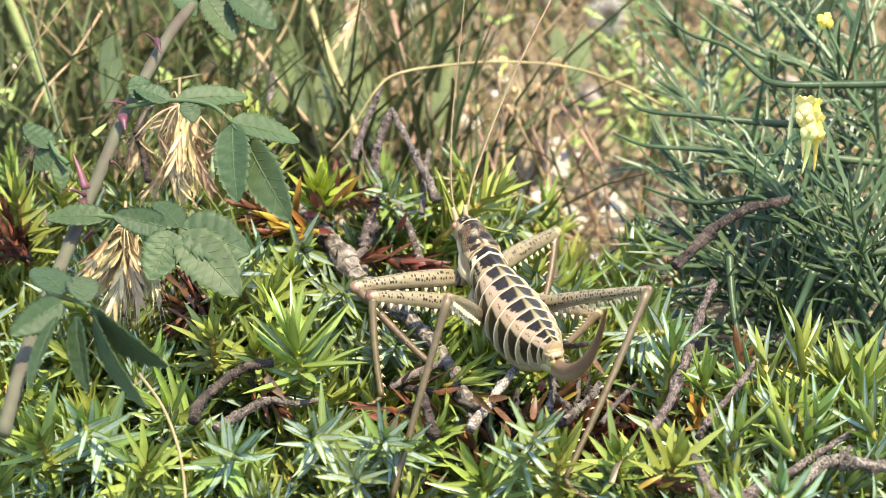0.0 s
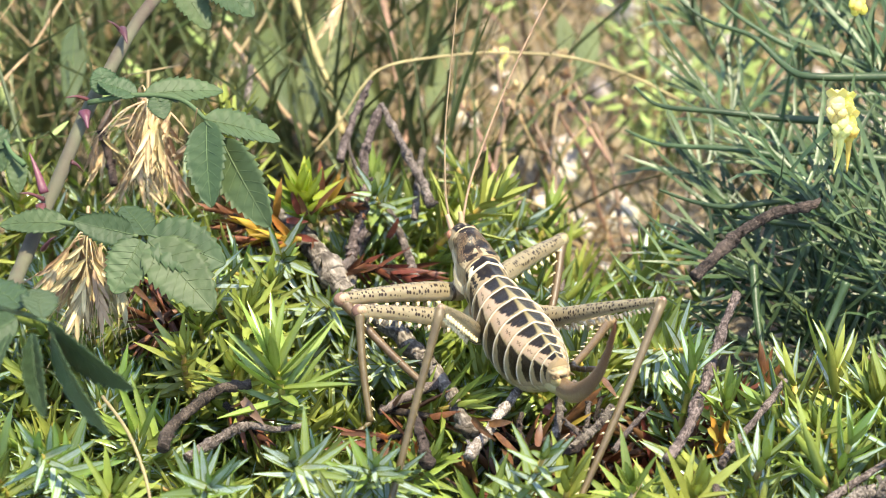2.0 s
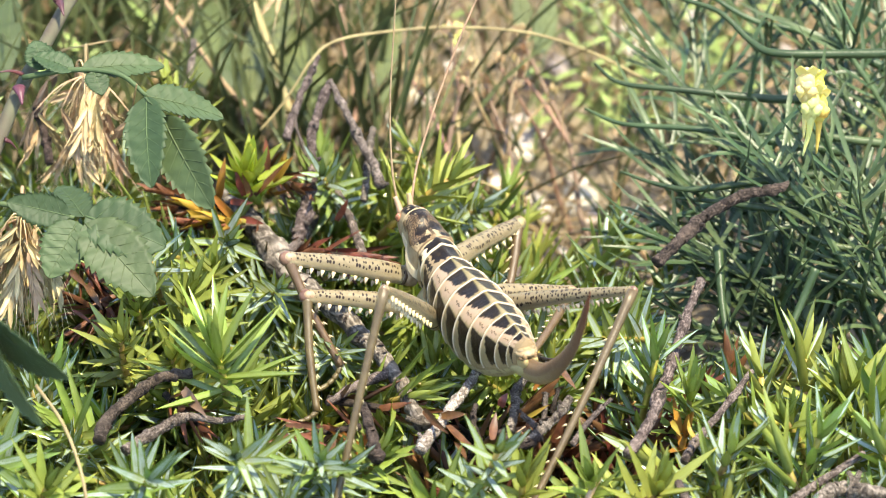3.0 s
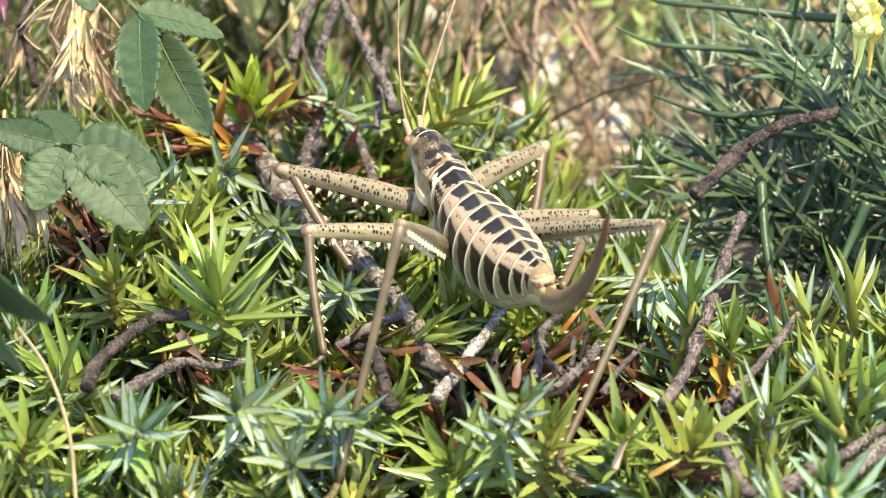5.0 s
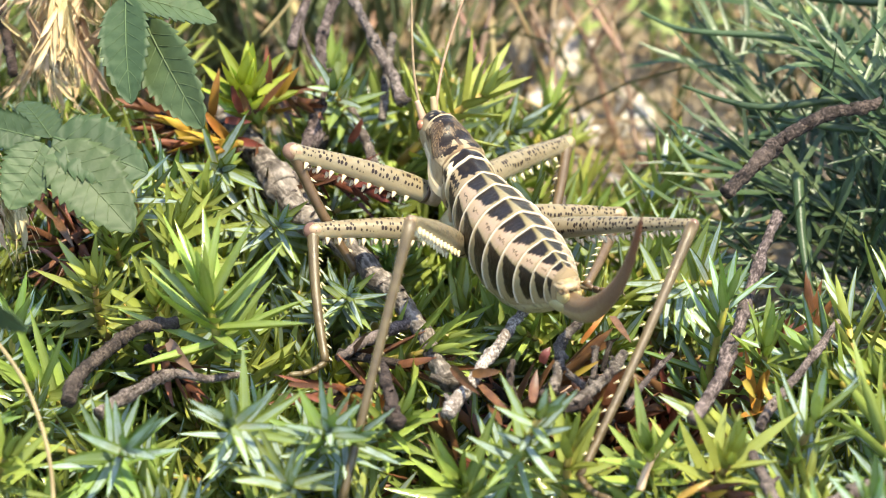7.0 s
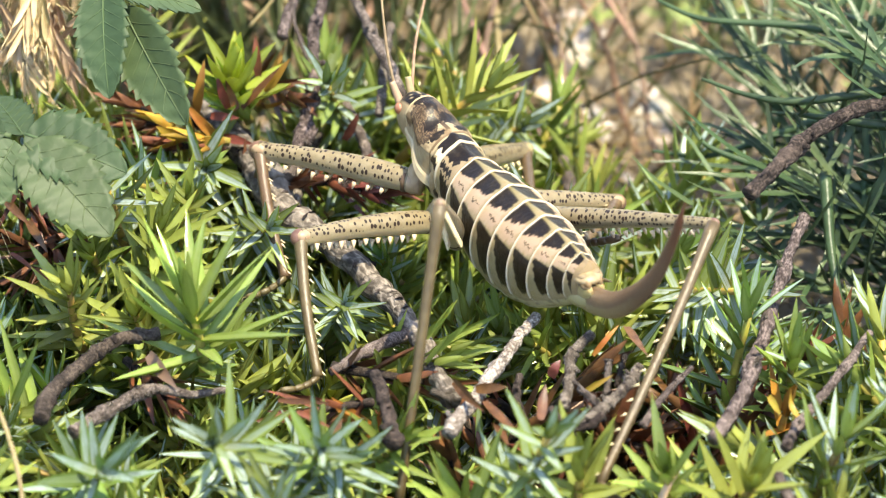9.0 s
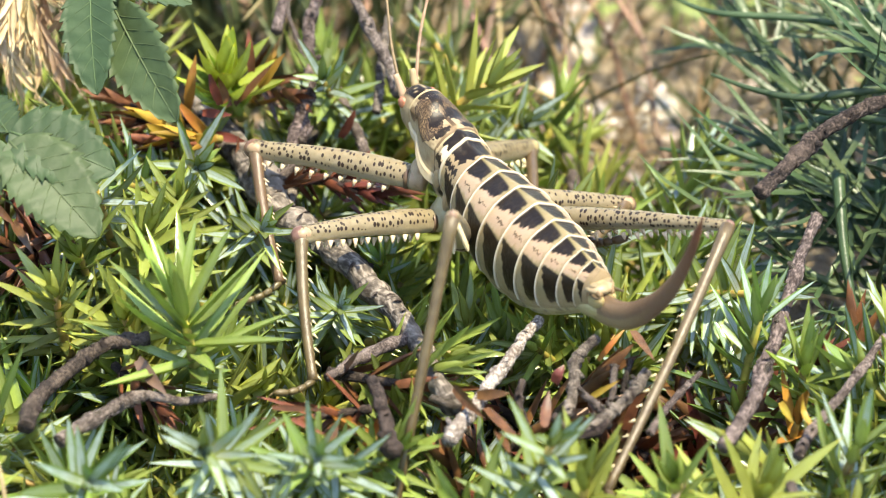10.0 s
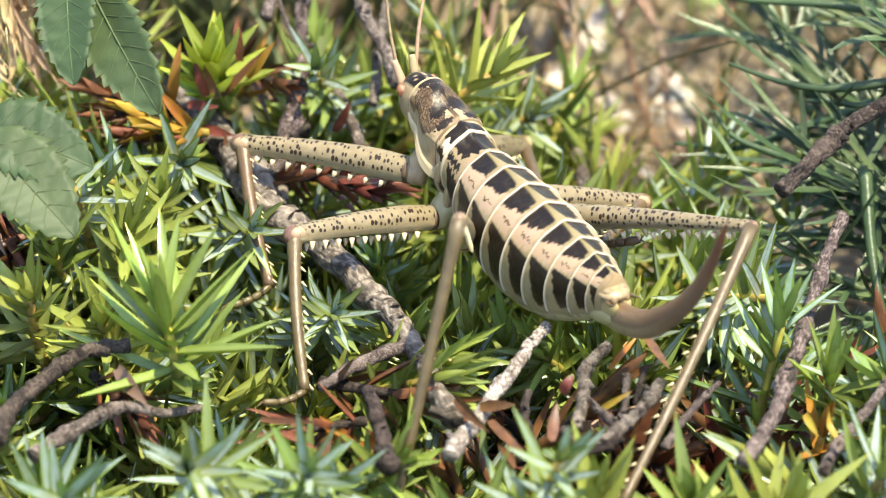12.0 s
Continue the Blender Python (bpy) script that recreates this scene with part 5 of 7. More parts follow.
def build_rose():
    rose = thing("rose_shoot", "arching wild rose stem with toothed grey-green leaves", "rose")
    stem = Shape().tube(spline([(-0.0652, 0.0384, 0.1314), (-0.0661, 0.0309, 0.1288), (-0.0725, 0.0175, 0.1262), (-0.0789, 0.0025, 0.1212), (-0.0847, -0.0077, 0.1143), (-0.0897, -0.0186, 0.1062), (-0.0946, -0.0292, 0.0988), (-0.0993, -0.0443, 0.0935), (-0.1036, -0.0775, 0.0981), (-0.1067, -0.1139, 0.1045), (-0.1104, -0.1306, 0.0968)], 7), 0.0014, 0.0020, 12, 0.12)
    part("stem", stem.mesh("stem", [M_ROSE_STEM]), None, rose, "grey-green stem tinged purple")
    # stipules and prickles
    for i, (a, b, r) in enumerate((((-0.0835, -0.0070, 0.1191), (-0.0887, -0.0102, 0.1215), 0.0009), ((-0.0844, -0.0095, 0.1171), (-0.0834, -0.0142, 0.1153), 0.0016), ((-0.0756, 0.0100, 0.1275), (-0.0793, 0.0081, 0.1321), 0.0009), ((-0.0759, 0.0105, 0.1283), (-0.0744, 0.0052, 0.1274), 0.0013),
                                   ((-0.0938, -0.0281, 0.1042), (-0.0992, -0.0308, 0.1076), 0.0010), ((-0.0935, -0.0274, 0.1055), (-0.0971, -0.0206, 0.1126), 0.0013), ((-0.0944, -0.0289, 0.1030), (-0.0936, -0.0347, 0.1013), 0.0014), ((-0.0874, -0.0183, 0.1086), (-0.0845, -0.0180, 0.1054), 0.0009),
                                   ((-0.0934, -0.0412, 0.0984), (-0.0900, -0.0439, 0.1036), 0.0011))):
        a, b = Vector(a), Vector(b)
        s = Shape().tube(spline([a, a.lerp(b, 0.5) + Vector((0, 0, 0.0006)), b], 5), r, r * 0.12, 8, 0.1, 0, 0.6)
        part("thorn", s.mesh("thorn", [M_THORN]), None, rose, "purple-red thorn-like stipule")
    # each leaf: its stalk, then leaflets as base, tip, width, upper side
    up = (0.1, -0.35, 0.9)
    leaves = [
        ([(-0.0835, -0.0083, 0.1190), (-0.0718, -0.0100, 0.1220), (-0.0614, -0.0122, 0.1221), (-0.0551, -0.0165, 0.1190)], [
            ((-0.0786, -0.0082, 0.1210), (-0.0808, -0.0029, 0.1258), 0.0070, up), ((-0.0718, -0.0100, 0.1220), (-0.0807, -0.0077, 0.1255), 0.0058, up), ((-0.0700, -0.0100, 0.1220), (-0.0514, -0.0065, 0.1238), 0.0070, up), ((-0.0673, -0.0110, 0.1223), (-0.0650, -0.0162, 0.1195), 0.0055, up),
            ((-0.0557, -0.0165, 0.1190), (-0.0370, -0.0146, 0.1146), 0.0094, (0.0, -0.2, 1.0)), ((-0.0551, -0.0167, 0.1188), (-0.0555, -0.0350, 0.1083), 0.0098, (-0.3, -0.85, 0.35)), ((-0.0516, -0.0191, 0.1150), (-0.0413, -0.0384, 0.1029), 0.0114, (-0.5, -0.7, 0.5))]),
        ([(-0.0939, -0.0343, 0.1020), (-0.0861, -0.0381, 0.1034), (-0.0779, -0.0406, 0.1032), (-0.0709, -0.0431, 0.1030)], [
            ((-0.0719, -0.0429, 0.1033), (-0.0855, -0.0444, 0.1082), 0.0075, (-0.1, -0.75, 0.65)), ((-0.0688, -0.0413, 0.1021), (-0.0749, -0.0281, 0.1042), 0.0078, up), ((-0.0684, -0.0421, 0.1028), (-0.0507, -0.0484, 0.1006), 0.0128, (0.1, -0.62, 0.78)),
            ((-0.0702, -0.0436, 0.1023), (-0.0763, -0.0550, 0.0953), 0.0105, (-0.1, -0.85, 0.5)), ((-0.0684, -0.0438, 0.1019), (-0.0530, -0.0585, 0.0939), 0.0135, (0.25, -0.72, 0.66)), ((-0.0876, -0.0372, 0.1029), (-0.1038, -0.0353, 0.1040), 0.0070, up)]),
        ([(-0.1017, -0.0691, 0.0996), (-0.0941, -0.0988, 0.1167), (-0.0878, -0.1121, 0.1226)], [
            ((-0.0950, -0.0969, 0.1172), (-0.1050, -0.0806, 0.1162), 0.0085, up), ((-0.0902, -0.1070, 0.1210), (-0.0925, -0.0800, 0.1164), 0.0080, up), ((-0.0885, -0.1121, 0.1226), (-0.0735, -0.1345, 0.1169), 0.0095, (-0.6, -0.75, -0.15)),
            ((-0.0960, -0.1045, 0.1195), (-0.1081, -0.1154, 0.1172), 0.0080, (-0.5, -0.8, 0.1)), ((-0.0921, -0.1132, 0.1208), (-0.0913, -0.1297, 0.1096), 0.0078, (-0.5, -0.85, -0.1)), ((-0.0878, -0.1149, 0.1219), (-0.0802, -0.1440, 0.1131), 0.0080, (-0.6, -0.8, -0.1)), ((-0.0970, -0.1132, 0.1208), (-0.1049, -0.1306, 0.1119), 0.0075, (-0.7, -0.7, 0.0))]),
        ([(-0.0661, 0.0300, 0.1293), (-0.0615, 0.0291, 0.1316), (-0.0562, 0.0277, 0.1332)], [
            ((-0.0635, 0.0289, 0.1313), (-0.0550, 0.0194, 0.1237), 0.0080, up), ((-0.0569, 0.0277, 0.1332), (-0.0439, 0.0214, 0.1269), 0.0095, up), ((-0.0728, 0.0324, 0.1332), (-0.0652, 0.0249, 0.1288), 0.0070, up)]),
        ([(-0.0988, -0.0136, 0.1049), (-0.1019, -0.0104, 0.1061), (-0.1038, -0.0070, 0.1079)], [
            ((-0.1032, -0.0079, 0.1064), (-0.1108, -0.0010, 0.1099), 0.0066, up), ((-0.1026, -0.0084, 0.1056), (-0.1082, -0.0109, 0.1016), 0.0060, up), ((-0.1014, -0.0090, 0.1047), (-0.1000, -0.0167, 0.0999), 0.0050, up)]),
    ]
    for i, (stalk, leaflets) in enumerate(leaves):
        s = Shape().tube(spline(stalk, 6), 0.0007, 0.0005, 8, 0.1)
        ob = part("leaf_stalk", s.mesh("leaf_stalk", [M_ROSE_VEIN]), None, rose)
        for k, (a, b, w, nrm) in enumerate(leaflets):
            leaf_between("leaflet", a, b, w, nrm, ob, 100 + 10 * i + k, droop=0.10 + 0.06 * (k % 3))


build_rose()


# ---- toadflax ----
def flax_leaf(s, base, d, length, width, bend, rng):
    d = d.normalized()
    up = Vector((0, 0, 1))
    line = [base + d * (length * q) + up * (bend * length * q * q) + d.cross(up) * (length * 0.08 * math.sin(q * 3 + rng.random())) for q in (0, 0.2, 0.4, 0.6, 0.8, 1.0)]
    s.blade(line, width, up + Vector((0, -0.4, 0)), 0, None, 0.3, 0.25, profile=lambda t: 0.55 + 0.6 * math.sin(math.pi * min(1, t * 0.9 + 0.1)) if t < 0.95 else 0.15)


def flax_flower(parent, centre, size, rng, pale=True):
    """Two-lipped corolla: swollen throat, upright upper lip, crumpled lower lip and a long spur."""
    c = Vector(centre)
    mat = M_PETAL_PALE if pale else M_PETAL
    fl = Shape().ball(c, 0.0019 * size, 0.0017 * size, 0.0038 * size, 0, 20, 16, 0.35)
    ob = part("corolla", fl.mesh("corolla", [mat]), None, parent, "pale yellow two-lipped flower with a long spur")
    for sx in (-1, 1):
        up = Shape()
        base = c + Vector((sx * 0.0006, -0.0003, 0.0026)) * size
        line = [base + Vector((sx * 0.0007 * q, -0.0009 * q * q, 0.0026 * q)) * size for q in (0, 0.3, 0.6, 0.85, 1.0)]
        up.blade(line, 0.0022 * size, (0.3 * sx, -1, 0.2), 0, None, 0.4, 0.2, profile=lambda t: 0.6 + 0.5 * math.sin(math.pi * min(1, 0.1 + 0.8 * t)) if t < 0.97 else 0.4)
        part("petal", up.mesh("petal", [M_PETAL_PALE]), None, ob)
    for lx, lz in ((-0.0010, -0.0004), (0.0010, -0.0006), (0.0, 0.0008)):
        lip = Shape().ball(c + Vector((lx, -0.0013, lz)) * size, 0.0012 * size, 0.0009 * size, 0.0013 * size, 0, 14, 10, 0.6)
        part("petal", lip.mesh("petal", [mat]), None, ob)
    bend = rng.uniform(-0.0016, 0.0016)
    sp = Shape().tube(spline([c + Vector((0, 0, -0.0028)) * size, c + Vector((bend * 0.3, -0.0004, -0.0070)) * size, c + Vector((bend * 1.2, -0.0010, -0.0115)) * size], 6), 0.0009 * size, 0.00018 * size, 8)
    part("spur", sp.mesh("spur", [mat]), None, ob)


def build_toadflax():
    rng = random.Random(9)
    plant = thing("toadflax", "bushy blue-green toadflax with narrow leaves and yellow flowers", "wildflower")
    # stems: points from the base up
    stems = [
        [(0.1042, 0.0006, 0.0332), (0.0972, 0.0187, 0.0434), (0.0900, 0.0370, 0.0537), (0.0797, 0.0570, 0.0669), (0.0709, 0.0763, 0.0788), (0.0631, 0.0837, 0.0907)],
        [(0.1073, 0.0006, 0.0332), (0.1046, 0.0161, 0.0486), (0.1003, 0.0317, 0.0642), (0.0929, 0.0474, 0.0798), (0.0871, 0.0623, 0.0942), (0.0843, 0.0764, 0.1074)],
        [(0.1119, 0.0022, 0.0358), (0.1135, 0.0143, 0.0552), (0.1108, 0.0307, 0.0719), (0.1065, 0.0463, 0.0875), (0.1007, 0.0604, 0.1006), (0.0979, 0.0729, 0.1112)],
        [(0.1186, 0.0122, 0.0329), (0.1210, 0.0260, 0.0550), (0.1190, 0.0425, 0.0719), (0.1171, 0.0590, 0.0889), (0.1154, 0.0799, 0.1035)],
        [(0.0994, -0.0036, 0.0359), (0.0903, 0.0029, 0.0463), (0.0814, 0.0127, 0.0526), (0.0723, 0.0176, 0.0604)],
        [(0.1052, -0.0086, 0.0373), (0.0959, -0.0088, 0.0465), (0.0883, -0.0056, 0.0516), (0.0791, -0.0074, 0.0582)],
        [(0.1082, -0.0094, 0.0360), (0.1174, -0.0014, 0.0489), (0.1205, 0.0074, 0.0630)],
        [(0.1027, 0.0022, 0.0358), (0.0936, 0.0143, 0.0552), (0.0848, 0.0291, 0.0694), (0.0743, 0.0415, 0.0798), (0.0669, 0.0507, 0.0851)],
        [(0.1208, 0.0272, 0.0380), (0.1134, 0.0428, 0.0537), (0.1063, 0.0637, 0.0681), (0.0958, 0.0787, 0.0827), (0.0927, 0.0886, 0.0986)],
        [(0.1211, 0.0256, 0.0732), (0.1166, 0.0329, 0.0849), (0.1090, 0.0394, 0.0952), (0.1045, 0.0434, 0.1017)],
        [(0.1077, -0.0162, 0.0440), (0.0987, -0.0106, 0.0530), (0.0914, 0.0008, 0.0619), (0.0841, 0.0099, 0.0670), (0.0782, 0.0182, 0.0708)],
        [(0.1137, -0.0162, 0.0440), (0.1104, -0.0140, 0.0570), (0.1060, -0.0061, 0.0697), (0.1018, 0.0038, 0.0760)],
        [(0.1213, -0.0162, 0.0440), (0.1210, -0.0125, 0.0595), (0.1165, -0.0045, 0.0723), (0.1123, 0.0062, 0.0799)],
        [(0.0971, -0.0170, 0.0428), (0.0879, -0.0180, 0.0506), (0.0788, -0.0164, 0.0532), (0.0698, -0.0140, 0.0571), (0.0640, -0.0066, 0.0595)],
        [(0.1035, -0.0088, 0.0465), (0.0929, -0.0040, 0.0542), (0.0810, 0.0075, 0.0631), (0.0691, 0.0190, 0.0721), (0.0617, 0.0273, 0.0760)],
        [(0.1164, -0.0188, 0.0493), (0.1072, -0.0135, 0.0673), (0.0982, -0.0055, 0.0800), (0.0907, -0.0007, 0.0877), (0.0848, 0.0025, 0.0928)],
        [(0.1206, -0.0215, 0.0545), (0.1146, -0.0152, 0.0683), (0.1100, -0.0105, 0.0796), (0.1070, -0.0050, 0.0885)],
        [(0.1113, -0.0046, 0.0438), (0.1007, 0.0059, 0.0605), (0.0903, 0.0164, 0.0736), (0.0813, 0.0246, 0.0811)],
        [(0.1047, -0.0162, 0.0441), (0.0940, -0.0115, 0.0554), (0.0849, -0.0084, 0.0641), (0.0759, -0.0060, 0.0680), (0.0701, -0.0010, 0.0684)],
    ]
    for pts in stems:
        line = spline(pts, 8)
        s = Shape().tube(line, 0.0009, 0.0005, 8, 0.05)
        n = len(line)
        ob = part("leafy_stem", s.mesh("leafy_stem", [M_FLAX]), None, plant, "stem with narrow blue-green leaves")
        for i in range(3, n):
            for k in range(1 if rng.random() < 0.55 else 2):
                leaf = Shape()
                az = rng.uniform(0, 6.28)
                tan = (line[min(i + 1, n - 1)] - line[i - 1]).normalized()
                out = Vector((math.cos(az) - 0.15, 0.8 * math.sin(az), rng.uniform(-0.35, 0.5)))
                d = out.normalized() * 0.75 + tan * 0.65
                flax_leaf(leaf, line[i], d, rng.uniform(0.014, 0.028), rng.uniform(0.0008, 0.0012), rng.uniform(-0.35, 0.7), rng)
                part("leaf", leaf.mesh("leaf", [M_FLAX]), None, ob)
    # long bare-tipped shoots reaching over the soil
    for pts in ([(0.1215, 0.0231, 0.1070), (0.1034, 0.0230, 0.1067), (0.0892, 0.0231, 0.1070), (0.0839, 0.0280, 0.1073), (0.0766, 0.0351, 0.1111), (0.0661, 0.0406, 0.1123), (0.0579, 0.0464, 0.1160)],
                [(0.1039, 0.0259, 0.0926), (0.0874, 0.0261, 0.0929), (0.0672, 0.0272, 0.0947), (0.0539, 0.0297, 0.0949), (0.0479, 0.0347, 0.0973)],
                [(0.1054, 0.0195, 0.0823), (0.0835, 0.0213, 0.0852), (0.0708, 0.0224, 0.0869), (0.0545, 0.0247, 0.0868), (0.0456, 0.0291, 0.0883)],
                [(0.1181, 0.0117, 0.0888), (0.1048, 0.0126, 0.0901), (0.0958, 0.0134, 0.0914), (0.0852, 0.0130, 0.0908)],
                [(0.1090, 0.0043, 0.0863), (0.0917, 0.0035, 0.0851), (0.0717, 0.0021, 0.0828), (0.0625, 0.0043, 0.0826), (0.0535, 0.0085, 0.0836)],
                [(0.0970, -0.0009, 0.0780), (0.0834, -0.0000, 0.0794), (0.0760, 0.0022, 0.0792), (0.0663, 0.0053, 0.0784)],
                [(0.0930, 0.0116, 0.0792), (0.0780, 0.0118, 0.0738), (0.0674, 0.0115, 0.0696), (0.0553, 0.0112, 0.0653), (0.0448, 0.0134, 0.0649)],
                [(0.0881, -0.0026, 0.0658), (0.0747, 0.0003, 0.0667), (0.0657, 0.0032, 0.0676), (0.0552, 0.0069, 0.0698), (0.0514, 0.0111, 0.0726)],
                [(0.1222, -0.0087, 0.0749), (0.1072, -0.0095, 0.0737), (0.0967, -0.0079, 0.0762), (0.0907, -0.0051, 0.0807)],
                [(0.1192, -0.0167, 0.0622), (0.1072, -0.0139, 0.0667), (0.0967, -0.0119, 0.0699), (0.0914, -0.0095, 0.0737)],
                [(0.0977, -0.0203, 0.0752), (0.0939, -0.0251, 0.0676), (0.0869, -0.0372, 0.0577), (0.0792, -0.0453, 0.0541)],
                [(0.0757, -0.0095, 0.0737), (0.0765, -0.0208, 0.0650), (0.0789, -0.0330, 0.0550), (0.0814, -0.0493, 0.0478)],
                [(0.1200, 0.0463, 0.0875), (0.1004, 0.0512, 0.0953), (0.0866, 0.0529, 0.0980), (0.0759, 0.0561, 0.1032), (0.0683, 0.0594, 0.1084)]):
        s = Shape().tube(spline(pts, 9), 0.00125, 0.00030, 8, 0.05)
        part("long_shoot", s.mesh("long_shoot", [M_FLAX]), None, plant, "smooth curved blue-green shoot")
    st = Shape().tube(spline([(0.1165, -0.0061, 0.0697), (0.1090, -0.0005, 0.0787), (0.1025, -0.0034, 0.0928), (0.0975, -0.0049, 0.1094)], 6), 0.0006, 0.0005, 8)
    part("flower_stalk", st.mesh("flower_stalk", [M_ROSE_VEIN]), None, plant)
    for (p, sz, pale) in (((0.0949, -0.0059, 0.1153), 1.15, True), ((0.0962, -0.0062, 0.1108), 1.15, True), ((0.0982, -0.0049, 0.1094), 1.05, False), ((0.0980, 0.0002, 0.1122), 0.85, False)):
        flax_flower(plant, p, sz, rng, pale)
    st = Shape().tube(spline([(0.1079, 0.0254, 0.1106), (0.1052, 0.0282, 0.1151), (0.1025, 0.0311, 0.1198)], 5), 0.0005, 0.0004, 8)
    part("flower_stalk", st.mesh("flower_stalk", [M_ROSE_VEIN]), None, plant)
    for p in ((0.1006, 0.0305, 0.1226), (0.1024, 0.0300, 0.1236), (0.1030, 0.0299, 0.1216), (0.1011, 0.0306, 0.1208), (0.1017, 0.0286, 0.1233)):
        b = Shape().ball(p, 0.0011, 0.0011, 0.0014, 0, 10, 8, 0.2)
        part("bud", b.mesh("bud", [M_PETAL]), None, plant, "small yellow flower bud")
    for p in ((0.0853, -0.0717, 0.0685), (0.0864, -0.0723, 0.0675), (0.0845, -0.0724, 0.0674)):
        b = Shape().ball(p, 0.0009, 0.0009, 0.0010, 0, 10, 8, 0.2)
        part("bud", b.mesh("bud", [M_PETAL]), None, plant, "small yellow flower bud")


build_toadflax()


# ---- grasses and dry stalks behind ----
def build_grass():
    rng = random.Random(33)
    for name, mat, count, label, wide in (("green_grass", M_GRASS, 1350, "green grass blades standing on stony soil", (0.0007, 0.0018)),
                                          ("straw", M_DRY, 760, "dry straw-coloured grass stems standing on the soil", (0.0003, 0.0009)),
                                          ("herbs", M_LIME, 130, "pale yellow-green herb stems on the soil", (0.0006, 0.0013))):
        s = Shape()
        for i in range(count):
            x, y = rng.uniform(-0.17, 0.17), rng.uniform(0.045, 0.29)
            if name == "green_grass" and rng.random() < 0.5:
                x = rng.uniform(-0.17, 0.0)
            if name == "straw" and x < 0.0 and rng.random() < 0.55:
                continue
            if name == "herbs" and rng.random() < 0.6:
                x, y = rng.gauss(0.062, 0.010), max(y, 0.12)
            if 0.005 < x < 0.075 and y < 0.15 and rng.random() < (0.25 if name == "straw" else 0.2 if name == "green_grass" else 0.6):
                continue
            h = rng.uniform(0.03, 0.12) * (1.0 if x < 0.02 else 0.6)
            lean = Vector((rng.gauss(0, 0.35), rng.gauss(-0.05, 0.25), 1.0)).normalized()
            drop = rng.uniform(-0.2, 0.35)
            base = Vector((x, y, soil_top(x, y) - 0.002))
            side = Vector((rng.gauss(0, 1), rng.gauss(0, 1), 0)).normalized()
            line = [base + lean * (h * q) + side * (h * 0.35 * q * q) - Vector((0, 0, drop * h * q * q * q)) for q in (0, 0.2, 0.4, 0.6, 0.8, 1.0)]
            w = rng.uniform(*wide) * (0.65 if 0.005 < x < 0.075 and y < 0.15 else 1.0)
            if name == "straw":
                s.tube(line, w * 0.5, w * 0.25, 5)
            else:
                s.blade(line, w, (0.2, -1, 0.3), 0, None, 0.3, 0.2, profile=lambda t: 1.0 - 0.9 * t ** 2.5)
            if name == "herbs":
                for k in range(7):
                    q = line[1 + k % 5] + (line[2 + k % 4] - line[1 + k % 5]) * rng.random()
                    d = Vector((rng.gauss(0, 1), rng.gauss(0, 1), 0.4)).normalized()
                    s.blade([q + d * (0.007 * z) for z in (0, 0.3, 0.6, 1.0)], 0.0014, (0, -0.6, 0.8), 0, None, 0.2, 0.2)
        single(name, s, mat, label, "grass", kind="stuff")
    lit = Shape()
    for i in range(1900):
        x, y = rng.uniform(-0.17, 0.17), rng.uniform(-0.02, 0.28)
        a = rng.uniform(0, 6.28)
        d = Vector((math.cos(a), math.sin(a), rng.uniform(-0.05, 0.35)))
        base = Vector((x, y, soil_top(x, y) + rng.uniform(0.0005, 0.006)))
        ln = rng.uniform(0.006, 0.03)
        lit.tube([base, base + d * (ln * 0.5) + Vector((0, 0, 0.001)), base + d * ln], rng.uniform(0.0002, 0.0006), 0.00018, 5)
    single("litter", lit, M_DRY, "fallen dry straw and stem litter on the soil", "litter", kind="stuff")


build_grass()


def build_meadow():
    """Sparse grass and straw on the open ground all round."""
    rng = random.Random(90)
    for name, mat, count, label in (("meadow_grass", M_GRASS, 2600, "thin green grass tufts on the dry ground around"), ("meadow_straw", M_DRY, 2200, "dry straw tufts on the stony ground around")):
        s = Shape()
        tufts = [(rng.gauss(0, 0.9), rng.gauss(0.2, 0.8)) for k in range(420)]
        for i in range(count):
            cx, cy = tufts[rng.randrange(len(tufts))]
            x, y = cx + rng.gauss(0, 0.025), cy + rng.gauss(0, 0.025)
            if abs(x) < 0.27 and -0.36 < y < 0.30:
                continue
            h = rng.uniform(0.03, 0.10)
            lean = Vector((rng.gauss(0, 0.35), rng.gauss(0, 0.35), 1.0)).normalized()
            side = Vector((rng.gauss(0, 1), rng.gauss(0, 1), 0)).normalized()
            base = Vector((x, y, soil_top(x, y) - 0.003))
            line = [base + lean * (h * q) + side * (h * 0.35 * q * q) for q in (0, 0.35, 0.7, 1.0)]
            s.blade(line, rng.uniform(0.001, 0.0024), side.cross(Vector((0, 0, 1))), 0, None, 0.3, 0.2, profile=lambda t: 1.0 - 0.9 * t ** 2.5)
        single(name, s, mat, label, "grass", kind="stuff")


build_meadow()


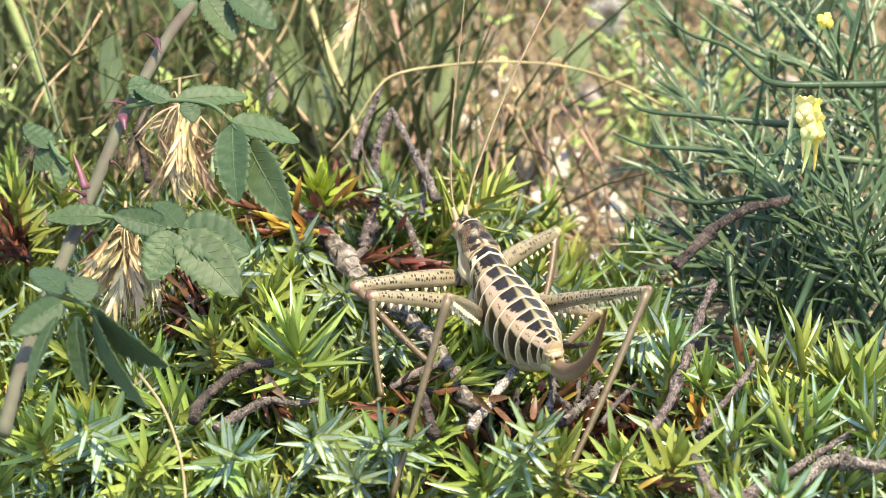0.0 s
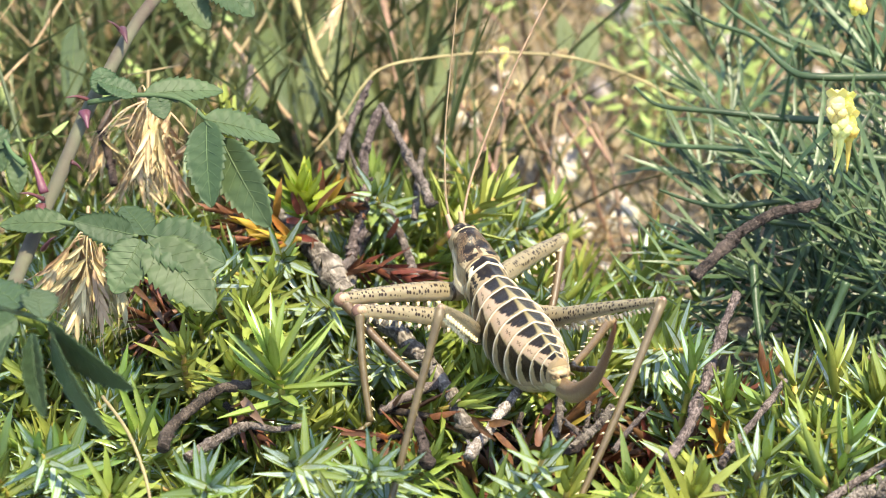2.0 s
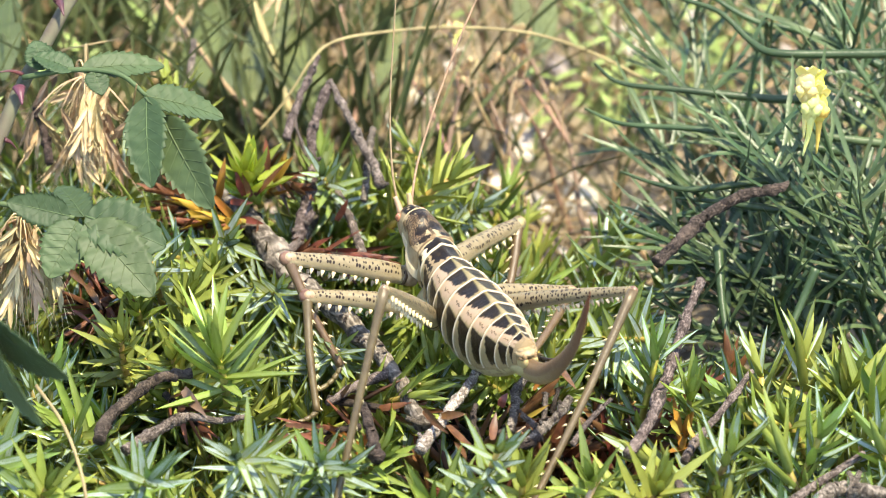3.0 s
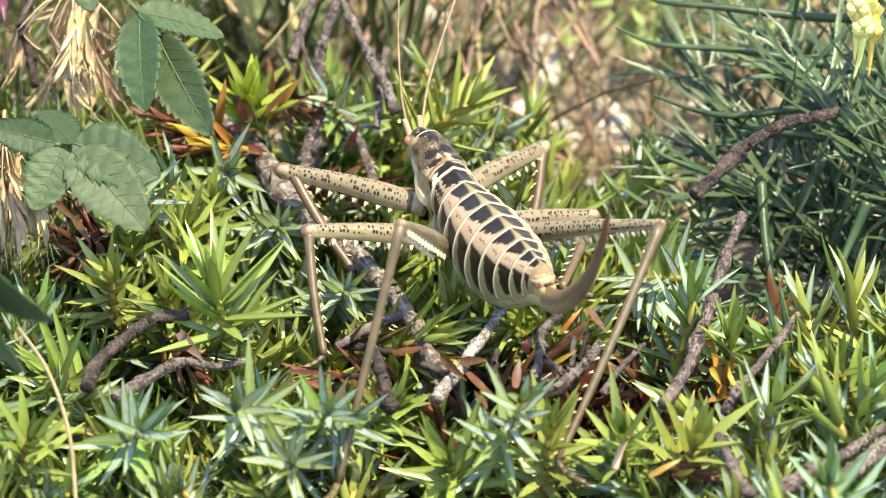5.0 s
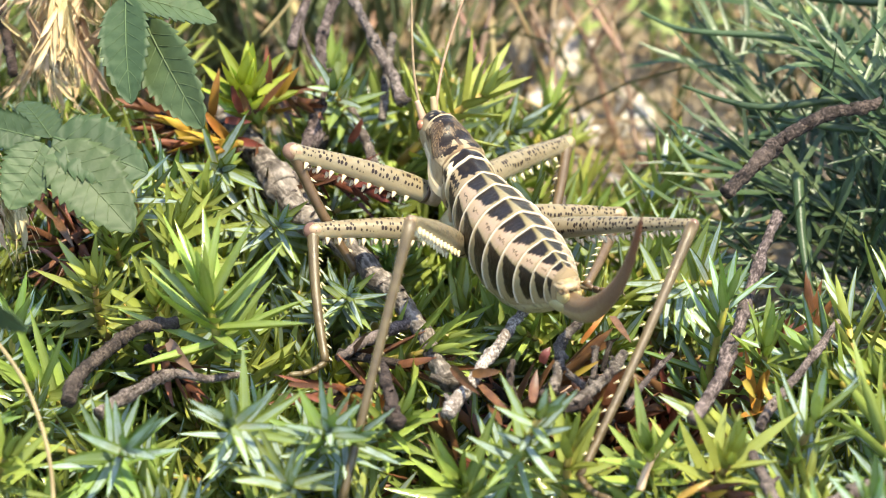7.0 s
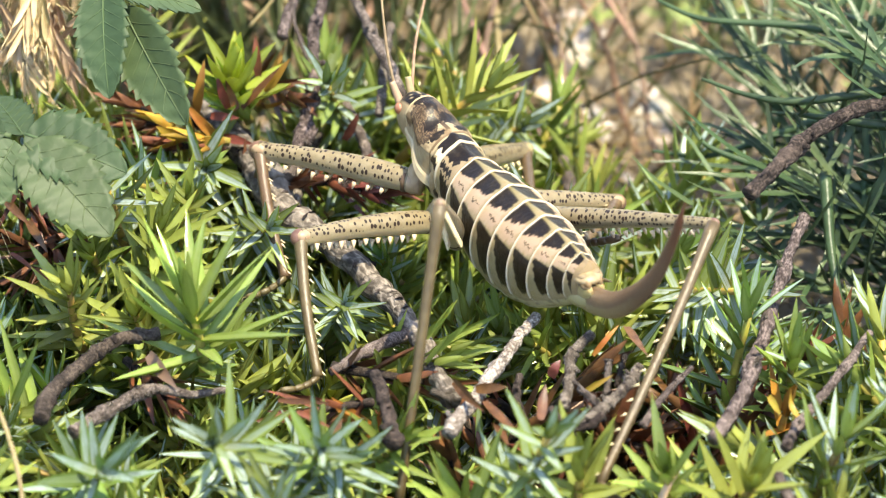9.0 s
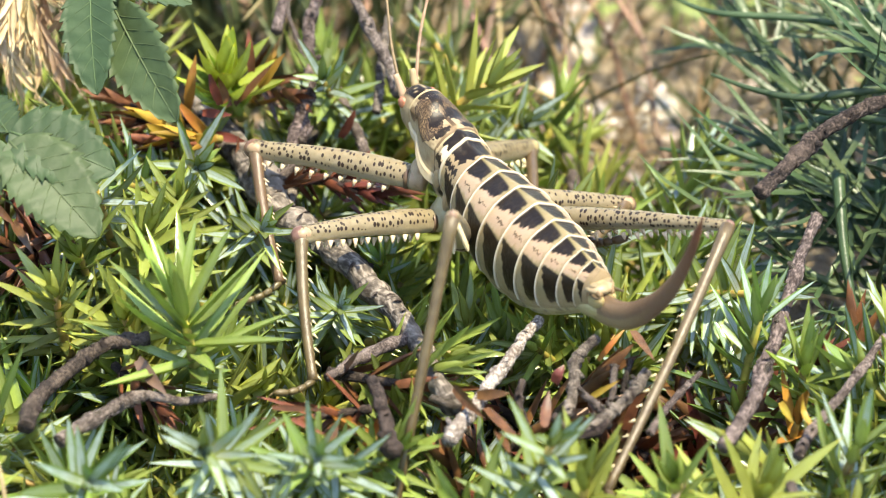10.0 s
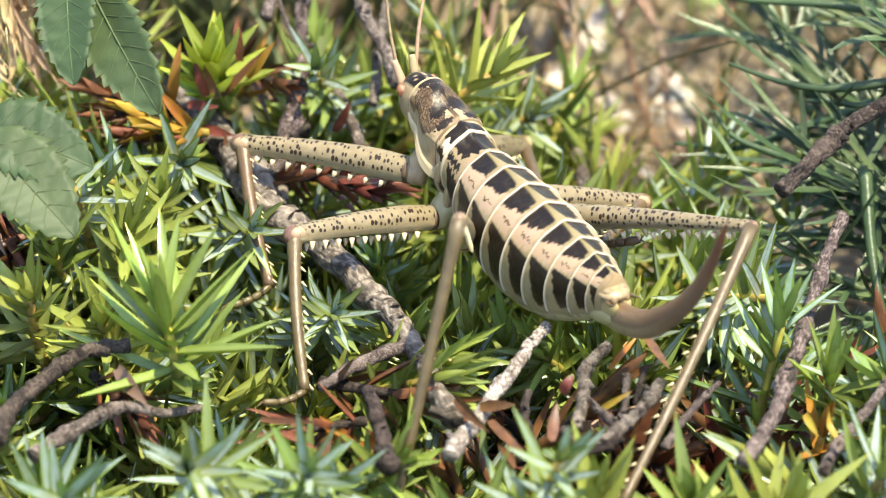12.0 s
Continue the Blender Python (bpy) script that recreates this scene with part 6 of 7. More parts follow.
def stalk(name, lines, mat, label, category="grass", tips=(), tip_size=0.0022, tip_mat=None, group=""):
    """A stalk with side branches and small dry heads."""
    ob = None
    for i, (pts, r0, r1) in enumerate(lines):
        s = Shape().tube(spline(pts, 8), r0 * 0.95, r1 * 0.95, 8, 0.12)
        if i == 0:
            ob = single(name, s, mat, label, category, group)
        else:
            part("branch", s.mesh("branch", [mat]), None, ob)
    rng = random.Random(len(lines) * 7 + len(tips))
    for p in tips:
        p = Vector(p)
        core = Shape().ball(p, tip_size * 0.28, tip_size * 0.28, tip_size * 0.45, 0, 8, 6, 0.3)
        head = part("seed_head", core.mesh("seed_head", [tip_mat or M_HUSK]), None, ob, "small dry papery seed head")
        for k in range(7):
            d = Vector((rng.gauss(0, 0.5), rng.gauss(0, 0.5), 1)).normalized()
            bract = Shape().blade([p, p + d * tip_size * 0.5, p + d * tip_size * 0.9, p + d * tip_size * 1.3], tip_size * 0.5, (0, -1, 0.2), 0, None, 0.3, 0.25)
            part("bract", bract.mesh("bract", [tip_mat or M_HUSK]), None, head)
    return ob


def build_stalks():
    stalk("arching_grass", [([(-0.0306, 0.0392, 0.0762), (-0.0245, 0.0431, 0.0824), (-0.0183, 0.0481, 0.0904), (-0.0130, 0.0521, 0.0930), (-0.0022, 0.0558, 0.0933), (0.0147, 0.0608, 0.0918), (0.0333, 0.0644, 0.0881), (0.0488, 0.0661, 0.0814), (0.0643, 0.0619, 0.0748), (0.0780, 0.0548, 0.0727)], 0.00030, 0.00048)], M_DRY, "long thin arching straw-green grass stem")
    stalk("dry_stalk", [([(0.0263, 0.0439, 0.0460), (0.0202, 0.0535, 0.0519), (0.0142, 0.0617, 0.0555), (0.0169, 0.0737, 0.0653), (0.0190, 0.0793, 0.0685)], 0.0008, 0.0005), ([(0.0142, 0.0617, 0.0555), (0.0114, 0.0674, 0.0608), (0.0088, 0.0720, 0.0645), (0.0043, 0.0774, 0.0693)], 0.0006, 0.0004), ([(0.0169, 0.0737, 0.0653), (0.0155, 0.0790, 0.0720), (0.0148, 0.0837, 0.0756)], 0.0005, 0.0004)],
          M_REDSTEM, "branched red-brown dry flower stalk", "dry plant", [(0.0190, 0.0794, 0.0688), (0.0043, 0.0774, 0.0693), (0.0148, 0.0839, 0.0760), (0.0177, 0.0766, 0.0680), (0.0079, 0.0745, 0.0665)], 0.0030)
    stalk("dry_stalk", [([(0.0309, 0.0423, 0.0433), (0.0294, 0.0507, 0.0473), (0.0288, 0.0622, 0.0563), (0.0248, 0.0722, 0.0629), (0.0235, 0.0761, 0.0673)], 0.0007, 0.0005), ([(0.0288, 0.0622, 0.0563), (0.0290, 0.0714, 0.0634), (0.0315, 0.0837, 0.0719)], 0.0005, 0.0004)],
          M_REDSTEM, "thin forked brown dry stalk", "dry plant", [(0.0235, 0.0759, 0.0669), (0.0315, 0.0833, 0.0712), (0.0295, 0.0541, 0.0510)], 0.0032)
    stalk("dry_stalk", [([(0.0482, 0.0508, 0.0380), (0.0459, 0.0558, 0.0424), (0.0433, 0.0720, 0.0531), (0.0354, 0.0883, 0.0642), (0.0325, 0.0937, 0.0690)], 0.0008, 0.0005), ([(0.0433, 0.0720, 0.0531), (0.0369, 0.0807, 0.0596), (0.0316, 0.0878, 0.0634)], 0.0006, 0.0004)],
          M_REDSTEM, "leaning brown dry stalk with papery tips", "dry plant", [(0.0325, 0.0936, 0.0688), (0.0316, 0.0878, 0.0634)], 0.0036)
    stalk("straw_stalk", [([(-0.0023, 0.0443, 0.0654), (0.0173, 0.0464, 0.0594), (0.0304, 0.0458, 0.0528), (0.0377, 0.0436, 0.0454)], 0.0004, 0.0005)], M_DRY, "thin straw stem lying aslant")
    stalk("straw_stalk", [([(0.0163, 0.0520, 0.0401), (0.0335, 0.0560, 0.0370), (0.0539, 0.0605, 0.0347)], 0.0005, 0.0004)], M_DRY, "thin straw stem lying level")
    stalk("straw_stalk", [([(0.0309, 0.0489, 0.0538), (0.0363, 0.0439, 0.0460), (0.0424, 0.0348, 0.0407)], 0.0007, 0.0006)], M_DRY, "pale bent straw stem")
    stalk("golden_stalk", [([(-0.0393, 0.1235, 0.0789), (-0.0355, 0.1141, 0.0734), (-0.0322, 0.1054, 0.0689), (-0.0266, 0.0886, 0.0609), (-0.0242, 0.0802, 0.0568)], 0.0011, 0.0010)], M_DRY, "golden-brown ripe grass stem")
    stalk("brown_stalk", [([(-0.0274, 0.1408, 0.0689), (-0.0260, 0.1218, 0.0574), (-0.0235, 0.1067, 0.0520), (-0.0220, 0.0930, 0.0491)], 0.0009, 0.0008)], M_REDSTEM, "brown upright dry stem")
    stalk("brown_stalk", [([(-0.0160, 0.1408, 0.0689), (-0.0123, 0.1235, 0.0601), (-0.0090, 0.1024, 0.0452), (-0.0079, 0.0888, 0.0423)], 0.0008, 0.0008)], M_REDSTEM, "red-brown upright dry stem")
    stalk("straw_stalk", [([(-0.0399, 0.1053, 0.0876), (-0.0446, 0.0995, 0.0783), (-0.0493, 0.0919, 0.0755), (-0.0554, 0.0809, 0.0674)], 0.0005, 0.0005)], M_DRY, "thin straw stem leaning across")
    stalk("straw_stalk", [([(-0.0554, 0.0909, 0.0833), (-0.0476, 0.0851, 0.0740), (-0.0382, 0.0784, 0.0634), (-0.0304, 0.0751, 0.0581)], 0.0007, 0.0006)], M_DRY, "dry straw stem leaning across")
    stalk("green_stalk", [([(-0.1196, 0.0873, 0.0964), (-0.1147, 0.0772, 0.0897), (-0.1106, 0.0679, 0.0844), (-0.1072, 0.0579, 0.0777)], 0.0014, 0.0014)], M_LIME, "pale green upright stem")
    stalk("green_stalk", [([(-0.1140, 0.0596, 0.1088), (-0.1084, 0.0464, 0.0971), (-0.1044, 0.0356, 0.0893), (-0.0994, 0.0182, 0.0803)], 0.0005, 0.0006)], M_GRASS, "thin green grass stem")
    stalk("straw_stalk", [([(-0.0930, 0.0683, 0.1038), (-0.1008, 0.0618, 0.0933), (-0.1090, 0.0522, 0.0874), (-0.1129, 0.0481, 0.0809)], 0.0004, 0.0004)], M_DRY, "thin straw stem crossing the grass")
    stalk("grass_thread", [([(-0.0784, -0.0806, 0.0825), (-0.0724, -0.0931, 0.0814), (-0.0684, -0.1060, 0.0796), (-0.0664, -0.1144, 0.0757), (-0.0651, -0.1280, 0.0728)], 0.00045, 0.0004)], M_DRY, "pale dry thread of grass over the mat")
    stalk("straw_bit", [([(0.0425, -0.1040, 0.0640), (0.0440, -0.1017, 0.0677), (0.0463, -0.0996, 0.0710)], 0.0009, 0.0006)], M_HUSK, "short dry straw blade stuck in the mat")
    stalk("pale_bud_stalk", [([(0.0176, 0.0557, 0.0459), (0.0164, 0.0699, 0.0592), (0.0156, 0.0816, 0.0685), (0.0154, 0.0868, 0.0731)], 0.0006, 0.0005)], M_DRY, "thin dry stem with one pale closed head", "dry plant", [(0.0154, 0.0866, 0.0728)], 0.0040, M_PETAL_PALE)
    # hare's-foot head: a soft ball of pale hairs on a stem
    c = Vector((0.0470, 0.1375, 0.0620))
    fluff = stalk("fluffy_seed_head", [([c + Vector((0.004, 0.01, -0.05)), c + Vector((0.001, 0.003, -0.02)), c], 0.0006, 0.0005)], M_DRY, "soft grey-white fluffy seed head on a thin stem", "dry plant")
    rng, s = random.Random(71), Shape()
    for k in range(420):
        d = Vector((rng.gauss(0, 1), rng.gauss(0, 1), rng.gauss(0, 1))).normalized()
        s.tube([c + d * 0.0012, c + d * rng.uniform(0.004, 0.0078)], 0.00012, 0.00006, 4)
    part("hairs", s.mesh("hairs", [M_FLUFF]), None, fluff, "pale silky hairs")
    # forked dry stalks on the open soil
    rng = random.Random(58)
    for i in range(11):
        x, y = 0.016 + 0.0056 * i + rng.uniform(-0.003, 0.003), rng.uniform(0.06, 0.15)
        base = Vector((x, y, soil_top(x, y)))
        lean = Vector((rng.gauss(-0.1, 0.28), rng.gauss(0.0, 0.15), 1)).normalized()
        h = rng.uniform(0.038, 0.07)
        fork, top = base + lean * (h * 0.55), base + lean * h + Vector((rng.gauss(0, 0.006), 0, 0))
        arm = fork + Vector((rng.choice((-1, 1)) * rng.uniform(0.006, 0.014), rng.gauss(0, 0.004), h * 0.35))
        stalk("dry_stalk", [([base, base.lerp(fork, 0.5) + Vector((rng.gauss(0, 0.001), 0, 0)), fork, top], 0.0007, 0.0004), ([fork, fork.lerp(arm, 0.5) + Vector((0, 0, 0.002)), arm], 0.0005, 0.0003)],
              M_REDSTEM if i % 3 else M_DRY, "forked dry brown stalk standing on the stony soil", "dry plant", [top, arm] if i % 2 else [top], 0.0026, None, "dry stalks on the soil")
    # broad leaves deep in the grass
    for i, (a, b, w, mat) in enumerate((((-0.0353, 0.0845, 0.0543), (-0.0230, 0.1400, 0.0675), 0.011, M_GRASS), ((-0.0451, 0.1151, 0.0655), (-0.0377, 0.0909, 0.0550), 0.0075, M_BROAD), ((0.0339, 0.0919, 0.0661), (0.0319, 0.1183, 0.0707), 0.006, M_GRASS), ((0.0362, 0.0919, 0.0661), (0.0406, 0.1175, 0.0693), 0.006, M_GRASS),
                                        ((-0.0913, 0.0909, 0.0834), (-0.0920, 0.0630, 0.0764), 0.007, M_BROAD), ((-0.0492, 0.0776, 0.0621), (-0.0419, 0.1168, 0.0682), 0.009, M_BROAD), ((-0.0164, 0.0845, 0.0542), (-0.0311, 0.1340, 0.0581), 0.010, M_GRASS), ((-0.0023, 0.0939, 0.0504), (0.0026, 0.1340, 0.0580), 0.006, M_GRASS))):
        ob = leaf_between("broad_leaf", a, b, w, (0.2, -0.8, 0.5), None, 300 + i, mat, M_BROAD, teeth=0, droop=0.05, veins=4)
        tagged(ob, "broad green leaf standing in the grass", "leaf", "broad leaves in the grass")


build_stalks()


def build_husks():
    """Drooping ripe brome heads: thin branches with flattened pointed spikelets."""
    rng = random.Random(5)
    for root, n, spread, drop, label in ((Vector((-0.0703, 0.0161, 0.1052)), 34, 0.0085, 0.028, "bunch of drooping ripe straw-coloured grass spikelets"), (Vector((-0.0833, -0.0311, 0.0956)), 30, 0.0060, 0.018, "lower bunch of pale dry grass spikelets"), (Vector((-0.0229, 0.0801, 0.1038)), 4, 0.003, 0.009, "small dry grass spikelets high up")):
        top = Shape().tube(spline([root + Vector((0.001, 0.02, -0.04)), root + Vector((0, 0.008, 0.002)), root], 6), 0.0005, 0.0004, 7)
        head = single("ripe_grass", top, M_DRY, label, "grass", "ripe grass heads")
        for k in range(n):
            s = Shape()
            a = Vector((rng.gauss(0, 0.5) * spread, rng.gauss(0, 0.5) * spread, -rng.uniform(0.0, 0.55) * drop))
            q = root + a
            d = Vector((rng.gauss(-0.12, 0.42), rng.gauss(-0.1, 0.3), -1)).normalized()
            s.tube(spline([root, root.lerp(q, 0.5) + Vector((0, 0, 0.002)), q], 4), 0.0002, 0.00015, 5)
            ln = rng.uniform(0.008, 0.014)
            for j in range(7):
                o = q + d * (ln * 0.125 * j)
                e = (d + Vector((rng.gauss(0, 0.10) + (0.20 if j % 2 else -0.20), rng.gauss(0, 0.15), 0))).normalized()
                s.blade([o, o + e * ln * 0.2, o + e * ln * 0.42, o + e * ln * 0.55], 0.00115, (0.1, -1, 0.2), 0, None, 0.9, 0.6)
                s.tube([o + e * ln * 0.6, o + e * ln * 1.05], 0.0001, 0.00005, 4)
            part("spikelet", s.mesh("spikelet", [M_HUSK]), None, head)


build_husks()

# ---- movement of the insect ----
# body: seconds, place of the saddle's rear edge, pitch, yaw; legs: seconds, knee, foot, in metres
BODY = [
    (0.0, 0.0117, -0.0382, 0.0900, 1.4, 22.7),
    (1.0, 0.0114, -0.0385, 0.0900, 0.6, 22.7),
    (2.0, 0.0113, -0.0385, 0.0900, 0.3, 22.6),
    (2.5, 0.0114, -0.0378, 0.0900, -1.4, 23.0),
    (3.0, 0.0116, -0.0374, 0.0900, -1.1, 25.7),
    (3.5, 0.0099, -0.0381, 0.0900, -3.2, 24.9),
    (5.5, 0.0104, -0.0342, 0.0900, -3.4, 25.0),
    (6.5, 0.0110, -0.0341, 0.0900, -2.1, 24.8),
    (7.0, 0.0111, -0.0323, 0.0900, -1.1, 25.1),
    (9.0, 0.0086, -0.0276, 0.0900, 1.0, 31.9),
    (9.5, 0.0093, -0.0274, 0.0900, 1.1, 31.6),
    (10.0, 0.0096, -0.0275, 0.0900, 3.1, 32.2),
    (10.5, 0.0094, -0.0271, 0.0900, 2.9, 32.5),
    (11.0, 0.0100, -0.0276, 0.0900, 4.1, 32.6),
    (11.5, 0.0093, -0.0267, 0.0900, 3.7, 32.5),
    (12.0, 0.0098, -0.0270, 0.0900, 4.3, 32.7),
]
FRONT_LEFT = [
    (0.0, -0.0181, -0.0415, 0.0844, -0.0015, -0.0559, 0.0665),
    (1.0, -0.0182, -0.0417, 0.0845, -0.0015, -0.0559, 0.0665),
    (2.0, -0.0182, -0.0417, 0.0847, -0.0015, -0.0559, 0.0665),
    (2.5, -0.0193, -0.0397, 0.0870, -0.0114, -0.0522, 0.0668),
    (3.0, -0.0194, -0.0386, 0.0887, -0.0093, -0.0544, 0.0666),
    (3.5, -0.0220, -0.0392, 0.0890, -0.0071, -0.0567, 0.0665),
    (5.5, -0.0228, -0.0158, 0.0807, -0.0097, -0.0373, 0.0669),
    (6.5, -0.0221, -0.0149, 0.0807, -0.0099, -0.0369, 0.0675),
    (7.0, -0.0219, -0.0313, 0.0925, -0.0101, -0.0368, 0.0678),
    (9.0, -0.0269, -0.0122, 0.0807, -0.0225, -0.0366, 0.0677),
    (9.5, -0.0268, -0.0128, 0.0811, -0.0225, -0.0366, 0.0677),
    (10.0, -0.0268, -0.0128, 0.0810, -0.0225, -0.0366, 0.0677),
    (10.5, -0.0269, -0.0126, 0.0809, -0.0225, -0.0366, 0.0677),
    (11.0, -0.0270, -0.0134, 0.0814, -0.0225, -0.0366, 0.0677),
    (11.5, -0.0270, -0.0124, 0.0807, -0.0225, -0.0366, 0.0677),
    (12.0, -0.0269, -0.0128, 0.0809, -0.0225, -0.0366, 0.0677),
]
MID_LEFT = [
    (0.0, -0.0183, -0.0470, 0.0844, -0.0165, -0.0637, 0.0660),
    (1.0, -0.0184, -0.0477, 0.0848, -0.0165, -0.0637, 0.0660),
    (2.0, -0.0186, -0.0475, 0.0847, -0.0165, -0.0637, 0.0660),
    (2.5, -0.0186, -0.0465, 0.0842, -0.0165, -0.0637, 0.0660),
    (3.0, -0.0183, -0.0464, 0.0842, -0.0165, -0.0637, 0.0660),
    (3.5, -0.0195, -0.0483, 0.0847, -0.0165, -0.0637, 0.0660),
    (5.5, -0.0193, -0.0448, 0.0831, -0.0165, -0.0637, 0.0660),
    (6.5, -0.0191, -0.0441, 0.0828, -0.0165, -0.0637, 0.0660),
    (7.0, -0.0190, -0.0433, 0.0825, -0.0165, -0.0637, 0.0660),
    (9.0, -0.0197, -0.0430, 0.0817, -0.0165, -0.0637, 0.0660),
    (9.5, -0.0191, -0.0427, 0.0822, -0.0165, -0.0637, 0.0660),
    (10.0, -0.0187, -0.0428, 0.0823, -0.0165, -0.0637, 0.0660),
    (10.5, -0.0188, -0.0428, 0.0823, -0.0165, -0.0637, 0.0660),
    (11.0, -0.0184, -0.0428, 0.0823, -0.0165, -0.0637, 0.0660),
    (11.5, -0.0188, -0.0426, 0.0821, -0.0165, -0.0637, 0.0660),
    (12.0, -0.0184, -0.0427, 0.0823, -0.0165, -0.0637, 0.0660),
]
HIND_LEFT = [
    (0.0, 0.0010, -0.0818, 0.1064, -0.0125, -0.1039, 0.0636),
    (1.0, 0.0006, -0.0821, 0.1068, -0.0125, -0.1039, 0.0636),
    (2.0, 0.0002, -0.0817, 0.1072, -0.0125, -0.1039, 0.0636),
    (2.5, -0.0003, -0.0812, 0.1073, -0.0125, -0.1039, 0.0636),
    (3.0, -0.0013, -0.0800, 0.1074, -0.0125, -0.1039, 0.0636),
    (3.5, -0.0011, -0.0811, 0.1083, -0.0125, -0.1039, 0.0636),
    (5.5, -0.0005, -0.0786, 0.1067, -0.0125, -0.1039, 0.0636),
    (6.5, -0.0002, -0.0784, 0.1063, -0.0125, -0.1039, 0.0636),
    (7.0, -0.0002, -0.0765, 0.1060, -0.0125, -0.1039, 0.0636),
    (9.0, 0.0049, -0.0723, 0.1075, -0.0008, -0.0870, 0.0660),
    (9.5, 0.0064, -0.0724, 0.1058, -0.0008, -0.0870, 0.0660),
    (10.0, 0.0072, -0.0726, 0.1052, -0.0008, -0.0870, 0.0660),
    (10.5, 0.0073, -0.0727, 0.1050, -0.0008, -0.0870, 0.0660),
    (11.0, 0.0078, -0.0731, 0.1045, -0.0008, -0.0870, 0.0660),
    (11.5, 0.0074, -0.0724, 0.1045, -0.0008, -0.0870, 0.0660),
    (12.0, 0.0081, -0.0726, 0.1045, -0.0008, -0.0870, 0.0660),
]
FRONT_RIGHT = [
    (0.0, 0.0306, -0.0030, 0.0771, 0.0263, -0.0235, 0.0685),
    (1.0, 0.0303, -0.0032, 0.0774, 0.0263, -0.0235, 0.0685),
    (2.0, 0.0306, -0.0035, 0.0776, 0.0263, -0.0235, 0.0685),
    (2.5, 0.0307, -0.0032, 0.0772, 0.0263, -0.0235, 0.0685),
    (3.0, 0.0307, -0.0029, 0.0771, 0.0263, -0.0235, 0.0685),
    (3.5, 0.0302, -0.0043, 0.0785, 0.0263, -0.0235, 0.0685),
    (5.5, 0.0304, -0.0011, 0.0768, 0.0263, -0.0235, 0.0685),
    (6.5, 0.0308, -0.0008, 0.0761, 0.0263, -0.0235, 0.0685),
    (7.0, 0.0310, 0.0003, 0.0755, 0.0263, -0.0235, 0.0685),
    (9.0, 0.0224, 0.0091, 0.0680, 0.0212, -0.0100, 0.0694),
    (9.5, 0.0231, 0.0093, 0.0679, 0.0212, -0.0100, 0.0694),
    (10.0, 0.0228, 0.0093, 0.0679, 0.0212, -0.0100, 0.0694),
    (10.5, 0.0224, 0.0096, 0.0678, 0.0212, -0.0100, 0.0694),
    (11.0, 0.0215, 0.0092, 0.0678, 0.0212, -0.0100, 0.0694),
    (11.5, 0.0207, 0.0097, 0.0672, 0.0212, -0.0100, 0.0694),
    (12.0, 0.0198, 0.0094, 0.0671, 0.0212, -0.0100, 0.0694),
]
MID_RIGHT = [
    (0.0, 0.0376, -0.0282, 0.0675, 0.0331, -0.0466, 0.0709),
    (1.0, 0.0373, -0.0287, 0.0676, 0.0331, -0.0466, 0.0709),
    (2.0, 0.0386, -0.0279, 0.0692, 0.0331, -0.0466, 0.0709),
    (2.5, 0.0398, -0.0258, 0.0719, 0.0331, -0.0466, 0.0709),
    (3.0, 0.0405, -0.0252, 0.0718, 0.0331, -0.0466, 0.0709),
    (3.5, 0.0411, -0.0260, 0.0725, 0.0331, -0.0466, 0.0709),
    (5.5, 0.0367, -0.0219, 0.0727, 0.0331, -0.0466, 0.0709),
    (6.5, 0.0374, -0.0219, 0.0722, 0.0331, -0.0466, 0.0709),
    (7.0, 0.0375, -0.0203, 0.0715, 0.0331, -0.0466, 0.0709),
    (9.0, 0.0353, -0.0148, 0.0713, 0.0301, -0.0417, 0.0788),
    (9.5, 0.0357, -0.0147, 0.0710, 0.0301, -0.0417, 0.0788),
    (10.0, 0.0360, -0.0146, 0.0707, 0.0301, -0.0417, 0.0788),
    (10.5, 0.0359, -0.0145, 0.0708, 0.0301, -0.0417, 0.0788),
    (11.0, 0.0363, -0.0147, 0.0705, 0.0301, -0.0417, 0.0788),
    (11.5, 0.0358, -0.0145, 0.0707, 0.0301, -0.0417, 0.0788),
    (12.0, 0.0362, -0.0146, 0.0707, 0.0301, -0.0417, 0.0788),
]
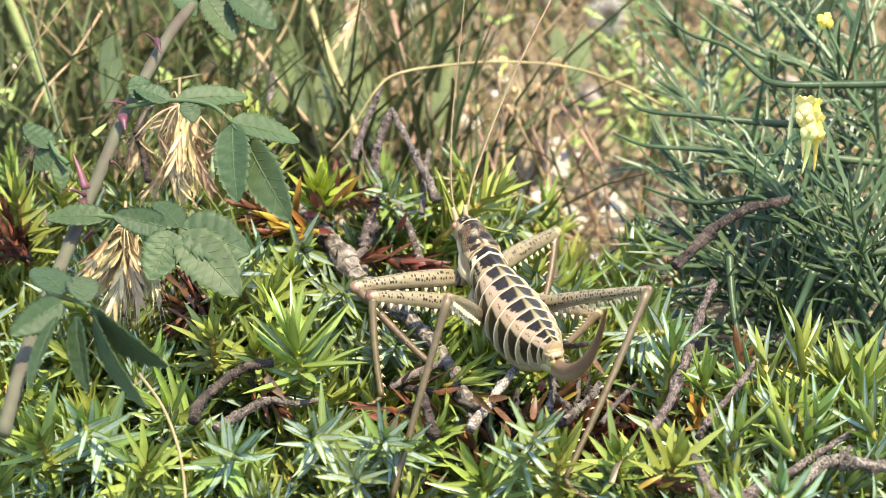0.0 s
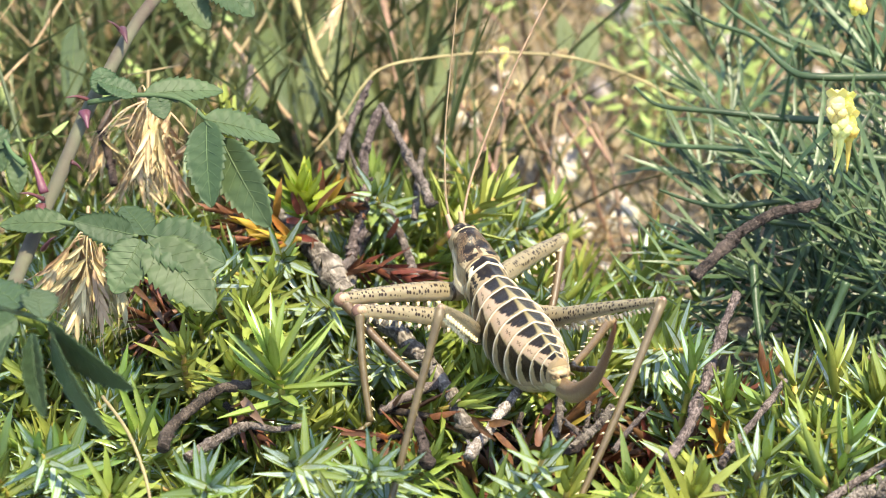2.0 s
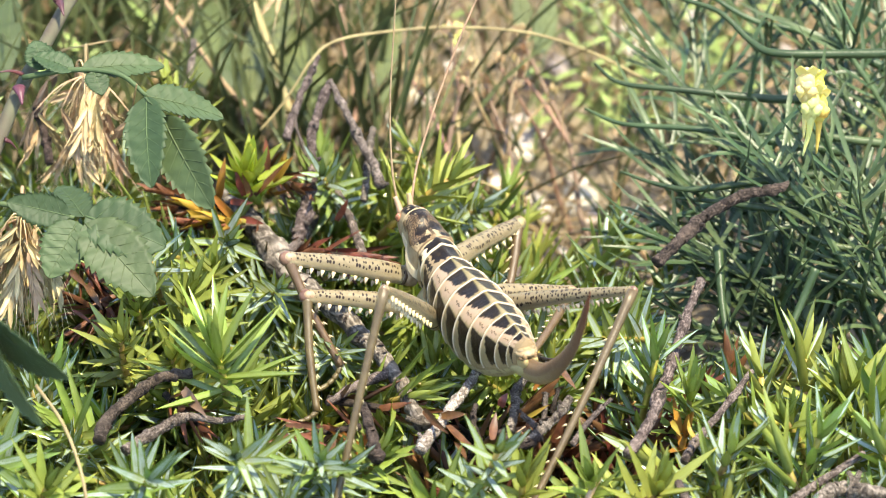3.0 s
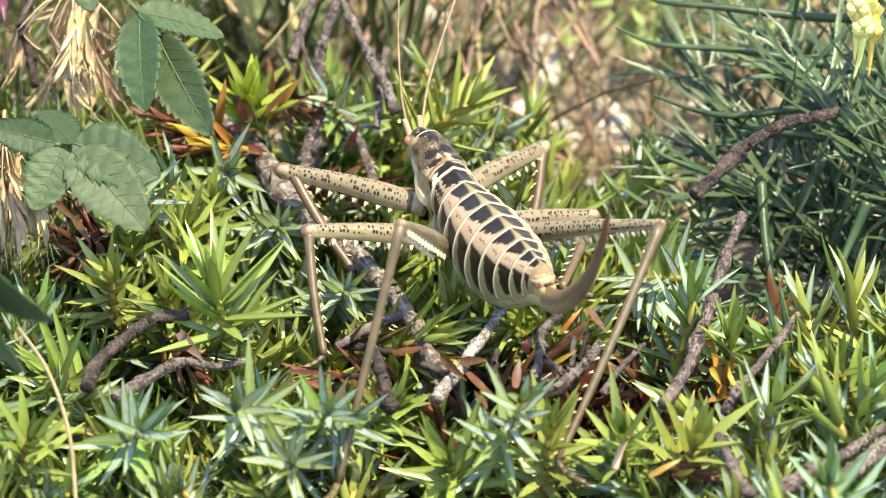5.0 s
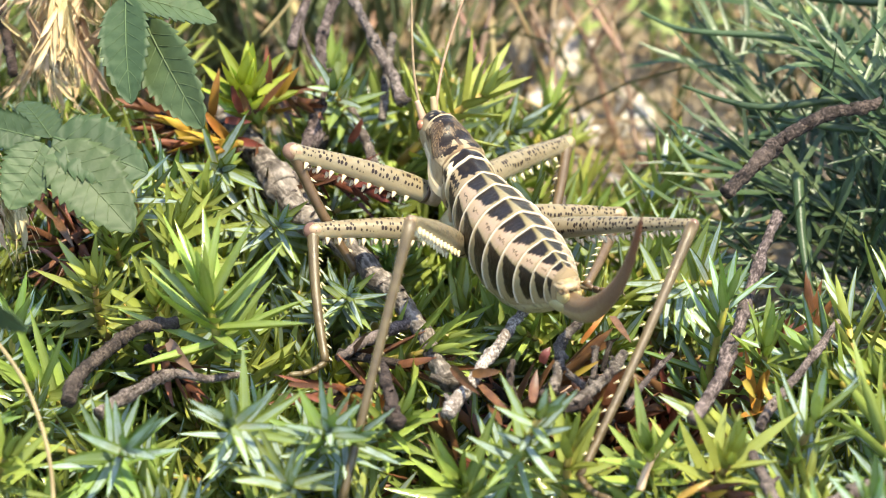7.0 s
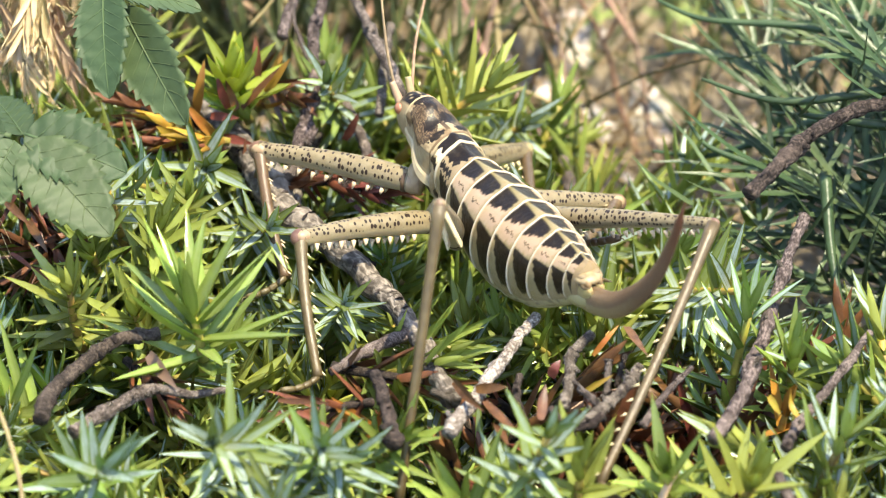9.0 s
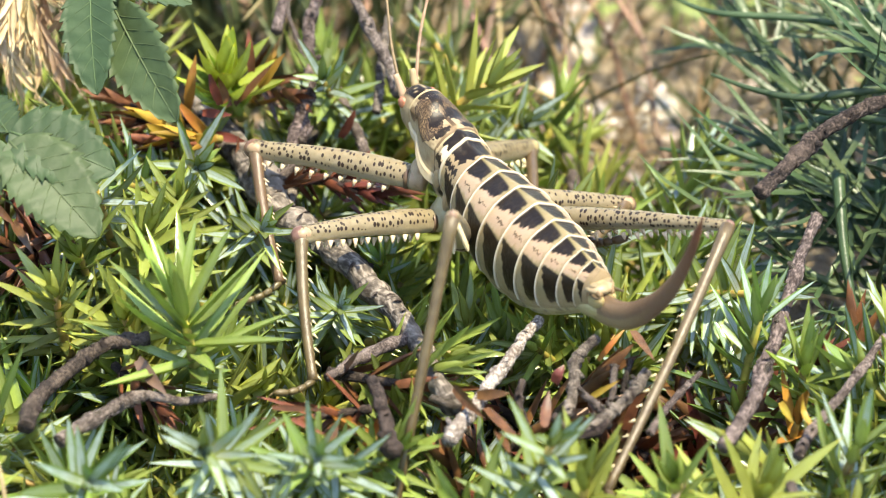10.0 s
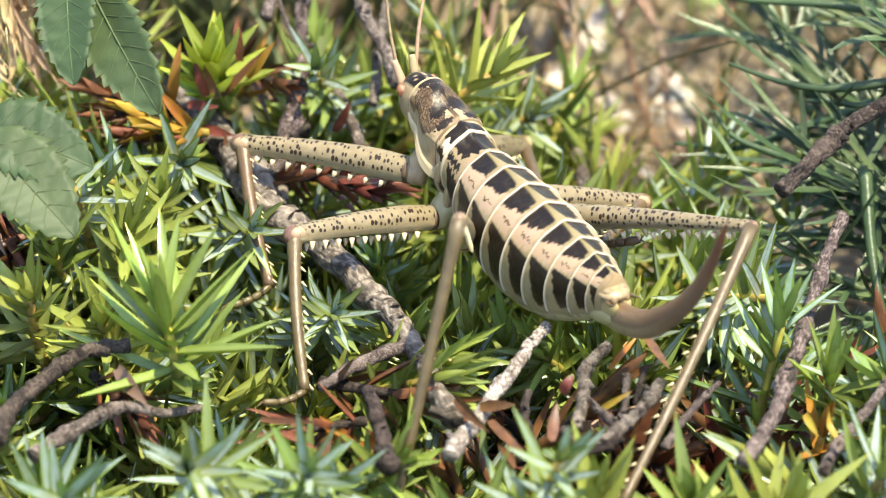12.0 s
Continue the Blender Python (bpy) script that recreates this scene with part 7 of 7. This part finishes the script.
HIND_RIGHT = [
    (0.0, 0.0524, -0.0665, 0.0987, 0.0310, -0.1010, 0.0637),
    (1.0, 0.0519, -0.0670, 0.0992, 0.0310, -0.1010, 0.0637),
    (2.0, 0.0517, -0.0670, 0.0996, 0.0310, -0.1010, 0.0637),
    (2.5, 0.0521, -0.0669, 0.0993, 0.0310, -0.1010, 0.0637),
    (3.0, 0.0541, -0.0654, 0.0978, 0.0310, -0.1010, 0.0637),
    (3.5, 0.0518, -0.0664, 0.0992, 0.0310, -0.1010, 0.0637),
    (5.5, 0.0528, -0.0639, 0.0973, 0.0310, -0.1010, 0.0637),
    (6.5, 0.0531, -0.0639, 0.0970, 0.0310, -0.1010, 0.0637),
    (7.0, 0.0533, -0.0623, 0.0963, 0.0310, -0.1010, 0.0637),
    (9.0, 0.0547, -0.0557, 0.0929, 0.0310, -0.1010, 0.0637),
    (9.5, 0.0550, -0.0560, 0.0929, 0.0310, -0.1010, 0.0637),
    (10.0, 0.0557, -0.0552, 0.0922, 0.0310, -0.1010, 0.0637),
    (10.5, 0.0559, -0.0548, 0.0921, 0.0310, -0.1010, 0.0637),
    (11.0, 0.0565, -0.0551, 0.0918, 0.0310, -0.1010, 0.0637),
    (11.5, 0.0559, -0.0544, 0.0918, 0.0310, -0.1010, 0.0637),
    (12.0, 0.0566, -0.0544, 0.0914, 0.0310, -0.1010, 0.0637),
]


def frame_of(origin, along, up):
    """A pose with +Y along a limb and +Z towards up."""
    y = along.normalized()
    x = y.cross(up).normalized()
    z = x.cross(y)
    m = Matrix((x, y, z)).transposed().to_4x4()
    m.translation = origin
    return m


def motions():
    poses = {t: pose(x, y, z, pitch, 0, yaw) for t, x, y, z, pitch, yaw in BODY}
    walk(bug, [(t, m) for t, m in poses.items()])
    for name, rows in (("front_left", FRONT_LEFT), ("mid_left", MID_LEFT), ("hind_left", HIND_LEFT), ("front_right", FRONT_RIGHT), ("mid_right", MID_RIGHT), ("hind_right", HIND_RIGHT)):
        femur, tibia, hip, length = limbs[name]
        crown = Vector((0, 0.25 if name[:4] == "hind" else 0.55, 0.85))
        upper, lower = [], []
        for t, kx, ky, kz, fx, fy, fz in rows:
            back = poses[t].inverted()
            knee, foot = back @ Vector((kx, ky, kz)), back @ Vector((fx, fy, fz))
            d = (knee - hip).normalized()
            joint = hip + d * length
            upper.append((t, frame_of(hip, d, crown)))
            lower.append((t, frame_of(joint, foot - joint, Vector((d.x, d.y, 0.15)))))
        walk(femur, upper)
        walk(tibia, lower)


# shallow focus that stays on the insect
cam.data.dof.use_dof, cam.data.dof.focus_object, cam.data.dof.aperture_fstop = True, bug, 19.0

motions()
